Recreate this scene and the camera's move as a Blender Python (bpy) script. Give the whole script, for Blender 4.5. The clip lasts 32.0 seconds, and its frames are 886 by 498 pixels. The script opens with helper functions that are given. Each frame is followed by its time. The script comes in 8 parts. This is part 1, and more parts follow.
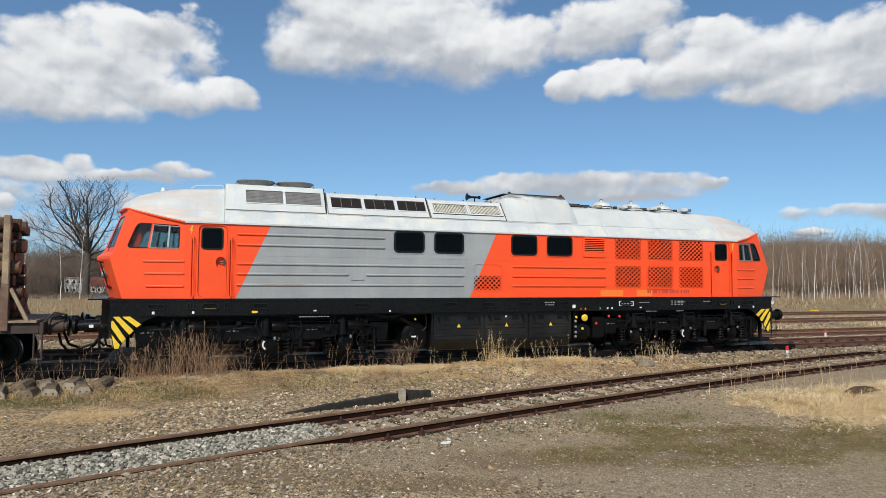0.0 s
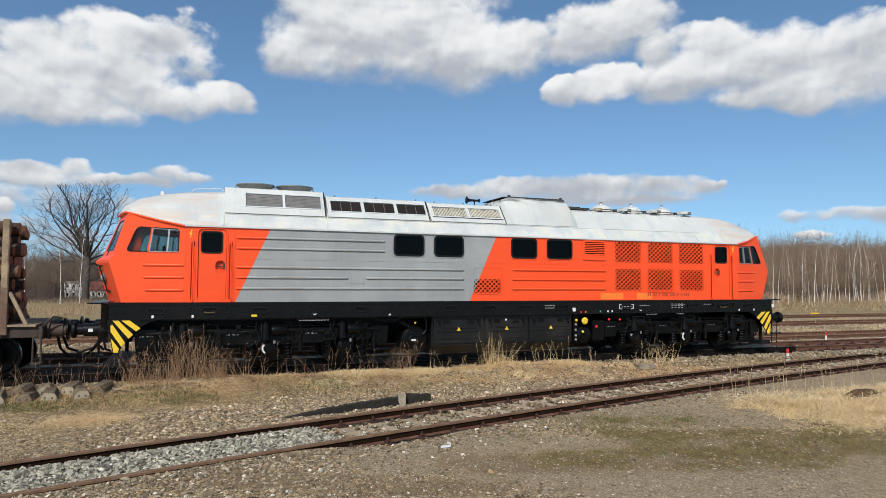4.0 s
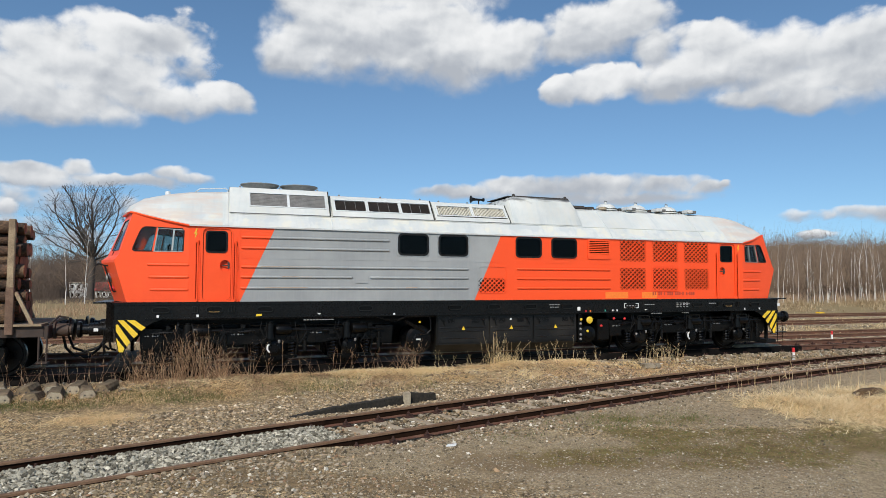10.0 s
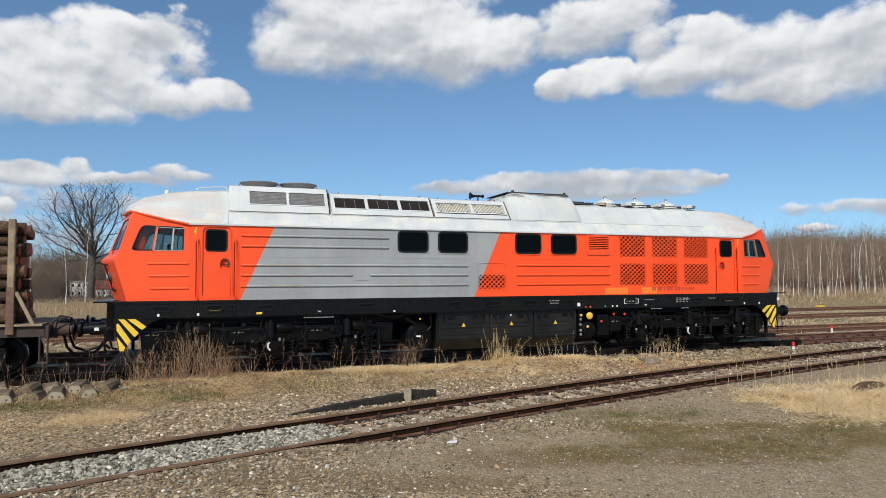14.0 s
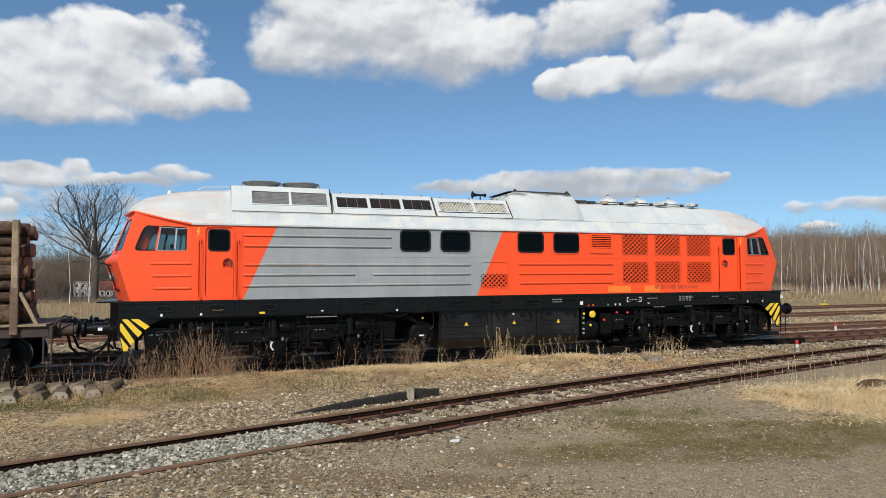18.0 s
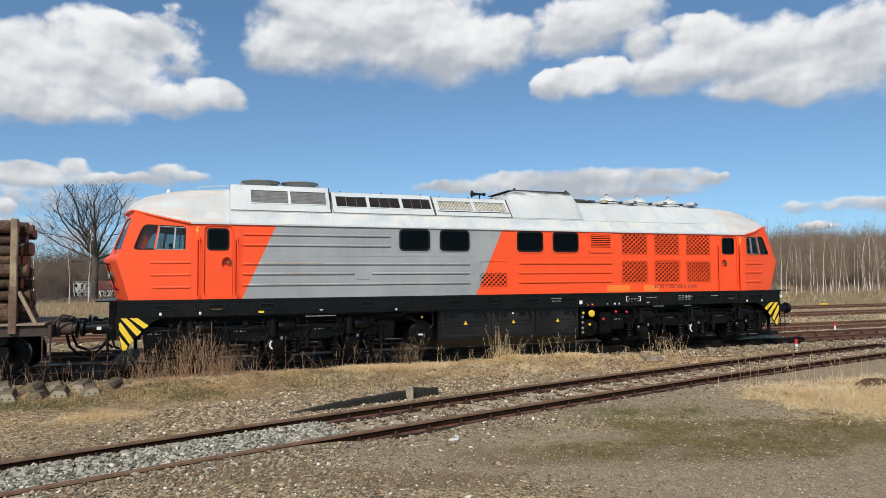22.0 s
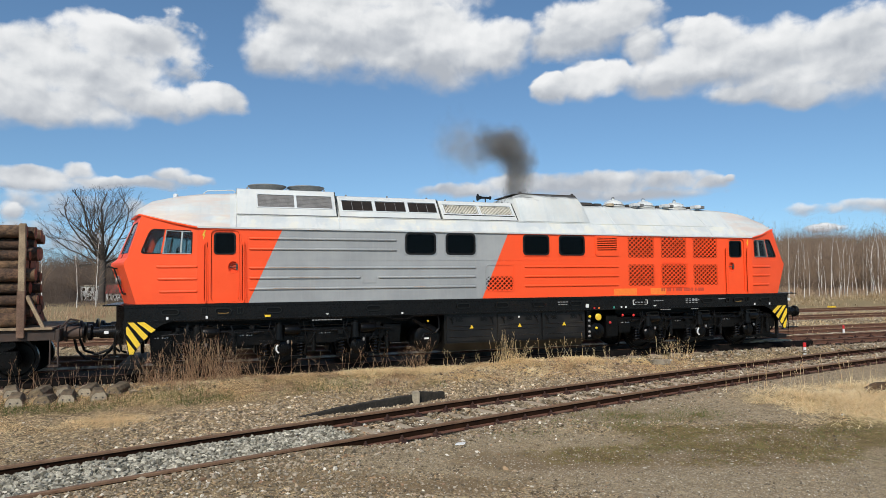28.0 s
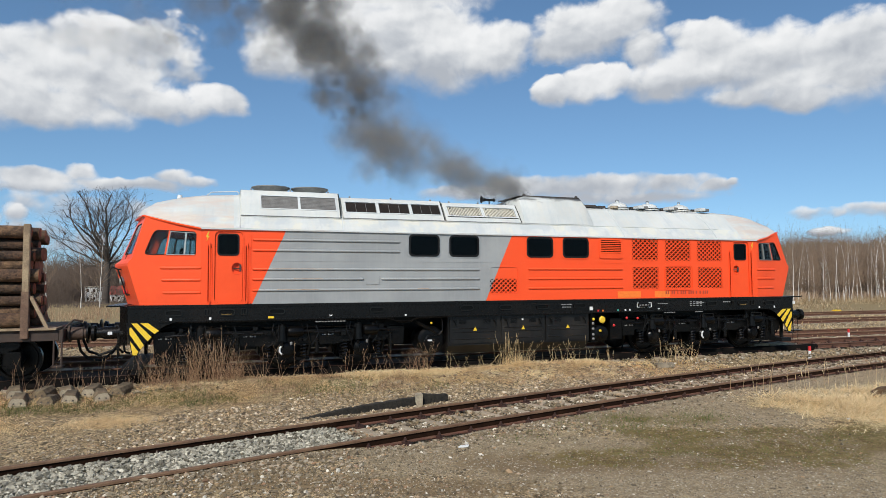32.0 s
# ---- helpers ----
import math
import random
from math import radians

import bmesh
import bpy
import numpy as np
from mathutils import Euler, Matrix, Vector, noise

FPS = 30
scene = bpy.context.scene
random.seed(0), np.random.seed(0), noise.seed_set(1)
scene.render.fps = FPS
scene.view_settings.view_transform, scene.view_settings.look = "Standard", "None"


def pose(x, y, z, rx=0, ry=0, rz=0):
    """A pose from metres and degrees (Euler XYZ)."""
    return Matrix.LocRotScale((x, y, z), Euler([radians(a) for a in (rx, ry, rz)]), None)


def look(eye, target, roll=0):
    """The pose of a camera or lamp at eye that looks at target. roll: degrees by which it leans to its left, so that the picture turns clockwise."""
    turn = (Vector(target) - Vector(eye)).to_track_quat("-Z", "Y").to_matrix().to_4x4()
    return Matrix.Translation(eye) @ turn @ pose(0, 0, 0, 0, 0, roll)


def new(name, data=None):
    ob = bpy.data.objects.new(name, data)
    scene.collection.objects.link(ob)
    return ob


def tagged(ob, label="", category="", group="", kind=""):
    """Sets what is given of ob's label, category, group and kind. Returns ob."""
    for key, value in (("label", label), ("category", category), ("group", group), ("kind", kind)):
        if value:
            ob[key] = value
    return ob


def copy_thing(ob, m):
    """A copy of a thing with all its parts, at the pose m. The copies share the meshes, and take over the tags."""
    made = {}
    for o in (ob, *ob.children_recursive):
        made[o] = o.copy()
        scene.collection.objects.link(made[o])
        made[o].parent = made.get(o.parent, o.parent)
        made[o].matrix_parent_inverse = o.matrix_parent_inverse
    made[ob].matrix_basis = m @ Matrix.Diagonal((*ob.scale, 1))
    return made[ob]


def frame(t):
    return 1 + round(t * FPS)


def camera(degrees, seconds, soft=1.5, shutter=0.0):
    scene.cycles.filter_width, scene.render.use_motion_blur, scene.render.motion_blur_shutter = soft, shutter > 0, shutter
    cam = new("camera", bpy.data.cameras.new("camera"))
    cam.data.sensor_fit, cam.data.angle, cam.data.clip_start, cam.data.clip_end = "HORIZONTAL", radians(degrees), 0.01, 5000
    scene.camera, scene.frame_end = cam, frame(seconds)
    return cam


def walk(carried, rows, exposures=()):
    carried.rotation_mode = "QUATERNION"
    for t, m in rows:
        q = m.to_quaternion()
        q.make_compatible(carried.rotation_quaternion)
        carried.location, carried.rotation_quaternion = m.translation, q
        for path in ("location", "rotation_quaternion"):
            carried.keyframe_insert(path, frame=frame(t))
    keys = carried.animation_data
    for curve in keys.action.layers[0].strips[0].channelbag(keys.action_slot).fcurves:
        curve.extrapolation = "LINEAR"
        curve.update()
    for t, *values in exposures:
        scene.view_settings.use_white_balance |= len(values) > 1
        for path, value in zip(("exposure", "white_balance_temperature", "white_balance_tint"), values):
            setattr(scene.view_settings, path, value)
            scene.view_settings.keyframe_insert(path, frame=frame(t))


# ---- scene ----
from mathutils.geometry import tessellate_polygon

cam = camera(68.6, 32.0, soft=0.5)
PATH = [
    (0, (-4.659, -16.019, 2.098), (-3.959, -14.147, 2.192), 0.4),
    (0.5, (-4.665, -16.027, 2.103), (-3.966, -14.156, 2.205), 0.4),
    (1, (-4.66, -16.021, 2.09), (-3.965, -14.149, 2.201), 0.4),
    (1.5, (-4.654, -16.0, 2.09), (-3.96, -14.128, 2.202), 0.4),
    (2, (-4.652, -16.0, 2.09), (-3.959, -14.128, 2.201), 0.4),
    (2.5, (-4.663, -16.018, 2.09), (-3.968, -14.146, 2.201), 0.4),
    (3, (-4.663, -16.011, 2.095), (-3.968, -14.139, 2.205), 0.5),
    (3.5, (-4.65, -16.001, 2.094), (-3.953, -14.129, 2.2), 0.4),
    (5.5, (-4.649, -16.016, 2.079), (-3.947, -14.146, 2.183), 0.2),
    (6, (-4.654, -16.003, 2.085), (-3.955, -14.132, 2.188), 0.2),
    (6.5, (-4.656, -15.995, 2.08), (-3.961, -14.123, 2.184), 0.2),
    (7, (-4.661, -16.002, 2.085), (-3.968, -14.129, 2.188), 0.2),
    (7.5, (-4.657, -16.002, 2.087), (-3.968, -14.127, 2.19), 0.2),
    (8, (-4.668, -15.991, 2.083), (-3.979, -14.116, 2.183), 0.2),
    (8.5, (-4.666, -15.986, 2.072), (-3.977, -14.112, 2.172), 0.2),
    (9, (-4.664, -15.984, 2.092), (-3.975, -14.108, 2.19), 0.2),
    (9.5, (-4.664, -15.975, 2.075), (-3.976, -14.101, 2.184), 0.3),
    (10, (-4.661, -15.981, 2.07), (-3.972, -14.106, 2.175), 0.2),
    (10.5, (-4.654, -15.998, 2.08), (-3.967, -14.122, 2.179), 0.1),
    (11, (-4.661, -15.994, 2.082), (-3.976, -14.118, 2.178), 0.0),
    (11.5, (-4.641, -16.0, 2.075), (-3.955, -14.124, 2.17), -0.1),
    (12, (-4.65, -16.001, 2.082), (-3.96, -14.126, 2.177), -0.1),
    (12.5, (-4.65, -15.991, 2.075), (-3.958, -14.117, 2.171), -0.1),
    (13, (-4.65, -15.992, 2.075), (-3.958, -14.118, 2.171), -0.1),
    (13.5, (-4.647, -15.992, 2.077), (-3.958, -14.117, 2.171), -0.2),
    (14, (-4.657, -15.998, 2.089), (-3.968, -14.123, 2.182), -0.2),
    (14.5, (-4.659, -15.99, 2.086), (-3.97, -14.115, 2.178), -0.2),
    (16.5, (-4.657, -15.987, 2.079), (-3.972, -14.11, 2.17), -0.3),
    (17, (-4.657, -16.0, 2.087), (-3.972, -14.123, 2.178), -0.2),
    (17.5, (-4.649, -16.003, 2.078), (-3.966, -14.126, 2.17), -0.3),
    (18, (-4.65, -16.003, 2.081), (-3.969, -14.125, 2.172), -0.4),
    (18.5, (-4.654, -15.984, 2.077), (-3.973, -14.106, 2.166), -0.4),
    (19, (-4.641, -15.994, 2.076), (-3.962, -14.114, 2.162), -0.3),
    (19.5, (-4.645, -15.988, 2.07), (-3.965, -14.109, 2.157), -0.3),
    (20, (-4.64, -15.987, 2.064), (-3.96, -14.108, 2.153), -0.3),
    (20.5, (-4.642, -15.993, 2.078), (-3.962, -14.114, 2.166), -0.3),
    (21, (-4.654, -15.992, 2.079), (-3.972, -14.114, 2.167), -0.3),
    (21.5, (-4.648, -16.003, 2.073), (-3.966, -14.126, 2.162), -0.4),
    (22, (-4.636, -15.999, 2.059), (-3.954, -14.121, 2.15), -0.4),
    (22.5, (-4.623, -16.006, 2.065), (-3.942, -14.128, 2.156), -0.4),
    (23, (-4.638, -15.997, 2.063), (-3.959, -14.119, 2.154), -0.4),
    (23.5, (-4.636, -15.993, 2.074), (-3.959, -14.114, 2.164), -0.5),
    (24, (-4.631, -15.984, 2.07), (-3.957, -14.103, 2.162), -0.5),
    (24.5, (-4.643, -15.97, 2.061), (-3.97, -14.089, 2.157), -0.5),
    (25, (-4.639, -15.982, 2.067), (-3.969, -14.1, 2.163), -0.5),
    (25.5, (-4.645, -15.977, 2.081), (-3.977, -14.094, 2.176), -0.5),
    (27.5, (-4.632, -15.987, 2.072), (-3.967, -14.103, 2.171), -0.6),
    (28, (-4.634, -15.989, 2.071), (-3.969, -14.105, 2.172), -0.5),
    (28.5, (-4.637, -15.993, 2.081), (-3.971, -14.11, 2.183), -0.5),
    (29, (-4.642, -15.988, 2.067), (-3.975, -14.105, 2.173), -0.4),
    (29.5, (-4.64, -15.992, 2.057), (-3.978, -14.108, 2.167), -0.4),
    (30, (-4.641, -15.959, 2.07), (-3.979, -14.075, 2.18), -0.3),
    (30.5, (-4.641, -15.96, 2.054), (-3.98, -14.075, 2.166), -0.3),
    (31, (-4.638, -15.973, 2.07), (-3.979, -14.088, 2.178), -0.3),
    (31.5, (-4.641, -15.971, 2.072), (-3.983, -14.085, 2.18), -0.3),
    (32, (-4.634, -15.962, 2.064), (-3.979, -14.076, 2.172), -0.3),
]
walk(cam, [(t, look(eye, target, roll)) for t, eye, target, roll in PATH])

# ---- world and sun ----
SUN_EL, SUN_AZ = 40.0, 32.0          # height, and degrees to the left of the line that runs from the train to the viewer
world = bpy.data.worlds.new("sky")
scene.world = world
world.use_nodes = True
_wn, _wl = world.node_tree.nodes, world.node_tree.links
_sky = _wn.new("ShaderNodeTexSky")
_sky.sky_type, _sky.sun_disc = "NISHITA", False
_sky.sun_elevation, _sky.sun_rotation = radians(SUN_EL), radians(180 + SUN_AZ)
_sky.air_density, _sky.dust_density, _sky.ozone_density = 1.0, 0.45, 2.0
_wn["Background"].inputs["Strength"].default_value = 0.122
# the band of haze at the skyline is thin: the sky is read a little above it
_gen, _up = _wn.new("ShaderNodeTexCoord"), _wn.new("ShaderNodeVectorMath")
_up.operation, _up.inputs[1].default_value = "ADD", (0.0, 0.0, 0.075)
_wl.new(_gen.outputs["Generated"], _up.inputs[0])
_wl.new(_up.outputs[0], _sky.inputs["Vector"])
_tint = _wn.new("ShaderNodeMix")
_tint.data_type, _tint.blend_type = "RGBA", "MULTIPLY"
_tint.inputs[0].default_value, _tint.inputs[7].default_value = 1.0, (0.805, 0.985, 1.05, 1)
_wl.new(_sky.outputs[0], _tint.inputs[6])
_wl.new(_tint.outputs[2], _wn["Background"].inputs["Color"])
sun = new("sun", bpy.data.lights.new("sun", "SUN"))
sun.data.energy, sun.data.angle, sun.data.color = 4.2, radians(0.53), (1.0, 0.94, 0.86)
_d = Vector((-math.sin(radians(SUN_AZ)) * math.cos(radians(SUN_EL)), -math.cos(radians(SUN_AZ)) * math.cos(radians(SUN_EL)), math.sin(radians(SUN_EL))))
sun.matrix_basis = look(_d * 60, (0, 0, 0))
scene.view_settings.exposure = 0.0

# ---- building helpers ----


class Shape:
    """Vertices and faces of one mesh."""

    def __init__(self):
        self.v, self.f = [], []

    def face(self, pts):
        n = len(self.v)
        self.v.extend(tuple(p) for p in pts)
        self.f.append(tuple(range(n, n + len(pts))))
        return self

    def box(self, x0, x1, y0, y1, z0, z1):
        n = len(self.v)
        self.v.extend((x, y, z) for x in (x0, x1) for y in (y0, y1) for z in (z0, z1))
        for q in ((0, 1, 3, 2), (4, 6, 7, 5), (0, 4, 5, 1), (2, 3, 7, 6), (0, 2, 6, 4), (1, 5, 7, 3)):
            self.f.append(tuple(n + i for i in q))
        return self

    def tube(self, p0, p1, r0, r1=None, n=10, caps=True):
        r1 = r0 if r1 is None else r1
        p0, p1 = Vector(p0), Vector(p1)
        d = (p1 - p0).normalized()
        a = d.orthogonal().normalized()
        b = d.cross(a)
        k = len(self.v)
        for p, r in ((p0, r0), (p1, r1)):
            for i in range(n):
                t = 2 * math.pi * i / n
                self.v.append(tuple(p + a * (r * math.cos(t)) + b * (r * math.sin(t))))
        for i in range(n):
            j = (i + 1) % n
            self.f.append((k + i, k + j, k + n + j, k + n + i))
        if caps:
            self.f.append(tuple(k + i for i in reversed(range(n))))
            self.f.append(tuple(k + n + i for i in range(n)))
        return self

    def path(self, pts, r, n=6):
        for a, b in zip(pts, pts[1:]):
            self.tube(a, b, r, n=n)
        return self

    def prism(self, pts, put, a0, a1):
        """A polygon of pairs, set out by put(u, v, a), from a0 to a1."""
        n = len(pts)
        k = len(self.v)
        self.v.extend(tuple(put(u, v, a0)) for u, v in pts)
        self.v.extend(tuple(put(u, v, a1)) for u, v in pts)
        for t in tessellate_polygon([[Vector((u, v, 0)) for u, v in pts]]):
            self.f.append(tuple(k + i for i in t))
            self.f.append(tuple(k + n + i for i in reversed(t)))
        for i in range(n):
            j = (i + 1) % n
            self.f.append((k + i, k + n + i, k + n + j, k + j))
        return self

    def plate(self, outer, holes, put, a0, a1):
        """A plate with holes, from a0 (front) to a1 (back)."""
        loops = [outer, *holes]
        flat = [p for lp in loops for p in lp]
        k, n = len(self.v), len(flat)
        self.v.extend(tuple(put(u, v, a0)) for u, v in flat)
        self.v.extend(tuple(put(u, v, a1)) for u, v in flat)
        for t in tessellate_polygon([[Vector((u, v, 0)) for u, v in lp] for lp in loops]):
            self.f.append(tuple(k + i for i in t))
            self.f.append(tuple(k + n + i for i in reversed(t)))
        s = 0
        for lp in loops:
            for i in range(len(lp)):
                j = (i + 1) % len(lp)
                self.f.append((k + s + i, k + n + s + i, k + n + s + j, k + s + j))
            s += len(lp)
        return self

    def rings(self, rings, closed=True, caps=True):
        k = len(self.v)
        n = len(rings[0])
        for r in rings:
            self.v.extend(tuple(p) for p in r)
        for a in range(len(rings) - 1):
            for i in range(n if closed else n - 1):
                j = (i + 1) % n
                self.f.append((k + a * n + i, k + a * n + j, k + (a + 1) * n + j, k + (a + 1) * n + i))
        if caps and closed:
            self.f.append(tuple(k + i for i in reversed(range(n))))
            self.f.append(tuple(k + (len(rings) - 1) * n + i for i in range(n)))
        return self

    def lathe(self, centre, prof, n=16, axis="z"):
        """prof: pairs of radius and height."""
        rings = []
        for r, h in prof:
            ring = []
            for i in range(n):
                t = 2 * math.pi * i / n
                p = {"z": (r * math.cos(t), r * math.sin(t), h), "y": (r * math.cos(t), h, -r * math.sin(t)), "x": (h, r * math.cos(t), r * math.sin(t))}[axis]
                ring.append((centre[0] + p[0], centre[1] + p[1], centre[2] + p[2]))
            rings.append(ring)
        return self.rings(rings)

    def mesh(self, name, mats, smooth=0.0, bevel=0.0, which=None):
        me = bpy.data.meshes.new(name)
        me.from_pydata(self.v, [], self.f)
        for m in (mats if isinstance(mats, (list, tuple)) else [mats]):
            me.materials.append(m)
        if which:
            me.polygons.foreach_set("material_index", which)
        bm = bmesh.new()
        bm.from_mesh(me)
        if bevel:
            bmesh.ops.remove_doubles(bm, verts=bm.verts, dist=1e-5)
        bmesh.ops.recalc_face_normals(bm, faces=bm.faces)
        if bevel:
            es = [e for e in bm.edges if len(e.link_faces) == 2 and e.calc_face_angle(0) > 0.5]
            bmesh.ops.bevel(bm, geom=es, offset=bevel, segments=2, affect="EDGES", clamp_overlap=True)
        if smooth:
            for fa in bm.faces:
                fa.smooth = True
            for e in bm.edges:
                if len(e.link_faces) == 2 and e.calc_face_angle(0) > smooth:
                    e.smooth = False
        bm.to_mesh(me)
        bm.free()
        return me


def raw(name, v, f, mats, which=None):
    """A big joined mesh, quickly."""
    me = bpy.data.meshes.new(name)
    me.from_pydata(v, [], f)
    for m in (mats if isinstance(mats, (list, tuple)) else [mats]):
        me.materials.append(m)
    if which is not None:
        me.polygons.foreach_set("material_index", which)
    me.update()
    return me


def thing(name, label, category, at=(0, 0, 0), group="", kind=""):
    ob = new(name)
    ob.location = at
    ob.empty_display_size = 0.2
    return tagged(ob, label, category, group, kind)


def part(name, shape, material, parent, label="", smooth=0.0, bevel=0.0, at=None):
    me = shape if isinstance(shape, bpy.types.Mesh) else shape.mesh(name, material, smooth, bevel)
    ob = new(name, me)
    ob.parent = parent
    if at is not None:
        ob.matrix_basis = at if isinstance(at, Matrix) else Matrix.Translation(at)
    if label:
        ob["label"] = label
    return ob


def single(name, shape, material, label, category, group="", kind="", smooth=0.0, bevel=0.0):
    me = shape if isinstance(shape, bpy.types.Mesh) else shape.mesh(name, material, smooth, bevel)
    return tagged(new(name, me), label, category, group, kind)


def rrect(x0, x1, z0, z1, r, n=5):
    """A rounded rectangle as a loop of pairs."""
    out = []
    for cx, cz, a in ((x1 - r, z0 + r, -90), (x1 - r, z1 - r, 0), (x0 + r, z1 - r, 90), (x0 + r, z0 + r, 180)):
        for i in range(n + 1):
            t = radians(a + 90 * i / n)
            out.append((cx + r * math.cos(t), cz + r * math.sin(t)))
    return out


def side(u, v, a):
    """On the train's near side: along, up, depth."""
    return (u, a, v)


# ---- materials ----
def material(name):
    m = bpy.data.materials.new(name)
    m.use_nodes = True
    t = m.node_tree
    return m, t.nodes, t.links, t.nodes["Principled BSDF"]


def tex(n, l, kind, coord, scale, **kw):
    t = n.new(kind)
    t.inputs["Scale"].default_value = scale
    for k, v in kw.items():
        t.inputs[k].default_value = v
    l.new(coord, t.inputs["Vector"])
    return t


def ramp(n, l, src, stops):
    r = n.new("ShaderNodeValToRGB")
    while len(r.color_ramp.elements) < len(stops):
        r.color_ramp.elements.new(0.5)
    for e, (p, c) in zip(r.color_ramp.elements, stops):
        e.position, e.color = p, ((*c, 1) if isinstance(c, tuple) else (c, c, c, 1))
    l.new(src, r.inputs[0])
    return r.outputs[0]


def mix(n, l, fac, a, b, mode="MIX"):
    m = n.new("ShaderNodeMix")
    m.data_type, m.blend_type = "RGBA", mode
    for i, s in ((0, fac), (6, a), (7, b)):
        if isinstance(s, (int, float)):
            m.inputs[i].default_value = s
        elif isinstance(s, tuple):
            m.inputs[i].default_value = (*s, 1)
        else:
            l.new(s, m.inputs[i])
    return m.outputs[2]


def maths(n, l, op, a, b=0.0):
    m = n.new("ShaderNodeMath")
    m.operation = op
    for i, s in ((0, a), (1, b)):
        if isinstance(s, (int, float)):
            m.inputs[i].default_value = s
        else:
            l.new(s, m.inputs[i])
    return m.outputs[0]


def bump(n, l, p, src, strength, dist):
    b = n.new("ShaderNodeBump")
    b.inputs["Strength"].default_value, b.inputs["Distance"].default_value = strength, dist
    l.new(src, b.inputs["Height"])
    l.new(b.outputs[0], p.inputs["Normal"])


def surface(name, base, other, rough=0.6, metal=0.0, scale=6.0, fine=60.0, relief=0.3, dist=0.004, stain=None, amount=0.5, vary=0.0, spec=0.5, grain=0.35):
    """A surface that varies at two scales between two colours, with stains and relief."""
    m, n, l, p = material(name)
    co = n.new("ShaderNodeTexCoord").outputs["Object"]
    big = tex(n, l, "ShaderNodeTexNoise", co, scale, Detail=6.0, Roughness=0.65)
    small = tex(n, l, "ShaderNodeTexNoise", co, fine, Detail=4.0)
    c = mix(n, l, ramp(n, l, big.outputs[0], [(0.35, 0.0), (0.65, 1.0)]), base, other)
    c = mix(n, l, grain, c, ramp(n, l, small.outputs[0], [(0.3, 0.25), (0.7, 0.9)]), "OVERLAY")
    if stain:
        st = tex(n, l, "ShaderNodeTexNoise", co, scale * 0.37, Detail=8.0, Roughness=0.7)
        c = mix(n, l, maths(n, l, "MULTIPLY", ramp(n, l, st.outputs[0], [(0.52, 0.0), (0.68, 1.0)]), amount), c, stain)
    if vary:
        oi = n.new("ShaderNodeObjectInfo")
        h = n.new("ShaderNodeHueSaturation")
        l.new(maths(n, l, "ADD", maths(n, l, "MULTIPLY", oi.outputs["Random"], vary), 1 - vary / 2), h.inputs["Value"])
        l.new(c, h.inputs["Color"])
        c = h.outputs[0]
    l.new(c, p.inputs["Base Color"])
    l.new(maths(n, l, "ADD", maths(n, l, "MULTIPLY", small.outputs[0], 0.25), rough - 0.12), p.inputs["Roughness"])
    p.inputs["Metallic"].default_value = metal
    p.inputs["Specular IOR Level"].default_value = spec
    if relief:
        bump(n, l, p, small.outputs[0], relief, dist)
    return m


def paint(name, col, worn, stain, rough=0.42):
    return surface(name, col, worn, rough=rough, scale=1.3, fine=35.0, relief=0.06, dist=0.002, stain=stain, amount=0.25, grain=0.06, spec=0.25)


ORANGE = (0.88, 0.090, 0.022)
orange = paint("orange_paint", ORANGE, (0.82, 0.079, 0.019), (0.60, 0.06, 0.02))
white = surface("white_roof_paint", (0.50, 0.52, 0.515), (0.58, 0.60, 0.59), rough=0.55, scale=1.0, fine=18.0, relief=0.08, dist=0.003, stain=(0.44, 0.345, 0.28), amount=0.7, grain=0.08)
cream = surface("cream_grille_paint", (0.52, 0.49, 0.40), (0.44, 0.41, 0.33), rough=0.55, relief=0.08, stain=(0.30, 0.24, 0.16), amount=0.5)
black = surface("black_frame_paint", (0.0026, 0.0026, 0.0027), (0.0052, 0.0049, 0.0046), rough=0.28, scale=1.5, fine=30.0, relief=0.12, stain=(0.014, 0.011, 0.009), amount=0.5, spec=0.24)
# Near-black: oily iron, with shade under the body and inside openings in its colour.
oily_shade = surface("oily_iron_and_shade", (0.0019, 0.0019, 0.0019), (0.0038, 0.0036, 0.0034), rough=0.30, scale=3.0, fine=40.0, relief=0.3, stain=(0.014, 0.011, 0.008), amount=0.5, spec=0.18)
glossy = surface("glossy_black_enamel", (0.0020, 0.0020, 0.0021), (0.0040, 0.0038, 0.0036), rough=0.20, scale=3.0, fine=30.0, relief=0.08, stain=(0.014, 0.011, 0.009), amount=0.3, spec=0.48)
dusty = surface("dusty_black_box_paint", (0.0052, 0.0050, 0.0048), (0.0095, 0.0090, 0.0084), rough=0.36, scale=1.8, fine=30.0, relief=0.10, stain=(0.030, 0.025, 0.020), amount=0.6, spec=0.36)
dull_black = surface("dull_black_sheet", (0.0045, 0.004, 0.0036), (0.008, 0.007, 0.006), rough=0.85, scale=3.0, fine=40.0, relief=0.6, stain=(0.022, 0.016, 0.012), amount=0.5, spec=0.06)
rubber = surface("black_rubber", (0.005, 0.005, 0.005), (0.010, 0.010, 0.010), rough=0.6, relief=0.1, spec=0.2)
yellow = surface("yellow_paint", (0.80, 0.52, 0.02), (0.72, 0.46, 0.03), rough=0.5, relief=0.05, stain=(0.35, 0.25, 0.05), amount=0.4)
brass = surface("worn_brass", (0.30, 0.18, 0.05), (0.20, 0.12, 0.04), rough=0.45, metal=0.4, relief=0.1)
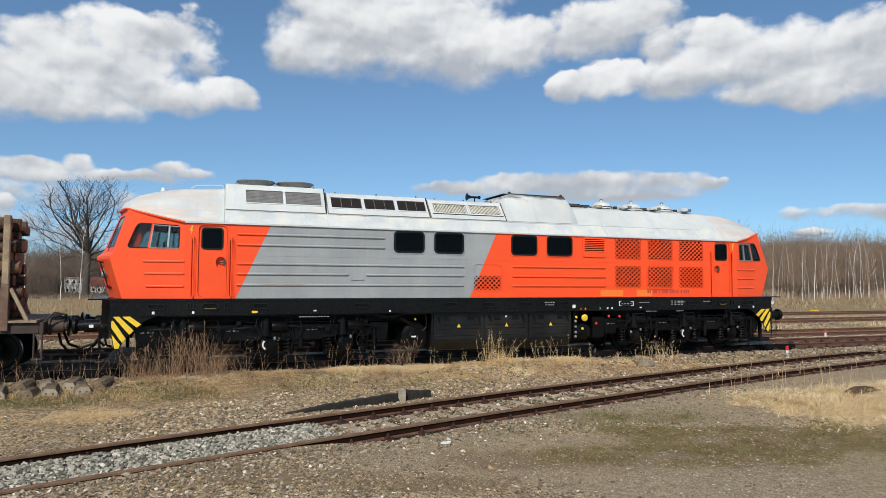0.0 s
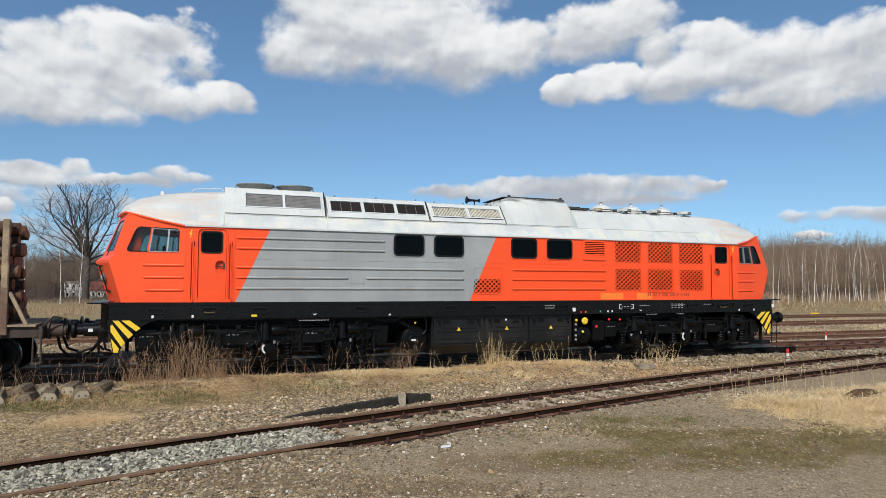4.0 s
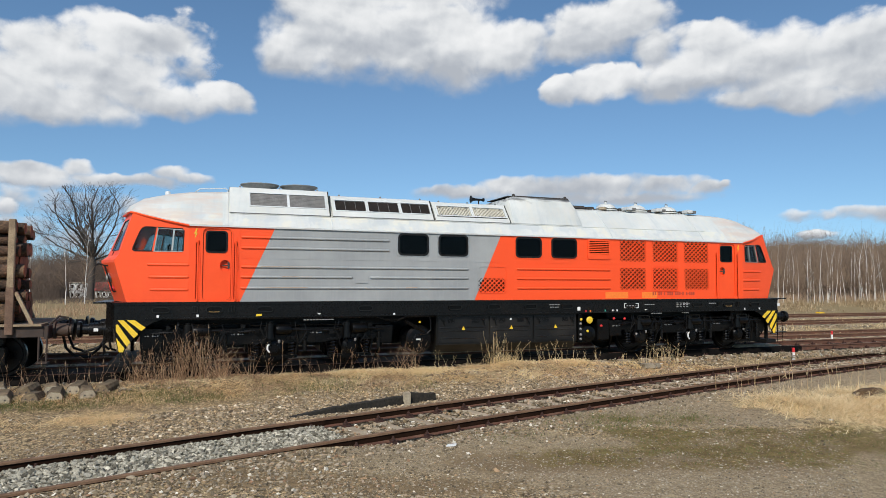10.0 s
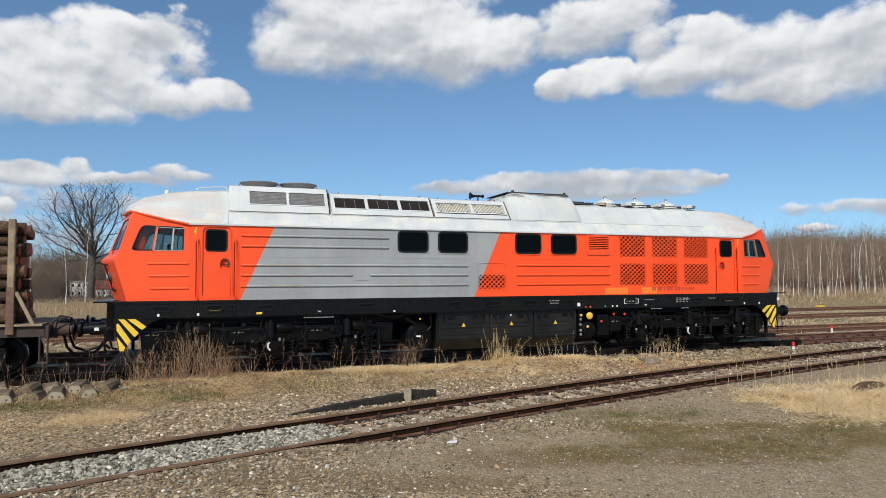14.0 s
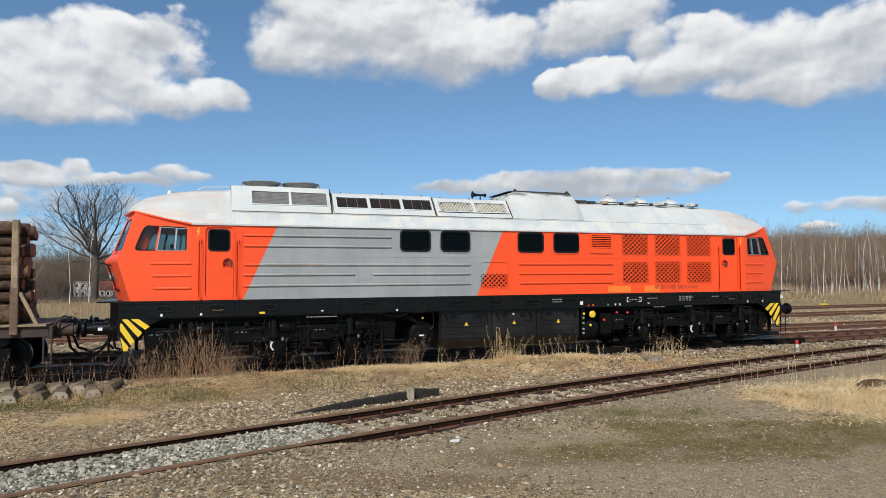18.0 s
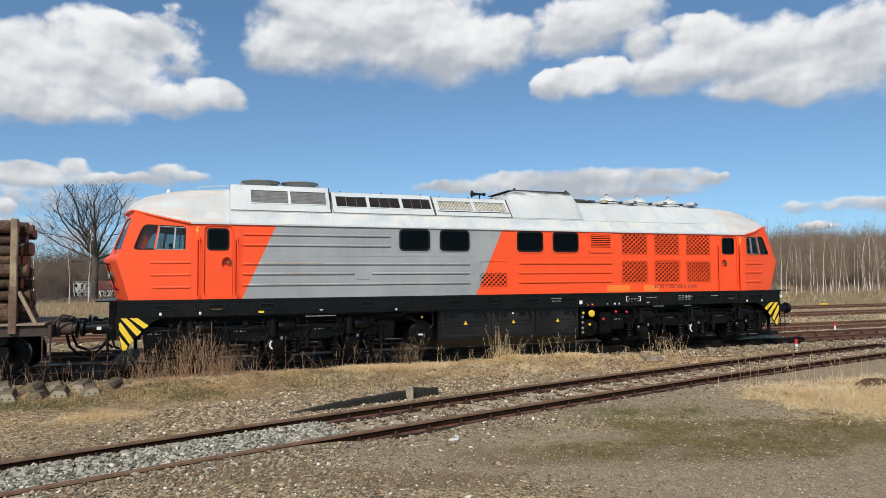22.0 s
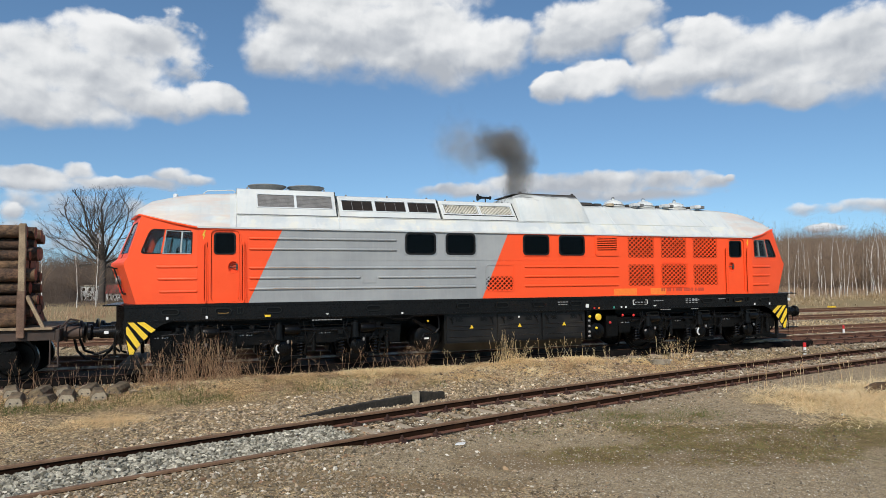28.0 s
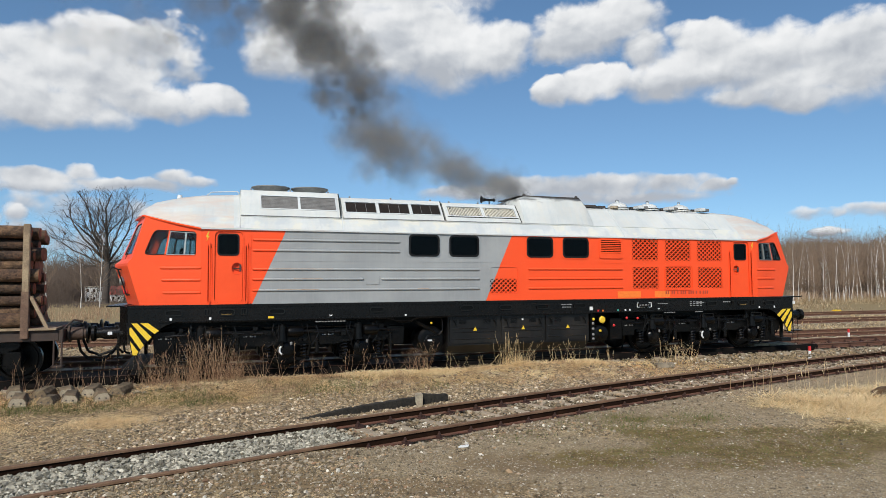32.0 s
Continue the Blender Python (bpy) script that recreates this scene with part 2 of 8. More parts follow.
ochre = surface("ochre_primer_paint", (0.86, 0.20, 0.025), (0.80, 0.17, 0.02), rough=0.5, relief=0.05)
white_mark = surface("white_marking", (0.72, 0.72, 0.70), (0.6, 0.6, 0.58), rough=0.6, relief=0.0)
red_mark = surface("red_marking", (0.6, 0.02, 0.02), (0.5, 0.02, 0.02), rough=0.5, relief=0.0)
dark_mark = surface("dark_red_marking", (0.40, 0.05, 0.02), (0.34, 0.045, 0.02), rough=0.6, relief=0.0)
green_mark = surface("green_marking", (0.05, 0.3, 0.22), (0.05, 0.26, 0.2), rough=0.5, relief=0.0)
alu = surface("brushed_aluminium", (0.42, 0.42, 0.40), (0.32, 0.32, 0.31), rough=0.4, metal=0.6, relief=0.05)
oily_slat = surface("black_brown_shutter_slats", (0.016, 0.012, 0.010), (0.028, 0.020, 0.016), rough=0.6, relief=0.1, stain=(0.05, 0.03, 0.02), amount=0.4, spec=0.3)
slat_steel = surface("dark_slat_steel", (0.13, 0.126, 0.118), (0.19, 0.182, 0.17), rough=0.55, metal=0.2, relief=0.1, stain=(0.10, 0.08, 0.065), amount=0.5)
ring_steel = surface("dark_ring_steel", (0.16, 0.165, 0.16), (0.23, 0.23, 0.22), rough=0.5, metal=0.3, relief=0.1)
steel = surface("dull_grey_steel", (0.20, 0.20, 0.19), (0.28, 0.27, 0.26), rough=0.5, metal=0.5, relief=0.1, stain=(0.12, 0.07, 0.04), amount=0.3)
soot = surface("sooty_steel", (0.03, 0.026, 0.023), (0.06, 0.05, 0.045), rough=0.8, relief=0.3)
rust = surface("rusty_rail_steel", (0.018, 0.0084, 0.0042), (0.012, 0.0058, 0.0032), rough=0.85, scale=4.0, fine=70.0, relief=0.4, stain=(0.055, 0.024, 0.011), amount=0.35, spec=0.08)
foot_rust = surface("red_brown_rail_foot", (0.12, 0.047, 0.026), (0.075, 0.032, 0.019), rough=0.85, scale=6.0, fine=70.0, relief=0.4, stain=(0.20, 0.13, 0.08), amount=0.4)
bolt_rust = surface("dark_red_rust", (0.052, 0.020, 0.012), (0.03, 0.013, 0.009), rough=0.85, scale=9.0, fine=70.0, relief=0.4)
# Redder rust, its colour also raised to lift rails that lie in shade.
lifted_rust = surface("lifted_red_rail_rust", (0.11, 0.047, 0.025), (0.065, 0.029, 0.017), rough=0.8, scale=4.0, fine=70.0, relief=0.4, stain=(0.15, 0.068, 0.034), amount=0.5)
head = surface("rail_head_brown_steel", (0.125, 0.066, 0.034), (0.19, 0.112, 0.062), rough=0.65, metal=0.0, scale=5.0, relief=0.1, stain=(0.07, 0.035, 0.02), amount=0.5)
concrete = surface("weathered_concrete", (0.30, 0.25, 0.18), (0.17, 0.14, 0.095), rough=0.9, scale=5.0, fine=50.0, relief=0.6, dist=0.006, stain=(0.12, 0.11, 0.08), amount=0.6, vary=0.3)
dark_stone = surface("mossy_dark_concrete", (0.008, 0.0065, 0.0042), (0.022, 0.0185, 0.0125), rough=0.95, scale=14.0, fine=45.0, grain=0.8, relief=1.0, dist=0.02, stain=(0.05, 0.042, 0.028), amount=0.6)
sleeper_wood = surface("grey_sleeper", (0.42, 0.345, 0.245), (0.30, 0.235, 0.155), rough=0.9, scale=3.0, fine=45.0, relief=0.6, stain=(0.12, 0.09, 0.06), amount=0.5, vary=0.3)
bark = surface("pine_bark", (0.100, 0.055, 0.032), (0.028, 0.018, 0.012), rough=0.95, scale=4.5, fine=24.0, relief=1.0, dist=0.03, stain=(0.33, 0.20, 0.10), amount=0.5, vary=0.8, grain=0.8)
cut_wood = surface("cut_wood", (0.30, 0.115, 0.050), (0.19, 0.070, 0.034), rough=0.85, scale=9.0, fine=60.0, relief=0.3, stain=(0.16, 0.06, 0.03), amount=0.5, vary=0.4)
old_wood = surface("weathered_timber", (0.33, 0.25, 0.155), (0.19, 0.135, 0.085), rough=0.9, scale=3.0, fine=40.0, relief=0.6, stain=(0.10, 0.07, 0.045), amount=0.5)
shoe_rust = surface("rusty_brown_stake_shoe", (0.17, 0.105, 0.068), (0.11, 0.062, 0.040), rough=0.85, scale=4.0, fine=40.0, relief=0.4, stain=(0.06, 0.035, 0.022), amount=0.5)
wagon_brown = surface("brown_wagon_steel", (0.045, 0.028, 0.020), (0.028, 0.018, 0.013), rough=0.75, scale=3.0, relief=0.3, stain=(0.09, 0.05, 0.03), amount=0.5)
oak_bark = surface("oak_bark", (0.050, 0.040, 0.033), (0.078, 0.064, 0.052), rough=0.95, scale=1.0, relief=0.3, dist=0.03)
far_bark = surface("grey_brown_far_bark", (0.165, 0.113, 0.075), (0.245, 0.174, 0.118), rough=0.95, scale=0.6, relief=0.0, vary=0.5)
brick_roof = surface("dull_red_roof_tiles", (0.24, 0.052, 0.036), (0.17, 0.042, 0.032), rough=0.8, scale=2.0, relief=0.2)
dirty_concrete = surface("dirty_brown_concrete", (0.20, 0.15, 0.09), (0.09, 0.063, 0.036), rough=0.95, scale=7.0, fine=40.0, relief=0.9, dist=0.015, stain=(0.045, 0.035, 0.022), amount=0.7, vary=0.6, grain=0.6)
pale_concrete = surface("pale_broken_concrete", (0.40, 0.34, 0.24), (0.26, 0.215, 0.15), rough=0.9, scale=9.0, relief=0.6, dist=0.01)
old_bark = surface("rotten_brown_wood", (0.045, 0.024, 0.011), (0.10, 0.058, 0.026), rough=0.95, scale=9.0, fine=40.0, relief=0.8, dist=0.02)
brush_bark = surface("light_brown_brush", (0.36, 0.25, 0.155), (0.44, 0.32, 0.21), rough=0.95, scale=0.6, relief=0.0)
shrub_bark = surface("dark_brown_shrubs", (0.075, 0.053, 0.038), (0.12, 0.087, 0.063), rough=0.95, scale=0.6, relief=0.0, vary=0.5)
birch_bark = surface("white_birch_bark", (0.74, 0.70, 0.64), (0.55, 0.50, 0.44), rough=0.8, scale=1.2, fine=12.0, relief=0.0, stain=(0.10, 0.085, 0.07), amount=0.5)


def roof_paint(name, sooty=False):
    """White roof paint with streaks, tan rust bloom over the cabs and patched lower panels."""
    m, n, l, p = material(name)
    co = n.new("ShaderNodeTexCoord").outputs["Object"]
    s = n.new("ShaderNodeSeparateXYZ")
    l.new(co, s.inputs[0])
    big = tex(n, l, "ShaderNodeTexNoise", co, 1.1, Detail=7.0, Roughness=0.65)
    fine = tex(n, l, "ShaderNodeTexNoise", co, 30.0, Detail=4.0)
    mp = n.new("ShaderNodeMapping")
    mp.inputs["Scale"].default_value = (0.7, 2.2, 3.2)
    l.new(co, mp.inputs[0])
    long = tex(n, l, "ShaderNodeTexNoise", mp.outputs[0], 1.6, Detail=6.0, Roughness=0.6)
    mp2 = n.new("ShaderNodeMapping")
    mp2.inputs["Scale"].default_value = (4.0, 0.6, 0.6)
    l.new(co, mp2.inputs[0])
    run = tex(n, l, "ShaderNodeTexNoise", mp2.outputs[0], 1.5, Detail=6.0, Roughness=0.7)
    c = mix(n, l, ramp(n, l, big.outputs[0], [(0.38, 0.0), (0.62, 1.0)]), (0.50, 0.525, 0.505), (0.59, 0.605, 0.575))
    c = mix(n, l, ramp(n, l, run.outputs[0], [(0.48, 0.0), (0.64, 0.32)]), c, (0.61, 0.575, 0.47))
    c = mix(n, l, ramp(n, l, run.outputs[0], [(0.32, 0.35), (0.45, 0.0)]), c, (0.38, 0.43, 0.45))
    blot = tex(n, l, "ShaderNodeTexNoise", co, 2.3, Detail=3.0, Roughness=0.5)
    band = maths(n, l, "LESS_THAN", s.outputs[2], 3.71)
    c = mix(n, l, maths(n, l, "MULTIPLY", band, ramp(n, l, blot.outputs[0], [(0.54, 0.0), (0.60, 0.55)])), c, (0.66, 0.63, 0.51))
    c = mix(n, l, maths(n, l, "MULTIPLY", band, ramp(n, l, blot.outputs[0], [(0.38, 0.5), (0.45, 0.0)])), c, (0.42, 0.46, 0.48))
    ends = maths(n, l, "GREATER_THAN", maths(n, l, "ABSOLUTE", maths(n, l, "SUBTRACT", s.outputs[0], 3.22)), 7.5)
    bloom = maths(n, l, "MULTIPLY", ramp(n, l, long.outputs[0], [(0.36, 0.0), (0.62, 0.8)]), maths(n, l, "ADD", maths(n, l, "MULTIPLY", ends, 0.8), 0.12))
    c = mix(n, l, bloom, c, (0.56, 0.45, 0.37))
    if sooty:
        edge = maths(n, l, "ADD", s.outputs[2], maths(n, l, "MULTIPLY", maths(n, l, "SUBTRACT", long.outputs[0], 0.5), 0.5))
        c = mix(n, l, ramp(n, l, maths(n, l, "SUBTRACT", edge, 4.0), [(0.43, 0.0), (0.53, 0.9)]), c, (0.03, 0.028, 0.026))
    l.new(c, p.inputs["Base Color"])
    l.new(maths(n, l, "ADD", maths(n, l, "MULTIPLY", big.outputs[0], 0.25), 0.4), p.inputs["Roughness"])
    dent = tex(n, l, "ShaderNodeTexNoise", co, 3.0, Detail=2.0)
    bump(n, l, p, maths(n, l, "ADD", dent.outputs[0], maths(n, l, "MULTIPLY", fine.outputs[0], 0.06)), 0.2, 0.02)
    return m


roof_white = roof_paint("weathered_white_roof")
hood_white = roof_paint("sooty_white_hood", True)


def body_paint():
    """Orange ends and a grey middle with slanted borders, faint dust near the sill."""
    m, n, l, p = material("two_tone_body_paint")
    co = n.new("ShaderNodeTexCoord").outputs["Object"]
    s = n.new("ShaderNodeSeparateXYZ")
    l.new(co, s.inputs[0])
    slope = maths(n, l, "MULTIPLY", maths(n, l, "SUBTRACT", s.outputs[2], 1.62), 0.445)
    along = maths(n, l, "SUBTRACT", s.outputs[0], slope)
    grey_on = maths(n, l, "MULTIPLY", maths(n, l, "GREATER_THAN", along, -3.86), maths(n, l, "LESS_THAN", along, 2.11))
    big = tex(n, l, "ShaderNodeTexNoise", co, 0.9, Detail=6.0, Roughness=0.6)
    st = n.new("ShaderNodeMapping")
    st.inputs["Scale"].default_value = (5.0, 1.0, 0.45)
    l.new(co, st.inputs[0])
    streak = tex(n, l, "ShaderNodeTexNoise", st.outputs[0], 2.0, Detail=6.0, Roughness=0.7)
    fine = tex(n, l, "ShaderNodeTexNoise", co, 40.0, Detail=3.0)
    o = mix(n, l, big.outputs[0], ORANGE, (0.83, 0.080, 0.019))
    g = mix(n, l, ramp(n, l, big.outputs[0], [(0.35, 0.0), (0.65, 1.0)]), (0.255, 0.265, 0.265), (0.325, 0.335, 0.33))
    g = mix(n, l, ramp(n, l, streak.outputs[0], [(0.5, 0.0), (0.75, 0.28)]), g, (0.40, 0.40, 0.385))
    c = mix(n, l, grey_on, o, g)
    c = mix(n, l, ramp(n, l, streak.outputs[0], [(0.60, 0.0), (0.85, 0.18)]), c, (0.30, 0.16, 0.10))
    l.new(c, p.inputs["Base Color"])
    l.new(maths(n, l, "ADD", maths(n, l, "MULTIPLY", big.outputs[0], 0.2), 0.33), p.inputs["Roughness"])
    p.inputs["Specular IOR Level"].default_value = 0.28
    wav = tex(n, l, "ShaderNodeTexNoise", co, 2.2, Detail=2.0)
    bump(n, l, p, maths(n, l, "ADD", wav.outputs[0], maths(n, l, "MULTIPLY", fine.outputs[0], 0.05)), 0.2, 0.02)
    return m


body = body_paint()


def glass_mat(name, tint, rough=0.03, ior=1.36):
    m, n, l, p = material(name)
    tr = n.new("ShaderNodeBsdfTransparent")
    tr.inputs[0].default_value = (*tint, 1)
    gl = n.new("ShaderNodeBsdfGlossy")
    gl.inputs["Roughness"].default_value = rough
    mx = n.new("ShaderNodeMixShader")
    fr = n.new("ShaderNodeFresnel")
    fr.inputs[0].default_value = ior
    l.new(fr.outputs[0], mx.inputs[0])
    l.new(tr.outputs[0], mx.inputs[1])
    l.new(gl.outputs[0], mx.inputs[2])
    l.new(mx.outputs[0], n["Material Output"].inputs[0])
    return m


glass = glass_mat("clear_cab_glass", (0.62, 0.68, 0.68))
screen_glass = glass_mat("windscreen_glass", (0.72, 0.80, 0.82), 0.03, 2.3)
dark_glass = glass_mat("dark_tinted_glass", (0.10, 0.10, 0.085), 0.08, 1.24)


def maths_vec(n, l, co, scale):
    m = n.new("ShaderNodeMapping")
    m.inputs["Scale"].default_value = scale
    l.new(co, m.inputs[0])
    return m.outputs[0]


def ground_mat():
    """Gravel, grit, trodden earth, moss and straw, laid out by the zones that the ground mesh carries."""
    m, n, l, p = material("gravel_ground")
    co = n.new("ShaderNodeTexCoord").outputs["Object"]
    b = tex(n, l, "ShaderNodeTexNoise", co, 2.2, Detail=8.0, Roughness=0.75)
    b2 = tex(n, l, "ShaderNodeTexNoise", co, 5.5, Detail=8.0, Roughness=0.8)
    v = tex(n, l, "ShaderNodeTexVoronoi", co, 24.0)
    v2 = tex(n, l, "ShaderNodeTexVoronoi", co, 62.0)
    f = tex(n, l, "ShaderNodeTexNoise", co, 110.0, Detail=4.0)

    def stones(c, amount, coarse=1.0):
        c = mix(n, l, amount * coarse, c, ramp(n, l, v.outputs["Color"], [(0.05, 0.08), (0.95, 0.88)]), "OVERLAY")
        c = mix(n, l, amount, c, ramp(n, l, v2.outputs["Color"], [(0.05, 0.05), (0.95, 0.92)]), "OVERLAY")
        return c

    def zone(name, c, over, top=0.95):
        at = n.new("ShaderNodeAttribute")
        at.attribute_name = name
        w = maths(n, l, "ADD", maths(n, l, "ADD", at.outputs["Fac"], maths(n, l, "MULTIPLY", maths(n, l, "SUBTRACT", b.outputs[0], 0.5), 2.2)), maths(n, l, "MULTIPLY", maths(n, l, "SUBTRACT", b2.outputs[0], 0.5), 2.0))
        return mix(n, l, ramp(n, l, w, [(0.30, 0.0), (0.72, top)]), c, over)
    c = stones(mix(n, l, ramp(n, l, b.outputs[0], [(0.35, 0.0), (0.65, 1.0)]), (0.225, 0.158, 0.083), (0.42, 0.322, 0.185)), 0.85)
    big = tex(n, l, "ShaderNodeTexNoise", co, 0.8, Detail=7.0, Roughness=0.7)
    c = mix(n, l, ramp(n, l, big.outputs[0], [(0.50, 0.0), (0.60, 0.6)]), c, mix(n, l, b2.outputs[0], (0.13, 0.085, 0.042), (0.27, 0.195, 0.11)))
    c = zone("grit", c, stones(mix(n, l, ramp(n, l, b2.outputs[0], [(0.35, 0.0), (0.65, 1.0)]), (0.230, 0.172, 0.100), (0.365, 0.290, 0.184)), 0.42, 0.3), 0.9)
    c = zone("earth", c, mix(n, l, 0.6, mix(n, l, b2.outputs[0], (0.12, 0.075, 0.036), (0.24, 0.17, 0.092)), ramp(n, l, f.outputs[0], [(0.3, 0.2), (0.7, 0.85)]), "OVERLAY"), 0.85)
    mossy = mix(n, l, ramp(n, l, b2.outputs[0], [(0.38, 0.0), (0.6, 1.0)]), (0.095, 0.060, 0.023), (0.195, 0.148, 0.049))
    c = zone("moss", c, mix(n, l, 0.7, mossy, ramp(n, l, f.outputs[0], [(0.3, 0.15), (0.7, 0.9)]), "OVERLAY"), 0.88)
    c = zone("straw", c, mix(n, l, 0.7, mix(n, l, b2.outputs[0], (0.44, 0.33, 0.17), (0.84, 0.69, 0.41)), ramp(n, l, f.outputs[0], [(0.3, 0.2), (0.7, 0.85)]), "OVERLAY"), 0.8)
    s = n.new("ShaderNodeSeparateXYZ")
    l.new(co, s.inputs[0])
    far = n.new("ShaderNodeMapRange")
    far.inputs[1].default_value, far.inputs[2].default_value = 17.0, 24.0
    l.new(s.outputs[1], far.inputs[0])
    c = mix(n, l, far.outputs[0], c, mix(n, l, b.outputs[0], (0.20, 0.145, 0.07), (0.33, 0.25, 0.13)))
    l.new(c, p.inputs["Base Color"])
    p.inputs["Roughness"].default_value = 0.95
    p.inputs["Specular IOR Level"].default_value = 0.2
    h = maths(n, l, "ADD", maths(n, l, "MULTIPLY", v2.outputs["Distance"], -0.6), maths(n, l, "MULTIPLY", f.outputs[0], 0.6))
    bump(n, l, p, h, 0.8, 0.013)
    return m


ground_surface = ground_mat()


def pebble_mat(name, stops, relief=0.3):
    m, n, l, p = material(name)
    g = n.new("ShaderNodeNewGeometry")
    co = n.new("ShaderNodeTexCoord").outputs["Object"]
    f = tex(n, l, "ShaderNodeTexNoise", co, 60.0, Detail=4.0)
    c = mix(n, l, 0.4, ramp(n, l, g.outputs["Random Per Island"], stops), ramp(n, l, f.outputs[0], [(0.3, 0.25), (0.7, 0.8)]), "OVERLAY")
    l.new(c, p.inputs["Base Color"])
    p.inputs["Roughness"].default_value = 0.9
    p.inputs["Specular IOR Level"].default_value = 0.25
    if relief:
        bump(n, l, p, f.outputs[0], relief, 0.004)
    return m


brown_stone = pebble_mat("brown_grey_gravel", [(0.0, (0.085, 0.066, 0.043)), (0.3, (0.185, 0.144, 0.092)), (0.6, (0.275, 0.222, 0.150)), (0.76, (0.36, 0.305, 0.225)), (0.86, (0.37, 0.25, 0.14)), (0.90, (0.25, 0.145, 0.085)), (0.95, (0.46, 0.41, 0.32)), (1.0, (0.72, 0.66, 0.54))])
chip_stone = pebble_mat("fine_grey_chips", [(0.0, (0.09, 0.072, 0.05)), (0.35, (0.22, 0.18, 0.125)), (0.7, (0.33, 0.28, 0.205)), (0.93, (0.43, 0.375, 0.285)), (1.0, (0.64, 0.58, 0.47))], 0.0)
verge_stone = pebble_mat("pale_verge_stones", [(0.0, (0.085, 0.064, 0.042)), (0.3, (0.22, 0.172, 0.112)), (0.65, (0.37, 0.30, 0.205)), (0.85, (0.45, 0.32, 0.18)), (1.0, (0.70, 0.61, 0.46))])
grey_stone = pebble_mat("clean_grey_ballast", [(0.0, (0.10, 0.090, 0.066)), (0.5, (0.29, 0.268, 0.208)), (0.85, (0.39, 0.362, 0.285)), (1.0, (0.60, 0.555, 0.44))])
def dry_mat(name, stops, through_light=0.45):
    """Thin dry stems: light comes through them."""
    m, n, l, p = material(name)
    g = n.new("ShaderNodeNewGeometry")
    c = ramp(n, l, g.outputs["Random Per Island"], stops)
    l.new(c, p.inputs["Base Color"])
    p.inputs["Roughness"].default_value = 0.7
    t = n.new("ShaderNodeBsdfTranslucent")
    l.new(c, t.inputs[0])
    mx = n.new("ShaderNodeMixShader")
    mx.inputs[0].default_value = through_light
    l.new(p.outputs[0], mx.inputs[1])
    l.new(t.outputs[0], mx.inputs[2])
    l.new(mx.outputs[0], n["Material Output"].inputs[0])
    return m


straw = dry_mat("dry_straw", [(0.0, (0.50, 0.34, 0.16)), (0.35, (0.78, 0.57, 0.29)), (1.0, (0.89, 0.73, 0.45))], 0.28)
bleached = dry_mat("bleached_straw", [(0.0, (0.56, 0.41, 0.21)), (0.4, (0.88, 0.69, 0.38)), (1.0, (0.94, 0.82, 0.54))], 0.22)
pale_straw = dry_mat("pale_far_straw", [(0.0, (0.24, 0.16, 0.085)), (0.5, (0.40, 0.29, 0.16)), (1.0, (0.58, 0.45, 0.27))], 0.2)
needle = surface("spruce_needles", (0.035, 0.055, 0.022), (0.06, 0.08, 0.035), rough=0.9, scale=2.0, relief=0.0)
weed = dry_mat("dead_brown_weeds", [(0.0, (0.17, 0.085, 0.046)), (0.5, (0.40, 0.235, 0.130)), (1.0, (0.66, 0.48, 0.29))], 0.15)
green = dry_mat("green_grass", [(0.0, (0.06, 0.085, 0.018)), (0.6, (0.12, 0.145, 0.035)), (1.0, (0.26, 0.22, 0.08))], 0.3)


# ---- ground and tracks ----
def siding(x):
    """The curved siding in the foreground: the line of its far rail."""
    return -4.02 + 0.285 * x - 0.0033 * x * x


def siding_frame(x):
    dy = 0.285 - 0.0066 * x
    k = math.hypot(1, dy)
    return Vector((x, siding(x), 0)), Vector((1 / k, dy / k, 0)), Vector((dy / k, -1 / k, 0))


SIDING_Z, GAUGE = -0.22, 1.505
BASE = -0.40


def smooth(a, b, x):
    t = max(0.0, min(1.0, (x - a) / (b - a)))
    return t * t * (3 - 2 * t)


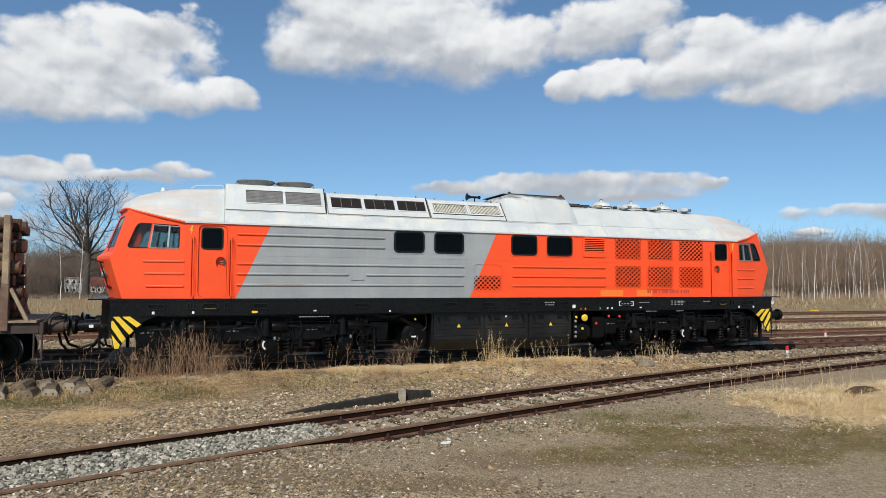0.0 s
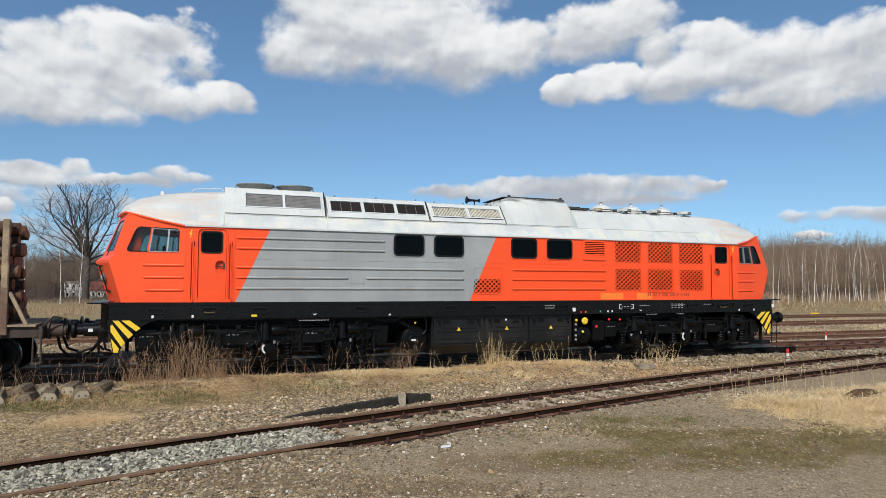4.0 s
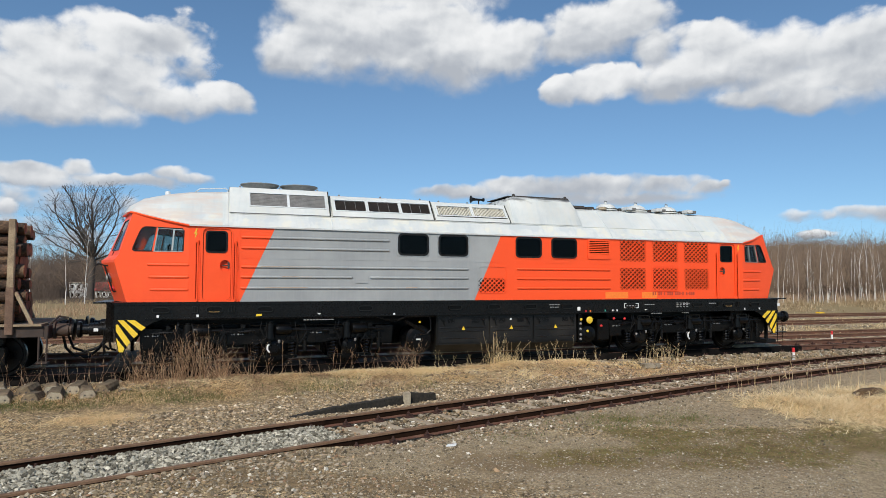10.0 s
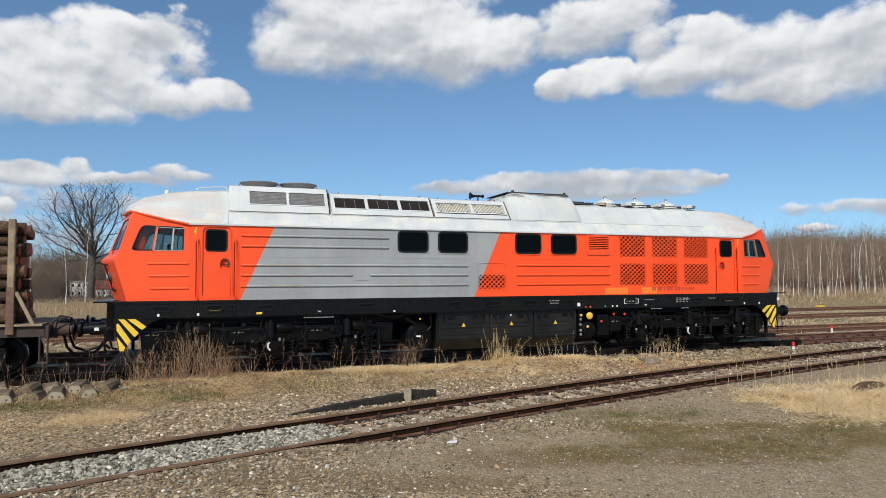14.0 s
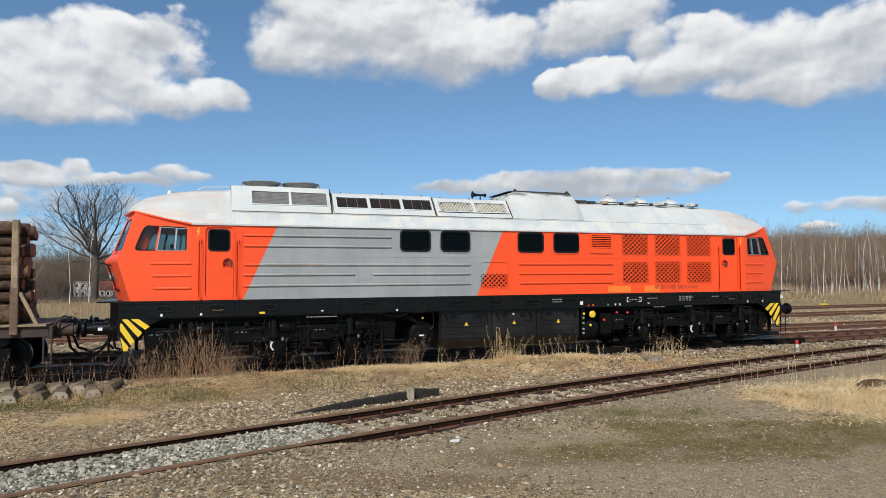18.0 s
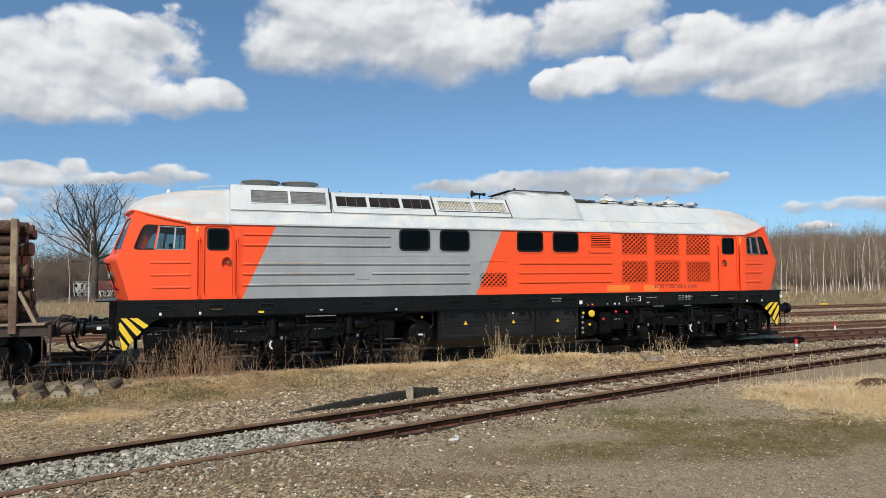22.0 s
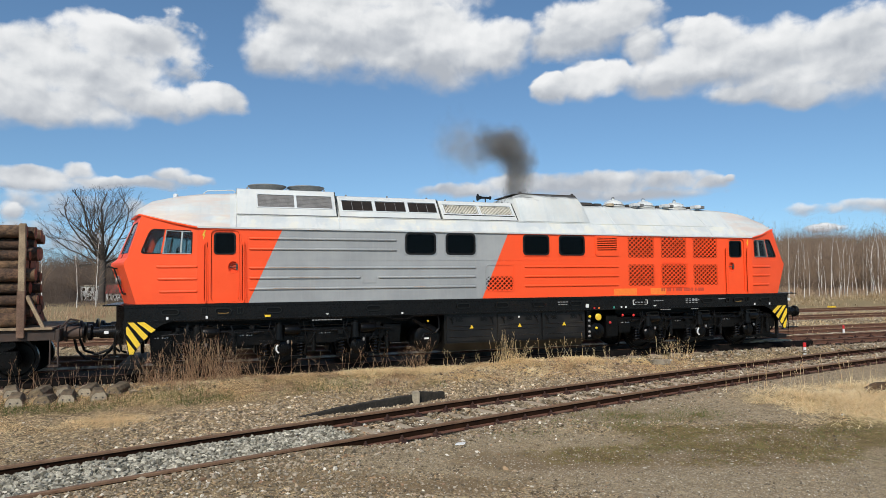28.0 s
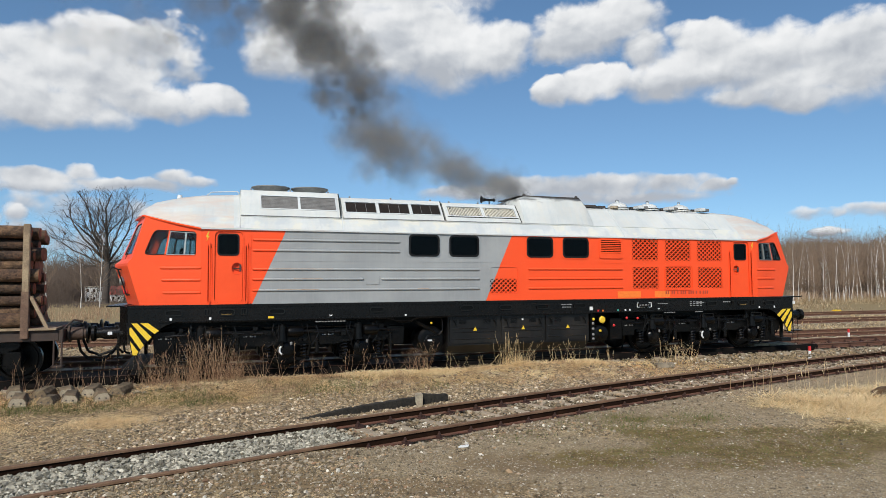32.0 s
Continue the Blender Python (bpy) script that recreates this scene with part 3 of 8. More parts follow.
def height(x, y):
    z = BASE + 0.20 * smooth(-2.6, -0.3, y)
    z += 0.05 * noise.noise(Vector((x * 0.45, y * 0.45, 1.0))) * smooth(30, 5, abs(y)) + 0.02 * noise.noise(Vector((x * 2.1, y * 2.1, 4.0))) * smooth(24, 4, abs(y))
    if -30 < x < 30:
        d = y - (siding(x) - 0.75)
        z = z + (BASE - z) * smooth(1.9, 1.2, abs(d)) - 0.03 * smooth(1.5, 1.25, abs(d))
        z += (SIDING_Z - 0.05 - z) * smooth(-1.5, -3.5, x) * smooth(-0.70, -0.80, d) * smooth(-3.2, -1.2, d)
        z += 0.06 * smooth(-3.5, 0, x) * smooth(-0.85, -1.0, d) * smooth(-3.0, -1.5, d)
    hw = smooth(4.3, 6.2, x) * smooth(13, 10, x) * smooth(-8.6, -7.0, y) * smooth(-4.7, -5.6, y)
    if hw > 0:
        z += hw * (0.09 + 0.16 * noise.noise(Vector((x * 1.3, y * 1.3, 12.0))) + 0.06 * noise.noise(Vector((x * 4.0, y * 4.0, 2.0))))
    if y > -0.9 and y < 25:
        z = min(z, -0.19) if abs(y - 1.5) < 1.6 else z
    if -1.6 < y < 0.40 and -6.5 < x < 13:
        z += (0.12 - 0.055 * bell(x, -4.2, 2.4, 1.0)) * smooth(-1.4, -0.4, y) * smooth(0.40, 0.15, y) * smooth(-6.2, -4.4, x) * smooth(7.2, 5.0, x) * (1 + 0.5 * noise.noise(Vector((x * 0.9, y, 21.0))))
    if x > 4 and -2.2 < y < 0.6:
        z -= 0.07 * smooth(4.8, 6.6, x) * smooth(15.0, 12.5, x) * smooth(-2.0, -0.9, y)
    return z


def bell(x, a, b, soft):
    return smooth(a - soft, a + soft, x) * (1 - smooth(b - soft, b + soft, x))


def zones(x, y):
    """How much straw, moss, earth and fine grit lies at a place."""
    q = y + 0.355 * x
    d = y - (siding(x) - 0.75) if -30 < x < 30 else 9
    wob = noise.noise(Vector((x * 0.6, y * 0.6, 7.0)))
    off = 1 if d > 1.0 or d < -1.1 else 0
    back = min(-5.4 + 0.12 * (x - 7.0), siding(x) - GAUGE - 1.0) if abs(x) < 30 else -5.0
    heap_w = smooth(4.8, 6.6, x + wob * 1.2) * smooth(15, 11, x) * bell(y, -8.15 + 0.03 * x + wob * 1.5, back, 0.95)
    strip_w = bell(y, -1.55, 0.3, 0.55) * smooth(-11, -8.5, x) * smooth(11, 8.5, x)
    moss_w = bell(q, -7.55, -5.75, 0.35) * smooth(0.6, 2.4, x) * 0.95 + bell(q, -8.35, -7.2, 0.3) * smooth(-1.4, 0.6, x) * smooth(5.0, 3.0, x) * 0.75
    moss_w = max(moss_w, bell(q, -5.6, -4.7, 0.3) * bell(x, 1.5, 4.0, 0.5) * 0.6) * (1 if d < -1.0 else 0)
    earth_w = 0.75 * bell(q, -8.5, -7.5, 0.4) * bell(x, -1.5, 3.2, 0.6) + 0.7 * bell(q, -9.5, -8.7, 0.3) * bell(x, -6.0, -1.2, 0.5) + 0.45 * bell(y, -2.3, -0.4, 0.4) * smooth(2.5, 1.0, x) * off
    grit_w = 0.8 * bell(q, -8.8, -6.4, 0.5) * smooth(-4.2, -2.2, x) + 0.95 * smooth(-8.2, -8.8, q) * smooth(-1.5, 0.5, x)
    grit_w = max(grit_w, 0.9 * bell(x, 1.0, 14, 1.0) * smooth(-6.0, -5.2, q) * (1 if d < -0.9 else 0))
    patch = 0.75 + 0.7 * noise.noise(Vector((x * 1.1, y * 1.5, 3.0))) + 0.4 * noise.noise(Vector((x * 3.1, y * 4.0, 5.0)))
    return min(1.0, heap_w * off * (patch + 0.15)) + strip_w * (0.45 + 0.3 * smooth(-0.5, 1.5, x)) * patch, moss_w * (0.40 + 0.75 * patch * patch), max(earth_w, 0.55 * moss_w * (1.5 - patch)), grit_w


def grid_ground():
    def axis(parts):
        out = []
        for a, b, n in parts:
            out += [a + (b - a) * i / n for i in range(n)]
        return out + [parts[-1][1]]
    xs = axis([(-3000, -200, 8), (-200, -30, 12), (-30, -10, 24), (-10, 22, 214), (22, 60, 40), (60, 300, 16), (300, 3500, 8)])
    ys = axis([(-400, -30, 6), (-30, -12, 14), (-12, 1, 190), (1, 22, 60), (22, 120, 30), (120, 400, 8), (400, 3000, 6)])
    v = [(x, y, height(x, y)) for y in ys for x in xs]
    w = len(xs)
    f = [(j * w + i, j * w + i + 1, (j + 1) * w + i + 1, (j + 1) * w + i) for j in range(len(ys) - 1) for i in range(w - 1)]
    me = raw("ground", v, f, ground_surface)
    me.polygons.foreach_set("use_smooth", [True] * len(f))
    zs = [zones(x, y) for x, y, _ in v]
    for i, kind in enumerate(("straw", "moss", "earth", "grit")):
        me.attributes.new(kind, "FLOAT", "POINT").data.foreach_set("value", [z[i] for z in zs])
    return tagged(new("ground", me), "trodden gravel and earth yard with moss and straw", "ground", kind="structure")


grid_ground()

RAIL = [(-0.062, 0.0), (0.062, 0.0), (0.062, 0.012), (0.012, 0.030), (0.010, 0.105), (0.034, 0.118), (0.034, 0.146), (0.026, 0.154), (-0.026, 0.154), (-0.034, 0.146), (-0.034, 0.118), (-0.010, 0.105), (-0.012, 0.030), (-0.062, 0.012)]


def rail_mesh(name, centre, mats):
    """centre: list of (point of the foot's middle, sideways unit)."""
    s = Shape()
    mats = list(mats) + [foot_rust]
    s.rings([[p + q * u + Vector((0, 0, v)) for u, v in RAIL] for p, q in centre])
    n = len(RAIL)
    which = []
    for i in range(len(s.f)):
        k = i % n
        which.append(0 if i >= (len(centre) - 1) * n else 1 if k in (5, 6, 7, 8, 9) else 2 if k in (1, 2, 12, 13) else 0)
    return s.mesh(name, mats, which=which)


def sleeper_mesh():
    s = Shape()
    s.prism([(-0.13, 0), (0.13, 0), (0.10, 0.16), (-0.10, 0.16)], lambda u, v, a: (u, a, v), -1.25, 1.25)
    return s.mesh("sleeper", sleeper_wood, bevel=0.012)


def fastening_mesh():
    """A ribbed plate with clips and two bolts."""
    s = Shape()
    s.box(-0.08, 0.08, -0.17, 0.17, 0, 0.022)
    for d in (-1, 1):
        s.box(-0.045, 0.045, d * 0.08 - 0.025, d * 0.08 + 0.03, 0.022, 0.058)
        s.tube((0, d * 0.085, 0.05), (0, d * 0.085, 0.115), 0.016, n=6)
        s.tube((0, d * 0.085, 0.062), (0, d * 0.085, 0.088), 0.030, n=6)
        s.tube((-0.045, d * 0.135, 0.02), (-0.045, d * 0.135, 0.062), 0.019, n=6)
        s.tube((0.045, d * 0.135, 0.02), (0.045, d * 0.135, 0.062), 0.019, n=6)
    return s.mesh("fastening", bolt_rust)


SLEEPER, FASTEN = sleeper_mesh(), fastening_mesh()


def track(name, rail_lines, xs_sleepers, mats, label, frames):
    """rail_lines: point lists; frames: poses of the sleepers."""
    t = thing(name, label, "railway track", kind="structure")
    for pts in rail_lines:
        part("rail", rail_mesh("rail", pts, mats), None, t)
    for m in frames:
        sl = part("sleeper", SLEEPER, None, t, at=m)
        for d in (-GAUGE / 2, GAUGE / 2):
            part("fastening", FASTEN, None, sl, at=(0, d, 0.16))
    return t


def siding_track():
    xs = [-14 + i * 0.6 for i in range(63)]
    lines = []
    for off in (0.0, GAUGE):
        pts = []
        for x in xs:
            p, d, q = siding_frame(x)
            pts.append((p + q * off + Vector((0, 0, SIDING_Z - 0.154)), q))
        lines.append(pts)
    frames = []
    s = -13.5
    while s < 23:
        p, d, q = siding_frame(s)
        c = p + q * (GAUGE / 2)
        frames.append(pose(c.x, c.y, SIDING_Z - 0.154 - 0.18, 0, 0, math.degrees(math.atan2(d.y, d.x))))
        s += 0.62
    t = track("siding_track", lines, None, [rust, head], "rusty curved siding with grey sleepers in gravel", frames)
    # a fished joint on the far rail
    j = Shape()
    p, d, q = siding_frame(-3.05)
    for o in (-0.03, 0.03):
        a, b = p + q * o - d * 0.38, p + q * o + d * 0.38
        z = SIDING_Z - 0.154
        j.face([a + Vector((0, 0, z + 0.03)), b + Vector((0, 0, z + 0.03)), b + Vector((0, 0, z + 0.112)), a + Vector((0, 0, z + 0.112))])
    for i in range(4):
        c = p + d * (-0.27 + 0.18 * i)
        j.tube(c - q * 0.06 + Vector((0, 0, SIDING_Z - 0.09)), c + q * 0.075 + Vector((0, 0, SIDING_Z - 0.09)), 0.022, n=6)
    part("fishplate", j, rust, t, "bolted rusty fishplate joint")


def straight_track(name, y, x0, x1, label, mats, step=0.65, sleepers=True):
    lines = [[(Vector((x, y + d, -0.154)), Vector((0, -1, 0))) for x in (x0, (x0 + x1) / 2, x1)] for d in (-GAUGE / 2, GAUGE / 2)]
    frames = [pose(x0 + 0.3 + i * step, y, -0.154 - 0.18) for i in range(int((x1 - x0) / step))] if sleepers else []
    return track(name, lines, None, mats, label, frames)


siding_track()
LOCO_Y = 1.475
straight_track("loco_track", LOCO_Y, -22, 40, "rusty main track under the locomotive", [lifted_rust, lifted_rust], 0.8)
# black sheets between the rails of the standing place
mat = thing("oil_mat", "black sheets laid between the rails", "oil mat")
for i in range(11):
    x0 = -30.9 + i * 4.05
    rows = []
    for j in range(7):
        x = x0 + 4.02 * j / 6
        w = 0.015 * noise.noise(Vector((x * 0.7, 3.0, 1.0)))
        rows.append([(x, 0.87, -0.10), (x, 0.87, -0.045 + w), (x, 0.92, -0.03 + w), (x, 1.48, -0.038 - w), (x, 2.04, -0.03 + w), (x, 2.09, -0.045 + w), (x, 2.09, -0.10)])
    part("sheet", Shape().rings(rows), dull_black, mat)
# a further near-black strip covers the near rail's outer side
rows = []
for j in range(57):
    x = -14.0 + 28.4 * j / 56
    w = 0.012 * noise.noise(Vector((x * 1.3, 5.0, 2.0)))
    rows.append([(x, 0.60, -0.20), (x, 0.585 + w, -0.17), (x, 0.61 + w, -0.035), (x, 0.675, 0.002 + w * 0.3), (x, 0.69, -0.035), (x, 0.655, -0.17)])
part("hanging_edge", Shape().rings(rows), dull_black, mat, "black sheet hanging over the rail's side")
for x, y, w, d in ((12.35, 1.05, 0.42, 0.30), (13.15, 1.0, 0.62, 0.34)):
    part("scrap_plate", Shape().prism([(x - w, -0.03), (x + w, -0.03), (x + w * 0.9, 0.03), (x + w * 0.2, 0.075), (x - w * 0.8, 0.04)], side, y - d / 2, y + d / 2), pale_concrete, mat, "dusty grey scrap on the sheet", bevel=0.01)


def back_track(name, pts_y, x0, x1, label, step):
    """A track far behind: slightly askew to the train."""
    ya, yb = pts_y
    t = thing(name, label, "railway track", kind="structure")
    for d in (-GAUGE / 2, GAUGE / 2):
        part("rail", rail_mesh("rail", [(Vector((x, y + d, -0.154)), Vector((0, -1, 0))) for x, y in ((x0, ya), (x1, yb))], [lifted_rust, head]), None, t)
    s = Shape()
    n = int((x1 - x0) / step)
    for i in range(n):
        x = x0 + i * step
        y = ya + (yb - ya) * i / n
        s.box(x - 0.12, x + 0.12, y - 1.25, y + 1.25, -0.30, -0.16)
    tagged(part("sleepers", s, sleeper_wood, t), kind="stuff")


back_track("second_track", (5.0, 5.0), -70, 90, "rusty second track behind the locomotive", 0.7)
back_track("third_track", (11.5, 11.9), -70, 110, "rusty third track in dry grass", 0.7)
back_track("fourth_track", (17.6, 17.9), -70, 130, "rusty far track in dry grass", 0.7)


# ---- the locomotive ----
MID = 3.15                     # its middle along the track
FOLD, SILL, CORNICE = -5.0, 1.62, 3.38
loco = thing("diesel_locomotive", "orange and grey diesel locomotive with white roof on rails", "locomotive")


def flip(x):
    return 2 * MID - x


WINDOWS = [(0.0, 0.80), (1.10, 1.91), (3.34, 4.12), (4.45, 5.25)]
WZ = (2.79, 3.33)
GRILLES = [(x0, x1, z0, z1) for x0, x1 in ((6.71, 7.62), (7.86, 8.78), (9.02, 9.94)) for z0, z1 in ((2.72, 3.35), (1.90, 2.53))]
DOORS = [(-4.70, -4.07), (10.36, 10.98)]
HATCH = (2.20, 3.06, 1.80, 2.53)


def side_wall(y0, y1, holes, name):
    """The long flat side in upright strips, each with its openings."""
    cuts = [FOLD, -4.87, -3.9, -0.3, 0.95, 2.05, 3.2, 4.28, 5.45, 6.55, 7.74, 8.90, 10.05, 10.2, 11.15, flip(FOLD)]
    for a, b in zip(cuts, cuts[1:]):
        inside = [h for h in holes if a < min(p[0] for p in h) and max(p[0] for p in h) < b]
        s = Shape().plate([(a, SILL), (b, SILL), (b, CORNICE), (a, CORNICE)], inside, side, y0, y1)
        part(name, s, body, loco)


near_holes = [rrect(a, b, *WZ, 0.09) for a, b in WINDOWS]
near_holes += [rrect(a, b, c, d, 0.03) for a, b, c, d in GRILLES]
near_holes += [rrect(a, b, SILL + 0.03, 3.33, 0.12) for a, b in DOORS]
near_holes += [rrect(HATCH[0] + 0.03, HATCH[1] - 0.03, HATCH[2] + 0.03, 2.20, 0.08)]
RAIL_SLOTS = [x for a, b in DOORS for x in (a - 0.105, b + 0.10)]
near_holes += [rrect(x - 0.040, x + 0.040, SILL + 0.06, 3.0, 0.035) for x in RAIL_SLOTS]
side_wall(0.0, 0.035, near_holes, "side_panel")
side_wall(2.95, 2.915, [], "side_panel")
lin = Shape()
lin.box(-3.9, 10.2, 1.0, 1.02, SILL, CORNICE)
for x in (-3.88, 10.18):
    lin.box(x, x + 0.02, 0.04, 2.9, SILL, 3.36)
part("engine_room_bulkhead", lin, oily_shade, loco)


def rib(put, u0, u1, z, h, deep, taper=0.02):
    """A half-round pressed rib with tapered ends."""
    rings = []
    for u, k in ((u0 - taper, 0.25), (u0, 0.85), (u0 + taper, 1.0), (u1 - taper, 1.0), (u1, 0.85), (u1 + taper, 0.25)):
        rings.append([put(u, z + k * h / 2 * math.sin(radians(t)), 0.001 - k * deep * math.cos(radians(t))) for t in (-90, -60, -30, 0, 30, 60, 90)])
    return Shape().rings(rings)


# cab ends: a nose that narrows in plan, a raked windscreen under a brow
def along(pts, z):
    for (a, xa), (b, xb) in zip(pts, pts[1:]):
        if z <= b:
            return xa + (xb - xa) * (z - a) / (b - a)
    return pts[-1][1]


def steeper(z, mirror):
    """The far cab's front leans back a little more."""
    return (0.13 * max(0.0, z - 2.68) - 0.10 * smooth(1.6, 2.4, z) * smooth(3.1, 2.6, z)) if mirror else 0.0


def nose_x(z, mirror=False):
    """The corner between the cab's side and its front."""
    return steeper(z, mirror) + along([(1.62, -6.30), (2.52, -6.57), (2.58, -6.57), (2.68, -6.49), (3.67, -6.20)], z)


def peak_x(z, mirror=False):
    """The blunt keel in the middle of the front."""
    return steeper(z, mirror) + along([(1.62, -6.68), (2.52, -6.98), (2.58, -6.98), (2.68, -6.85), (3.67, -6.46)], z)


NARROW = 0.22


def brow(s):
    return CORNICE + (3.67 - CORNICE) * s


def cab(mirror):
    fx = flip if mirror else (lambda x: x)

    def put(far):
        def fn(s, z, a):
            x = FOLD + s * (nose_x(z, mirror) - FOLD)
            y = (FOLD - x) * NARROW + a
            return (fx(x), 2.95 - y if far else y, z)
        return fn

    def front(far):
        """s from the corner (0) to the middle (1)."""
        def fn(s, z, a):
            xc, xm = nose_x(z, mirror), peak_x(z, mirror)
            yc = (FOLD - xc) * NARROW
            x, y = xc + (xm - xc) * s, yc + (LOCO_Y - yc) * s
            return (fx(x + a), 2.95 - y if far else y, z)
        return fn
    win = [(0.10, 2.775), (0.765, 2.775), (0.80, 2.785), (0.824, 2.81), (0.828, 2.86), (0.79, 3.22), (0.765, 3.30), (0.72, 3.335), (0.12, 3.30), (0.085, 3.25), (0.085, 2.805)]
    screen = [(0.15, 2.80), (0.80, 2.80), (0.82, 3.45), (0.76, 3.51), (0.22, 3.51), (0.15, 3.45)]
    for far in (False, True):
        shell = Shape()
        shell.plate([(0, SILL), (1, SILL), (1, 2.52), (1, 2.58), (0, 2.58)], [], put(far), 0.0, 0.03)
        shell.plate([(0, 2.58), (1, 2.58), (1, 2.68), (0, 2.68)], [], put(far), 0.0, 0.03)
        shell.plate([(0, 2.68), (1, 2.68), (1, 3.67), (0, CORNICE)], [win], put(far), 0.0, 0.03)
        part("cab_side", shell, orange, loco, "orange cab side with sliding window")
        shell = Shape()
        for z0, z1 in ((SILL, 2.52), (2.52, 2.58), (2.58, 2.68)):
            shell.plate([(0, z0), (1, z0), (1, z1), (0, z1)], [], front(far), 0, 0.03)
        shell.plate([(0, 2.68), (1, 2.68), (1, 3.67), (0, 3.67)], [screen], front(far), 0, 0.03)
        part("cab_front", shell, orange, loco, "orange cab front with raked windscreen")
    # windows
    for far in (False, True):
        w = part("cab_side_window", Shape().plate([(s, z) for s, z in win], [], put(far), 0.012, 0.02), glass, loco)
        w.visible_shadow = False
        cs, cz = 0.46, 3.04
        inner = [(cs + (s - cs) * 0.965, cz + (z - cz) * 0.945) for s, z in win]
        outer = [(cs + (s - cs) * 1.02, cz + (z - cz) * 1.03) for s, z in win]
        part("window_seal", Shape().plate(outer, [inner], put(far), -0.008, 0.015), rubber, w)
        bars = Shape()
        bars.plate([(0.500, 2.77), (0.513, 2.77), (0.513, 3.305), (0.500, 3.305)], [], put(far), -0.018, 0.02)
        bars.plate([(0.09, 2.765), (0.515, 2.765), (0.515, 2.782), (0.09, 2.782)], [], put(far), -0.018, 0.02)
        bars.plate([(0.09, 3.262), (0.515, 3.296), (0.515, 3.309), (0.09, 3.275)], [], put(far), -0.018, 0.02)
        bars.plate([(0.235, 2.79), (0.26, 2.79), (0.26, 3.28), (0.235, 3.28)], [], put(far), -0.014, 0.02)
        part("window_post", Shape().plate([(0.517, 2.775), (0.540, 2.775), (0.537, 3.325), (0.514, 3.325)], [], put(far), -0.012, 0.02), orange, w, "orange post between the panes")
        part("sliding_frame", bars, alu, w, "aluminium sliding window frame")
        w = part("windscreen", Shape().plate(screen, [], front(far), 0.012, 0.02), screen_glass, loco)
        w.visible_shadow = False
        inner = [(0.48 + (y - 0.48) * 0.985, 3.15 + (z - 3.15) * 0.985) for y, z in screen]
        outer = [(0.48 + (y - 0.48) * 1.015, 3.15 + (z - 3.15) * 1.015) for y, z in screen]
        part("window_seal", Shape().plate(outer, [inner], front(far), -0.003, 0.015), rubber, w)
        fp = front(far)
        part("wiper", Shape().path([fp(0.45, 2.70, -0.03), fp(0.30, 3.25, -0.03)], 0.008), rubber, w)
    # relief ribs on the cab side
    for z, s0, s1 in ((2.47, 0.005, 0.56), (2.19, 0.005, 0.57), (1.90, 0.005, 0.58)):
        part("pressed_rib", rib(put(False), s0, s1, z, 0.066, 0.026, 0.012), orange, loco, smooth=0.9)
    # inside of the cab: desk, floor, seat
    desk = Shape()
    xa, xb = sorted((fx(-6.3), fx(-5.95)))
    desk.box(xa, xb, 0.55, 2.4, SILL, 2.60)
    part("driver_desk", desk, rubber, loco, bevel=0.03)
    fl = Shape()
    xa, xb = sorted((fx(-6.3), fx(-4.0)))
    fl.box(xa, xb, 0.5, 2.45, SILL - 0.02, SILL + 0.01)
    part("cab_floor", fl, rubber, loco)
    seat = Shape()
    xa, xb = sorted((fx(-5.5), fx(-5.4)))
    seat.box(xa, xb, 0.75, 1.2, 1.95, 2.98)
    part("driver_seat", seat, rubber, loco, bevel=0.04)
    # grab rail and lights on the nose
    fp = front(False)
    rail = Shape()
    q = [fp(0.55, z, -0.07) for z in (1.85, 2.1, 2.35, 2.45)]
    rail.path([fp(0.55, 1.85, 0), *q, fp(0.55, 2.45, 0)], 0.018)
    rail.path([q[-1], fp(0.9, 2.52, -0.09)], 0.018)
    part("nose_handrail", rail, rubber, loco, "black nose handrail")
    for far in (False, True):
        for z, r, nm, mt, lb in ((2.18, 0.11, "headlight", alu, "round headlight"), (1.92, 0.06, "tail_light", red_mark, "red tail light")):
            c = front(far)(0.72, z, 0)
            sg = 1 if mirror else -1
            part(nm, Shape().lathe(c, [(r, -sg * 0.05), (r, sg * 0.05), (r * 0.8, sg * 0.07)], 14, "x"), mt, loco, lb)
    # narrow running board over the buffer beam
    rb = Shape()
    xa, xb = sorted((-6.98, -6.60) if not mirror else (13.05, 13.42))
    rb.box(xa, xb, 0.30, 2.65, 1.585, 1.618)
    part("end_platform", rb, black, loco, bevel=0.008)


cab(False)
cab(True)


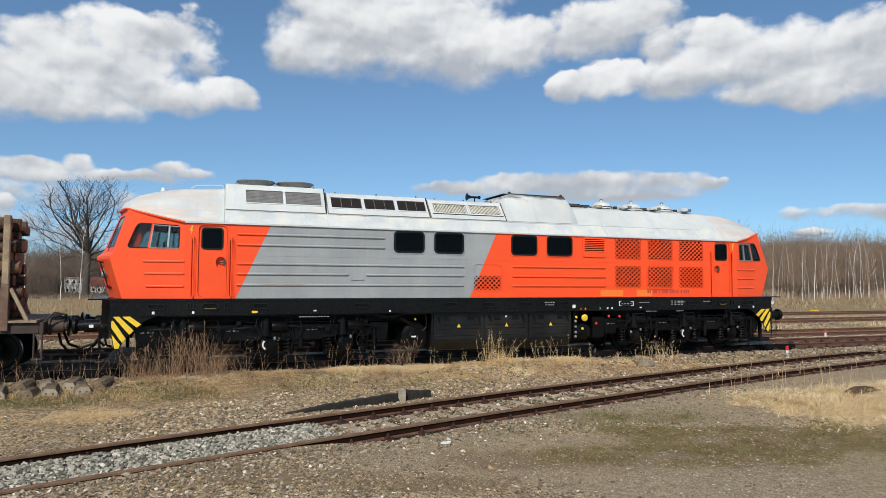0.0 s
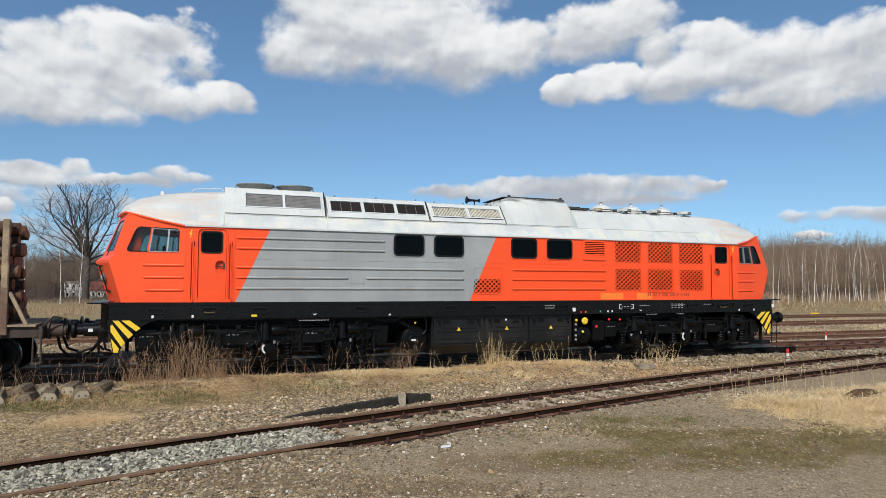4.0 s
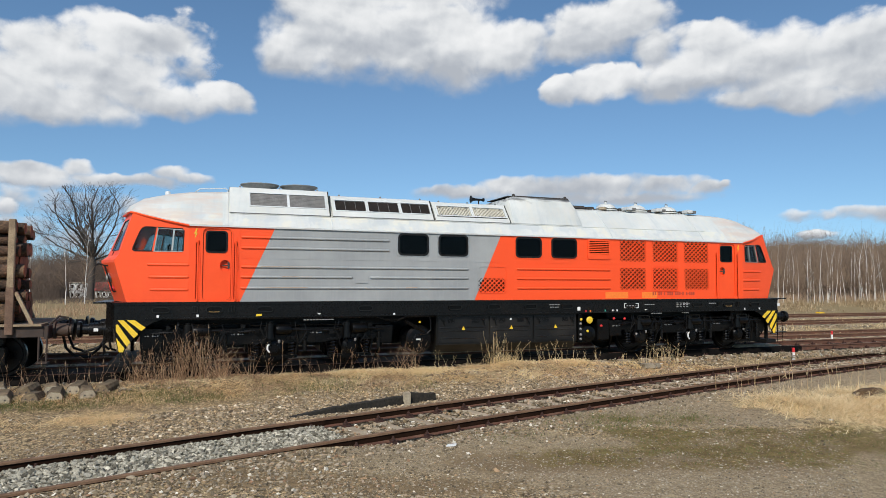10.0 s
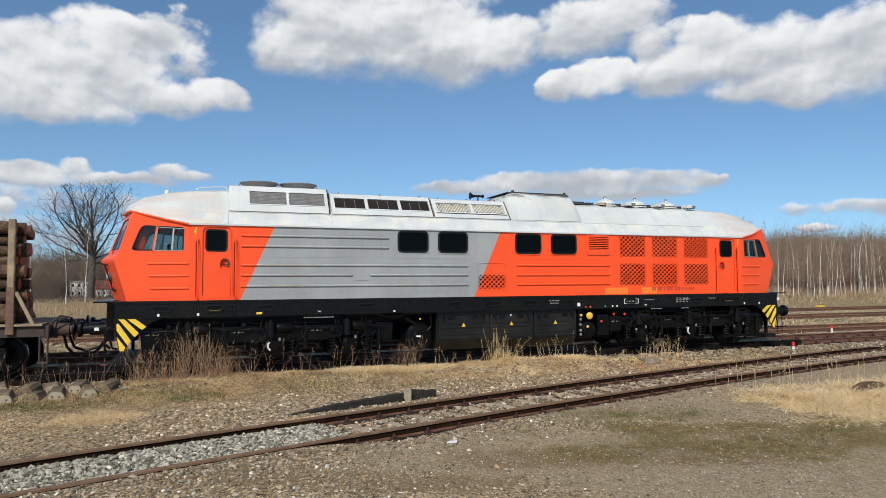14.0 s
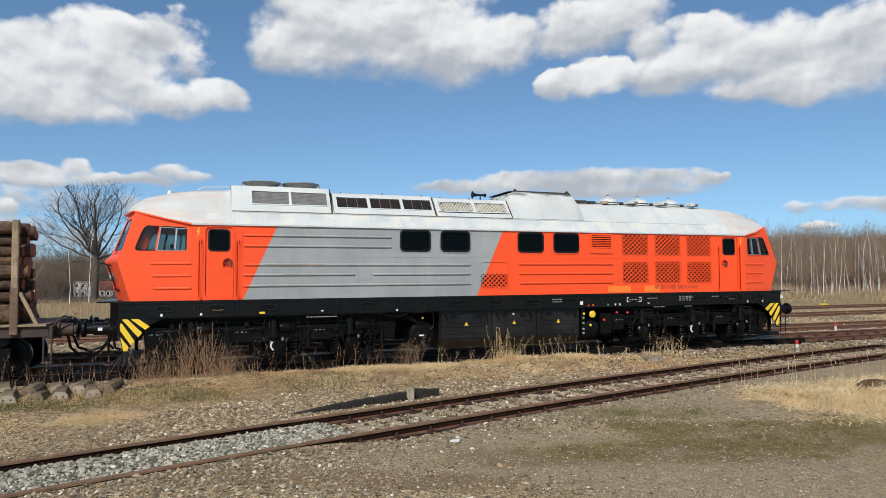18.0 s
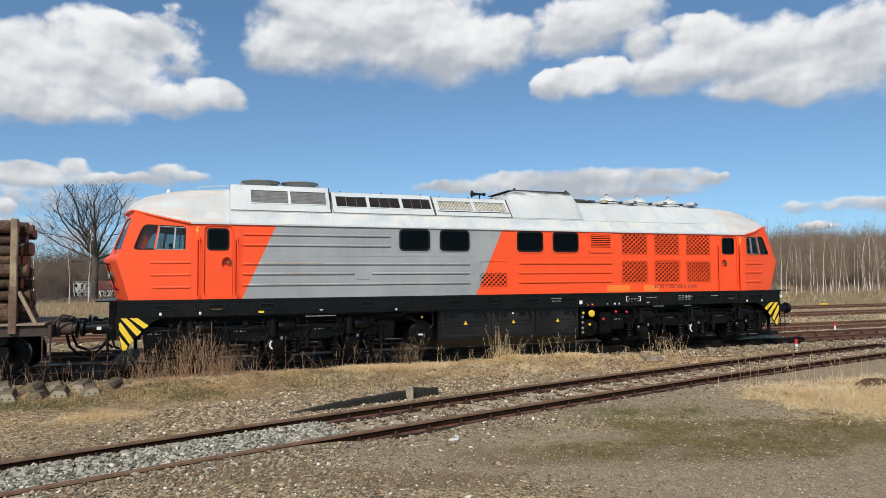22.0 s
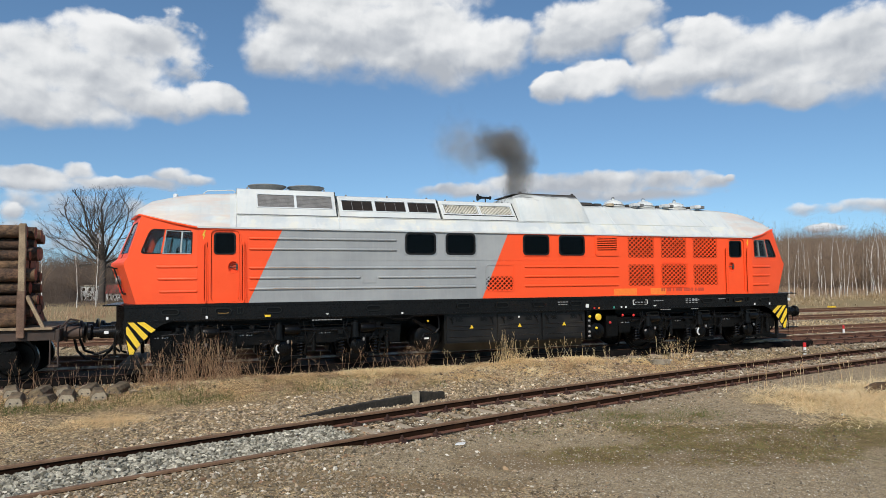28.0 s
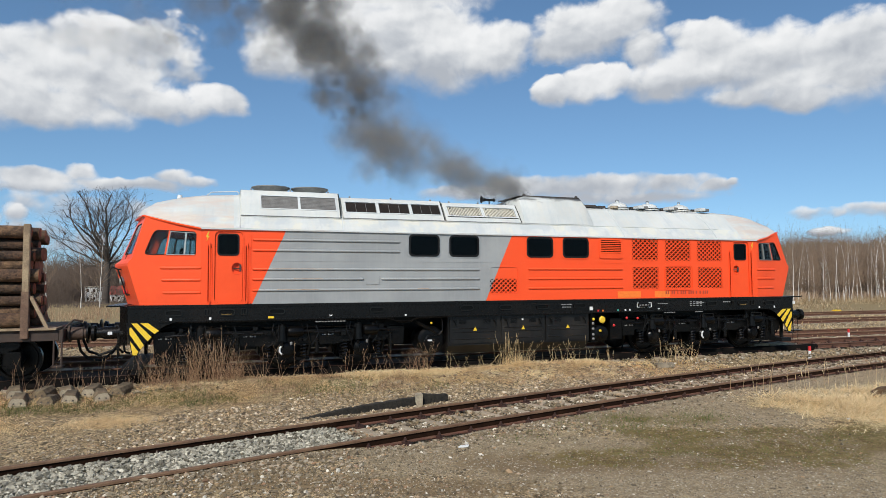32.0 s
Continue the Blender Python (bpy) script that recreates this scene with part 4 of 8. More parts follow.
# ---- roof ----
def roof():
    s = Shape()

    def ring(x, prof, keel=0.0, way=-1):
        half = [(x + way * keel * max(0.0, y - 0.29) / 1.18, y, z) for y, z in prof]
        return half + [(px, 2.95 - y, z) for px, y, z in reversed(half)]
    mid = [(-0.03, 3.36), (-0.035, 3.40), (0.20, 3.70), (0.27, 3.74), (0.80, 4.25), (0.98, 4.32), (LOCO_Y - 0.1, 4.37)]
    half = [
        (-6.17, [(0.30, 3.645), (0.30, 3.65), (0.40, 3.655), (0.52, 3.66), (0.95, 3.66), (1.1, 3.66), (LOCO_Y - 0.1, 3.66)], 0.33),
        (-6.25, [(0.31, 3.66), (0.31, 3.668), (0.40, 3.685), (0.52, 3.695), (0.95, 3.715), (1.1, 3.72), (LOCO_Y - 0.1, 3.725)], 0.28),
        (-6.16, [(0.28, 3.64), (0.285, 3.67), (0.38, 3.75), (0.50, 3.80), (0.92, 3.87), (1.1, 3.89), (LOCO_Y - 0.1, 3.90)], 0.26),
        (-5.95, [(0.21, 3.585), (0.21, 3.63), (0.34, 3.78), (0.44, 3.87), (0.86, 4.03), (1.05, 4.07), (LOCO_Y - 0.1, 4.09)], 0.15),
        (-5.50, [(0.09, 3.475), (0.09, 3.515), (0.26, 3.745), (0.34, 3.83), (0.80, 4.15), (1.0, 4.20), (LOCO_Y - 0.1, 4.22)], 0.0),
        (FOLD, [(-0.03, 3.37), (-0.035, 3.41), (0.19, 3.70), (0.27, 3.79), (0.77, 4.22), (0.97, 4.27), (LOCO_Y - 0.1, 4.29)], 0.0),
        (-4.2, mid, 0.0),
    ]
    rings = [ring(x, p, k) for x, p, k in half] + [ring(flip(x) - 0.10 * smooth(-5.6, -6.15, x), p, k, 1) for x, p, k in reversed(half)]
    s.rings(rings)
    r = part("roof", s, roof_white, loco, "white weathered roof with rusty patches", smooth=0.35)
    for fx in ((lambda x: x), (lambda x: flip(x) - 0.10 * smooth(-5.6, -6.15, x))):
        b = Shape()
        for far in (0, 1):
            pts = [(FOLD, -0.04, 3.37), (-5.5, 0.08, 3.475), (-5.95, 0.20, 3.585), (-6.18, 0.27, 3.65), (-6.26, 0.30, 3.665)]
            b.path([(fx(x), 2.95 - y if far else y, z) for x, y, z in pts], 0.022)
        b.path([(fx(-6.26), 0.30, 3.665), (fx(-6.53), LOCO_Y, 3.67), (fx(-6.26), 2.65, 3.665)], 0.022)
        part("orange_brow_gutter", b, orange, r)
    g = Shape()
    for y in (-0.04, 2.99):
        g.box(FOLD, flip(FOLD), min(y, y + 0.02), max(y, y + 0.02), 3.362, 3.40)
    part("gutter", g, white, r)
    # seams across the roof and a step along the fold
    for x in (-4.15, -1.7, 6.45, 9.75):
        q = Shape()
        for (ya, za), (yb, zb) in zip(mid[1:], mid[2:]):
            q.tube((x, ya, za + 0.004), (x, yb, zb + 0.004), 0.012, n=6)
        part("roof_seam", q, white, r)
    q = Shape()
    q.tube((-4.1, 0.20, 3.705), (10.0, 0.20, 3.705), 0.012, n=6)
    part("roof_seam", q, roof_white, r)
    return r


roof()


def slope_put(y0, z0, y1, z1):
    """Along the train, up the slope, out of the slope."""
    d = Vector((0, y1 - y0, z1 - z0))
    ln = d.length
    d /= ln
    nrm = Vector((0, -d.z, d.y))

    def fn(u, v, a):
        p = Vector((u, y0, z0)) + d * v + nrm * (-a)
        return tuple(p)
    return fn, ln


def louvre_box(x0, x1, top, cells, slat_mat, upright, label, frame_mat, name):
    """A raised roof box with sloping sides that hold slatted openings."""
    s = Shape()
    y0, z0, y1, z1 = 0.205, 3.735, 0.655, top
    prof = [(y0, z0), (y1, z1), (y1 + 0.1, z1 + 0.025), (2.95 - y1 - 0.1, z1 + 0.025), (2.95 - y1, z1), (2.95 - y0, z0)]
    put, ln = slope_put(y0, z0, y1, z1)
    s.rings([[(x, y - 0.0, z) for y, z in prof[1:5]] for x in (x0, x1)])
    for x in (x0, x1):
        s.face([(x, y, z) for y, z in prof])
    v0, v1 = ln * 0.30, ln * 0.80
    s.plate([(x0, 0), (x1, 0), (x1, ln), (x0, ln)], [rrect(a, b, v0, v1, 0.015, 2) for a, b in cells], put, 0.0, 0.03)
    s.face([(x0, 2.95 - y0, z0), (x1, 2.95 - y0, z0), (x1, 2.95 - y1, z1), (x0, 2.95 - y1, z1)])
    box = part(name, s, roof_white, loco, label)
    for a, b in cells:
        bk2 = Shape()
        bk2.plate([(a - 0.02, v0 - 0.02), (b + 0.02, v0 - 0.02), (b + 0.02, v1 + 0.02), (a - 0.02, v1 + 0.02)], [], put, 0.09, 0.10)
        # near-black plate puts the shade between the slats into colour
        part("slat_shade_plate", bk2, oily_shade, box)
        if upright:
            k = 22
            for i in range(k):
                u = a + (b - a) * (i + 0.5) / k
                part("slat", Shape().plate([(u - 0.0115, v0), (u + 0.0115, v0), (u + 0.0115, v1), (u - 0.0115, v1)], [], put, 0.012, 0.045), slat_mat, box)
        else:
            k = 9 if slat_mat is slat_steel else 11
            for i in range(k):
                v = v0 + (v1 - v0) * (i + 0.5) / k
                sl = Shape()
                if slat_mat is slat_steel:
                    sl.rings([[put(x, v - 0.017, 0.022), put(x, v + 0.013, 0.010), put(x, v + 0.014, 0.018), put(x, v - 0.015, 0.030)] for x in (a, b)])
                else:
                    sl.rings([[put(x, v - 0.011, 0.030), put(x, v + 0.008, 0.012), put(x, v + 0.012, 0.018), put(x, v - 0.007, 0.036)] for x in (a, b)])
                part("slat", sl, slat_mat, box)
            if slat_mat is oily_slat:
                for w in (0.33, 0.67):
                    part("shutter_bar", Shape().plate([(a + (b - a) * w - 0.005, v0), (a + (b - a) * w + 0.005, v0), (a + (b - a) * w + 0.005, v1), (a + (b - a) * w - 0.005, v1)], [], put, 0.004, 0.012), steel, box)
        if upright:
            for i in range(3):
                for vv in (v0 + 0.035, v1 - 0.035):
                    u = a + (b - a) * (0.1 + 0.4 * i)
                    part("latch", Shape().plate(rrect(u - 0.022, u + 0.022, vv - 0.02, vv + 0.02, 0.008, 2), [], put, -0.002, 0.012), ring_steel, box)
            part("drip_edge", Shape().path([put(a - 0.04, v0 - 0.045, -0.006), put(b + 0.04, v0 - 0.045, -0.006)], 0.011), oily_slat, box)
        fr = Shape().plate(rrect(a - 0.03, b + 0.03, v0 - 0.03, v1 + 0.03, 0.02, 2), [rrect(a, b, v0, v1, 0.015, 2)], put, -0.012, 0.001)
        part("louvre_frame", fr, frame_mat, box)
    # dark rubber seams at the box's ends and along its foot
    part("box_seam", Shape().path([put(x1 - 0.004, 0.0, -0.004), put(x1 - 0.004, ln, -0.004)], 0.013), rubber, box)
    part("box_seam", Shape().path([put(x0, 0.0, -0.003), put(x1, 0.0, -0.003)], 0.007), ring_steel, box)
    for x in (x0 + 0.25, (x0 + x1) / 2, x1 - 0.25):
        part("lifting_lug", Shape().lathe((x, y1 + 0.08, z1 + 0.040), [(0.009, -0.01), (0.024, -0.01), (0.024, 0.01), (0.009, 0.01)], 10, "y"), steel, box)
    return box


louvre_box(-4.12, -1.72, 4.40, [(-3.64, -2.76), (-2.70, -1.82)], slat_steel, False, "white roof box with slatted cooling louvres", white, "cooling_louvre_box")
louvre_box(-1.66, 1.05, 4.30, [(-1.56, -0.77), (-0.69, 0.12), (0.20, 0.98)], oily_slat, False, "white roof box with dark radiator shutters", white, "shutter_box")
louvre_box(1.09, 3.30, 4.27, [(1.20, 2.18), (2.26, 3.20)], cream, True, "white roof box with upright-slatted filter grilles", white, "filter_grille_box")


def exhaust_hood():
    s = Shape()

    def ring(x, y0, z0, y1, z1, zt):
        return [(x, y0, z0), (x, y1, z1), (x, y1 + 0.18, zt), (x, 2.95 - y1 - 0.18, zt), (x, 2.95 - y1, z1), (x, 2.95 - y0, z0)]
    s.rings([ring(3.32, 0.25, 3.74, 0.72, 4.22, 4.30), ring(3.42, 0.24, 3.74, 0.60, 4.40, 4.50), ring(3.62, 0.24, 3.74, 0.56, 4.46, 4.565), ring(5.40, 0.24, 3.74, 0.56, 4.46, 4.565),
             ring(5.62, 0.25, 3.74, 0.66, 4.28, 4.34)])
    h = part("exhaust_hood", s, hood_white, loco, "white exhaust hood with soot-black rim", smooth=0.6)
    e = Shape()
    e.path([(3.34, 0.95, 4.32), (3.5, 0.86, 4.53), (3.62, 0.74, 4.575), (5.40, 0.74, 4.572), (5.55, 0.80, 4.46)], 0.018)
    e.box(3.45, 5.40, 0.76, 2.19, 4.562, 4.580)
    part("sooty_rim", e, soot, h)
    for x in (3.66, 5.36):
        part("lifting_eye", Shape().lathe((x, 0.80, 4.60), [(0.02, -0.012), (0.05, -0.012), (0.05, 0.012), (0.02, 0.012)], 10, "y"), soot, h)
    st = Shape()
    st.lathe((3.86, LOCO_Y, 4.58), [(0.24, 0), (0.24, 0.05), (0.20, 0.05), (0.20, 0.0)], 18)
    part("exhaust_outlet", st, soot, h)


exhaust_hood()


def roof_fan(x):
    f = Shape()
    f.lathe((x, LOCO_Y, 4.40), [(0.40, 0.0), (0.37, 0.03), (0.345, 0.125)], 28)
    base = part("fan_base", f, white, loco)
    r = Shape()
    rings = []
    for rad, z in ((0.325, 4.478), (0.37, 4.515), (0.445, 4.572), (0.47, 4.600), (0.48, 4.600), (0.455, 4.566), (0.38, 4.500), (0.34, 4.468)):
        rings.append([(x + rad * math.cos(2 * math.pi * i / 28), LOCO_Y + rad * math.sin(2 * math.pi * i / 28), z) for i in range(28)])
    r.rings(rings, caps=False)
    r.rings([[(x + a * math.cos(2 * math.pi * i / 28), LOCO_Y + a * math.sin(2 * math.pi * i / 28), z) for i in range(28)] for a, z in ((0.478, 4.585), (0.492, 4.587), (0.492, 4.606), (0.470, 4.606))], caps=False)
    part("fan_ring", r, ring_steel, base, "flared steel fan ring", smooth=0.7)
    for i in range(8):
        a = i * math.pi / 4
        b = Shape()
        c, d = Vector((math.cos(a), math.sin(a), 0)), Vector((-math.sin(a), math.cos(a), 0))
        o = Vector((x, LOCO_Y, 4.50))
        b.face([o + c * 0.08 - d * 0.03, o + c * 0.31 - d * 0.08, o + c * 0.31 + d * 0.08 + Vector((0, 0, 0.05)), o + c * 0.08 + d * 0.03 + Vector((0, 0, 0.03))])
        part("fan_blade", b, steel, base)


roof_fan(-3.34)
roof_fan(-2.34)

for x, y in ((7.12, 1.3), (8.24, 1.3), (9.44, 1.3)):
    d = Shape()
    d.lathe((x, y, 4.34), [(0.36, 0), (0.36, 0.05), (0.30, 0.10), (0.27, 0.16), (0.15, 0.22), (0.05, 0.235), (0.05, 0.27), (0.02, 0.28)], 20)
    o = part("ventilator_dome", d, roof_white, loco, "white domed roof ventilator", smooth=0.5)
    rim = Shape()
    rim.lathe((x, y, 4.385), [(0.37, 0), (0.38, 0.008), (0.37, 0.018)], 20)
    rim.box(x + 0.36, x + 0.62, y - 0.2, y + 0.2, 4.36, 4.43)
    part("dome_flange", rim, soot, o)
    part("dome_knob", Shape().path([(x - 0.05, y, 4.60), (x - 0.04, y, 4.655), (x + 0.04, y, 4.655), (x + 0.05, y, 4.60)], 0.012), steel, o)
    part("side_box", Shape().box(x + 0.40, x + 0.60, y - 0.55, y - 0.25, 4.34, 4.445), white, o, bevel=0.015)
    part("box_lid", Shape().box(x + 0.62, x + 0.78, y - 0.50, y - 0.22, 4.34, 4.43), slat_steel, o, bevel=0.01)
hatch = Shape().lathe((6.80, 1.0, 4.34), [(0.13, 0), (0.13, 0.07), (0.09, 0.085), (0.09, 0.02)], 16)
part("open_vent_collar", hatch, sleeper_wood, loco, "tan vent collar on the roof", smooth=0.5)
for bx0, bx1, by0, bz in ((5.66, 6.16, 0.95, 4.425), (6.24, 6.52, 1.0, 4.415)):
    part("roof_grating", Shape().box(bx0, bx1, by0, by0 + 0.5, 4.33, bz), soot, loco, bevel=0.02)
hn = Shape()
hn.lathe((2.62, 1.1, 4.47), [(0.11, -0.16), (0.06, -0.12), (0.035, -0.02), (0.03, 0.20), (0.05, 0.21), (0.05, 0.25)], 12, "x")
hn.tube((2.7, 1.1, 4.34), (2.7, 1.1, 4.45), 0.018)
part("air_horn", hn, rubber, loco, "black roof horn", smooth=0.6)
an = Shape()
an.lathe((-5.55, LOCO_Y, 4.18), [(0.09, 0), (0.07, 0.05), (0.055, 0.14), (0.04, 0.15)], 12)
part("antenna", an, white, loco, smooth=0.5)
part("antenna_box", Shape().box(-5.3, -5.0, 1.38, 1.56, 4.20, 4.29), white, loco, bevel=0.02)
wr = Shape()
wr.path([(-4.9, 0.95, 4.28), (-4.8, 0.95, 4.36), (-4.2, 0.95, 4.40), (-4.15, 0.95, 4.36)], 0.012)
part("roof_walk_rail", wr, white, loco)


# ---- openings of the body side ----
for a, b in WINDOWS:
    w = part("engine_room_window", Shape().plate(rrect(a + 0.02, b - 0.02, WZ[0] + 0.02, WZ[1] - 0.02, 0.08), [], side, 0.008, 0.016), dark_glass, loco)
    part("window_seal", Shape().plate(rrect(a - 0.015, b + 0.015, WZ[0] - 0.015, WZ[1] + 0.015, 0.12), [rrect(a + 0.03, b - 0.03, WZ[0] + 0.03, WZ[1] - 0.03, 0.09)], side, -0.014, 0.012), rubber, w)
    if b < 2.5:
        part("bright_rim", Shape().plate(rrect(a - 0.045, b + 0.045, WZ[0] - 0.045, WZ[1] + 0.045, 0.12), [rrect(a - 0.02, b + 0.02, WZ[0] - 0.02, WZ[1] + 0.02, 0.10)], side, -0.008, 0.0), alu, w, "bare metal window rim")
    else:
        part("pressed_rim", Shape().plate(rrect(a - 0.05, b + 0.05, WZ[0] - 0.05, WZ[1] + 0.05, 0.13), [rrect(a - 0.016, b + 0.016, WZ[0] - 0.016, WZ[1] + 0.016, 0.10)], side, -0.014, 0.0), orange, w, "raised orange window rim", bevel=0.006)
    # Added near-black plate stands for the unlit room behind the pane.
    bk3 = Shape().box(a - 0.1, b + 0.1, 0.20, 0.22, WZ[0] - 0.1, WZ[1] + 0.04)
    part("room_shade_plate", bk3, oily_shade, w)


def lattice(x0, x1, z0, z1, cols, rows, parent, mat, dark):
    """Crossing diagonal bars over a near-black sheet that stands for the duct's shade."""
    part("duct_shade_plate", Shape().box(x0 - 0.02, x1 + 0.02, 0.42, 0.44, z0 - 0.2, z1 + 0.02), dark, parent)
    w, h = x1 - x0, z1 - z0
    pu, pv = w / cols, h / rows
    half = 0.0145
    for sgn, dep in ((1, -0.004), (-1, 0.006)):
        s = Shape()
        for k in range(-rows, cols + 1):
            # line u - v*sgn = k in cells
            pts = []
            for v in (0.0, float(rows)):
                pts.append((k + v if sgn > 0 else k + rows - v, v))
            (u0, v0), (u1, v1) = pts
            t0, t1 = 0.0, 1.0
            du = u1 - u0
            lo, hi = sorted(((0 - u0) / du, (cols - u0) / du))
            t0, t1 = max(t0, lo), min(t1, hi)
            if t1 - t0 < 0.02:
                continue
            a = Vector((x0 + (u0 + du * t0) * pu, z0 + (v0 + (v1 - v0) * t0) * pv))
            b = Vector((x0 + (u0 + du * t1) * pu, z0 + (v0 + (v1 - v0) * t1) * pv))
            d = (b - a).normalized()
            q = Vector((-d.y, d.x)) * half
            a, b = a - d * 0.005, b + d * 0.005
            s.plate([(a - q)[:], (b - q)[:], (b + q)[:], (a + q)[:]], [], side, dep, dep + 0.012)
        part("lattice", s, mat, parent)


for i, (x0, x1, z0, z1) in enumerate(GRILLES):
    g = part("grille", Shape().plate(rrect(x0 - 0.025, x1 + 0.025, z0 - 0.025, z1 + 0.025, 0.03), [rrect(x0 + 0.005, x1 - 0.005, z0 + 0.005, z1 - 0.005, 0.02)], side, -0.003, 0.0), orange, loco, "diamond lattice air grille")
    lattice(x0, x1, z0, z1, 6, 5, g, orange, oily_shade)
    if i == 3:
        part("grille_door_rim", Shape().plate(rrect(x0 - 0.05, x1 + 0.05, z0 - 0.05, z1 + 0.05, 0.09), [rrect(x0 - 0.03, x1 + 0.03, z0 - 0.03, z1 + 0.03, 0.08)], side, -0.018, 0.0), orange, g)

hx0, hx1, hz0, hz1 = HATCH
h = part("air_hatch", Shape().plate(rrect(hx0, hx1, hz0, hz1, 0.11), [rrect(hx0 + 0.02, hx1 - 0.02, hz0 + 0.02, hz1 - 0.02, 0.10)], side, -0.014, 0.0), body, loco, "rounded hatch with lattice lower half")
lattice(hx0 + 0.03, hx1 - 0.03, hz0 + 0.03, 2.20, 6, 3, h, body, oily_shade)

v = part("louvre_vent", Shape().plate(rrect(5.60, 6.38, 2.77, 3.34, 0.07), [rrect(5.66, 6.32, 2.92, 3.29, 0.03)], side, -0.03, 0.0), orange, loco, "orange louvred vent")
# the wall is closed here: a near-black plate paints the shaded gaps
part("vent_shade_plate", Shape().box(5.66, 6.32, -0.004, 0.0, 2.92, 3.29), oily_shade, v)
for i in range(7):
    z = 2.945 + i * 0.052
    part("slat", Shape().rings([[(x, -0.042, z - 0.014), (x, -0.006, z + 0.012), (x, -0.006, z + 0.004), (x, -0.040, z - 0.020)] for x in (5.66, 6.32)]), orange, v)

# long pressed ribs
RIBS = [(3.14, -3.84, -0.26), (2.89, -3.84, -0.26), (2.44, -3.84, 1.92), (2.20, -3.84, -1.2), (2.20, -0.72, 1.92), (1.94, -3.84, 1.92)]
RIBS += [(z, 3.38, 6.36) for z in (2.465, 2.20, 1.94)]
for z, x0, x1 in RIBS:
    part("pressed_rib", rib(side, x0, x1, z, 0.064, 0.036), body, loco, smooth=0.9)
worn = surface("rust_worn_rib_paint", (0.30, 0.19, 0.12), (0.40, 0.30, 0.22), rough=0.7, scale=5.0, relief=0.1)
for z, x0, x1 in ((2.44, -3.4, -1.95), (2.20, -2.9, -2.2), (1.94, -3.3, -2.3), (1.94, 0.2, 0.5)):
    part("rust_streak", Shape().box(x0, x1, -0.0355, -0.02, z + 0.006, z + 0.018), worn, loco, "rust showing along a worn rib")
part("weld_seam", Shape().box(-3.84, 10.2, -0.005, 0.0, 2.632, 2.642), body, loco)
part("weld_seam", Shape().box(-3.9, -3.885, -0.008, 0.0, SILL, 3.36), body, loco)
part("access_flap", Shape().plate(rrect(-1.13, -0.79, 2.06, 2.31, 0.02, 2), [], side, -0.016, 0.0), body, loco, bevel=0.004)
sillb = Shape().box(FOLD, flip(FOLD), -0.008, 0.0, SILL, SILL + 0.025)
part("sill_strip", sillb, body, loco)


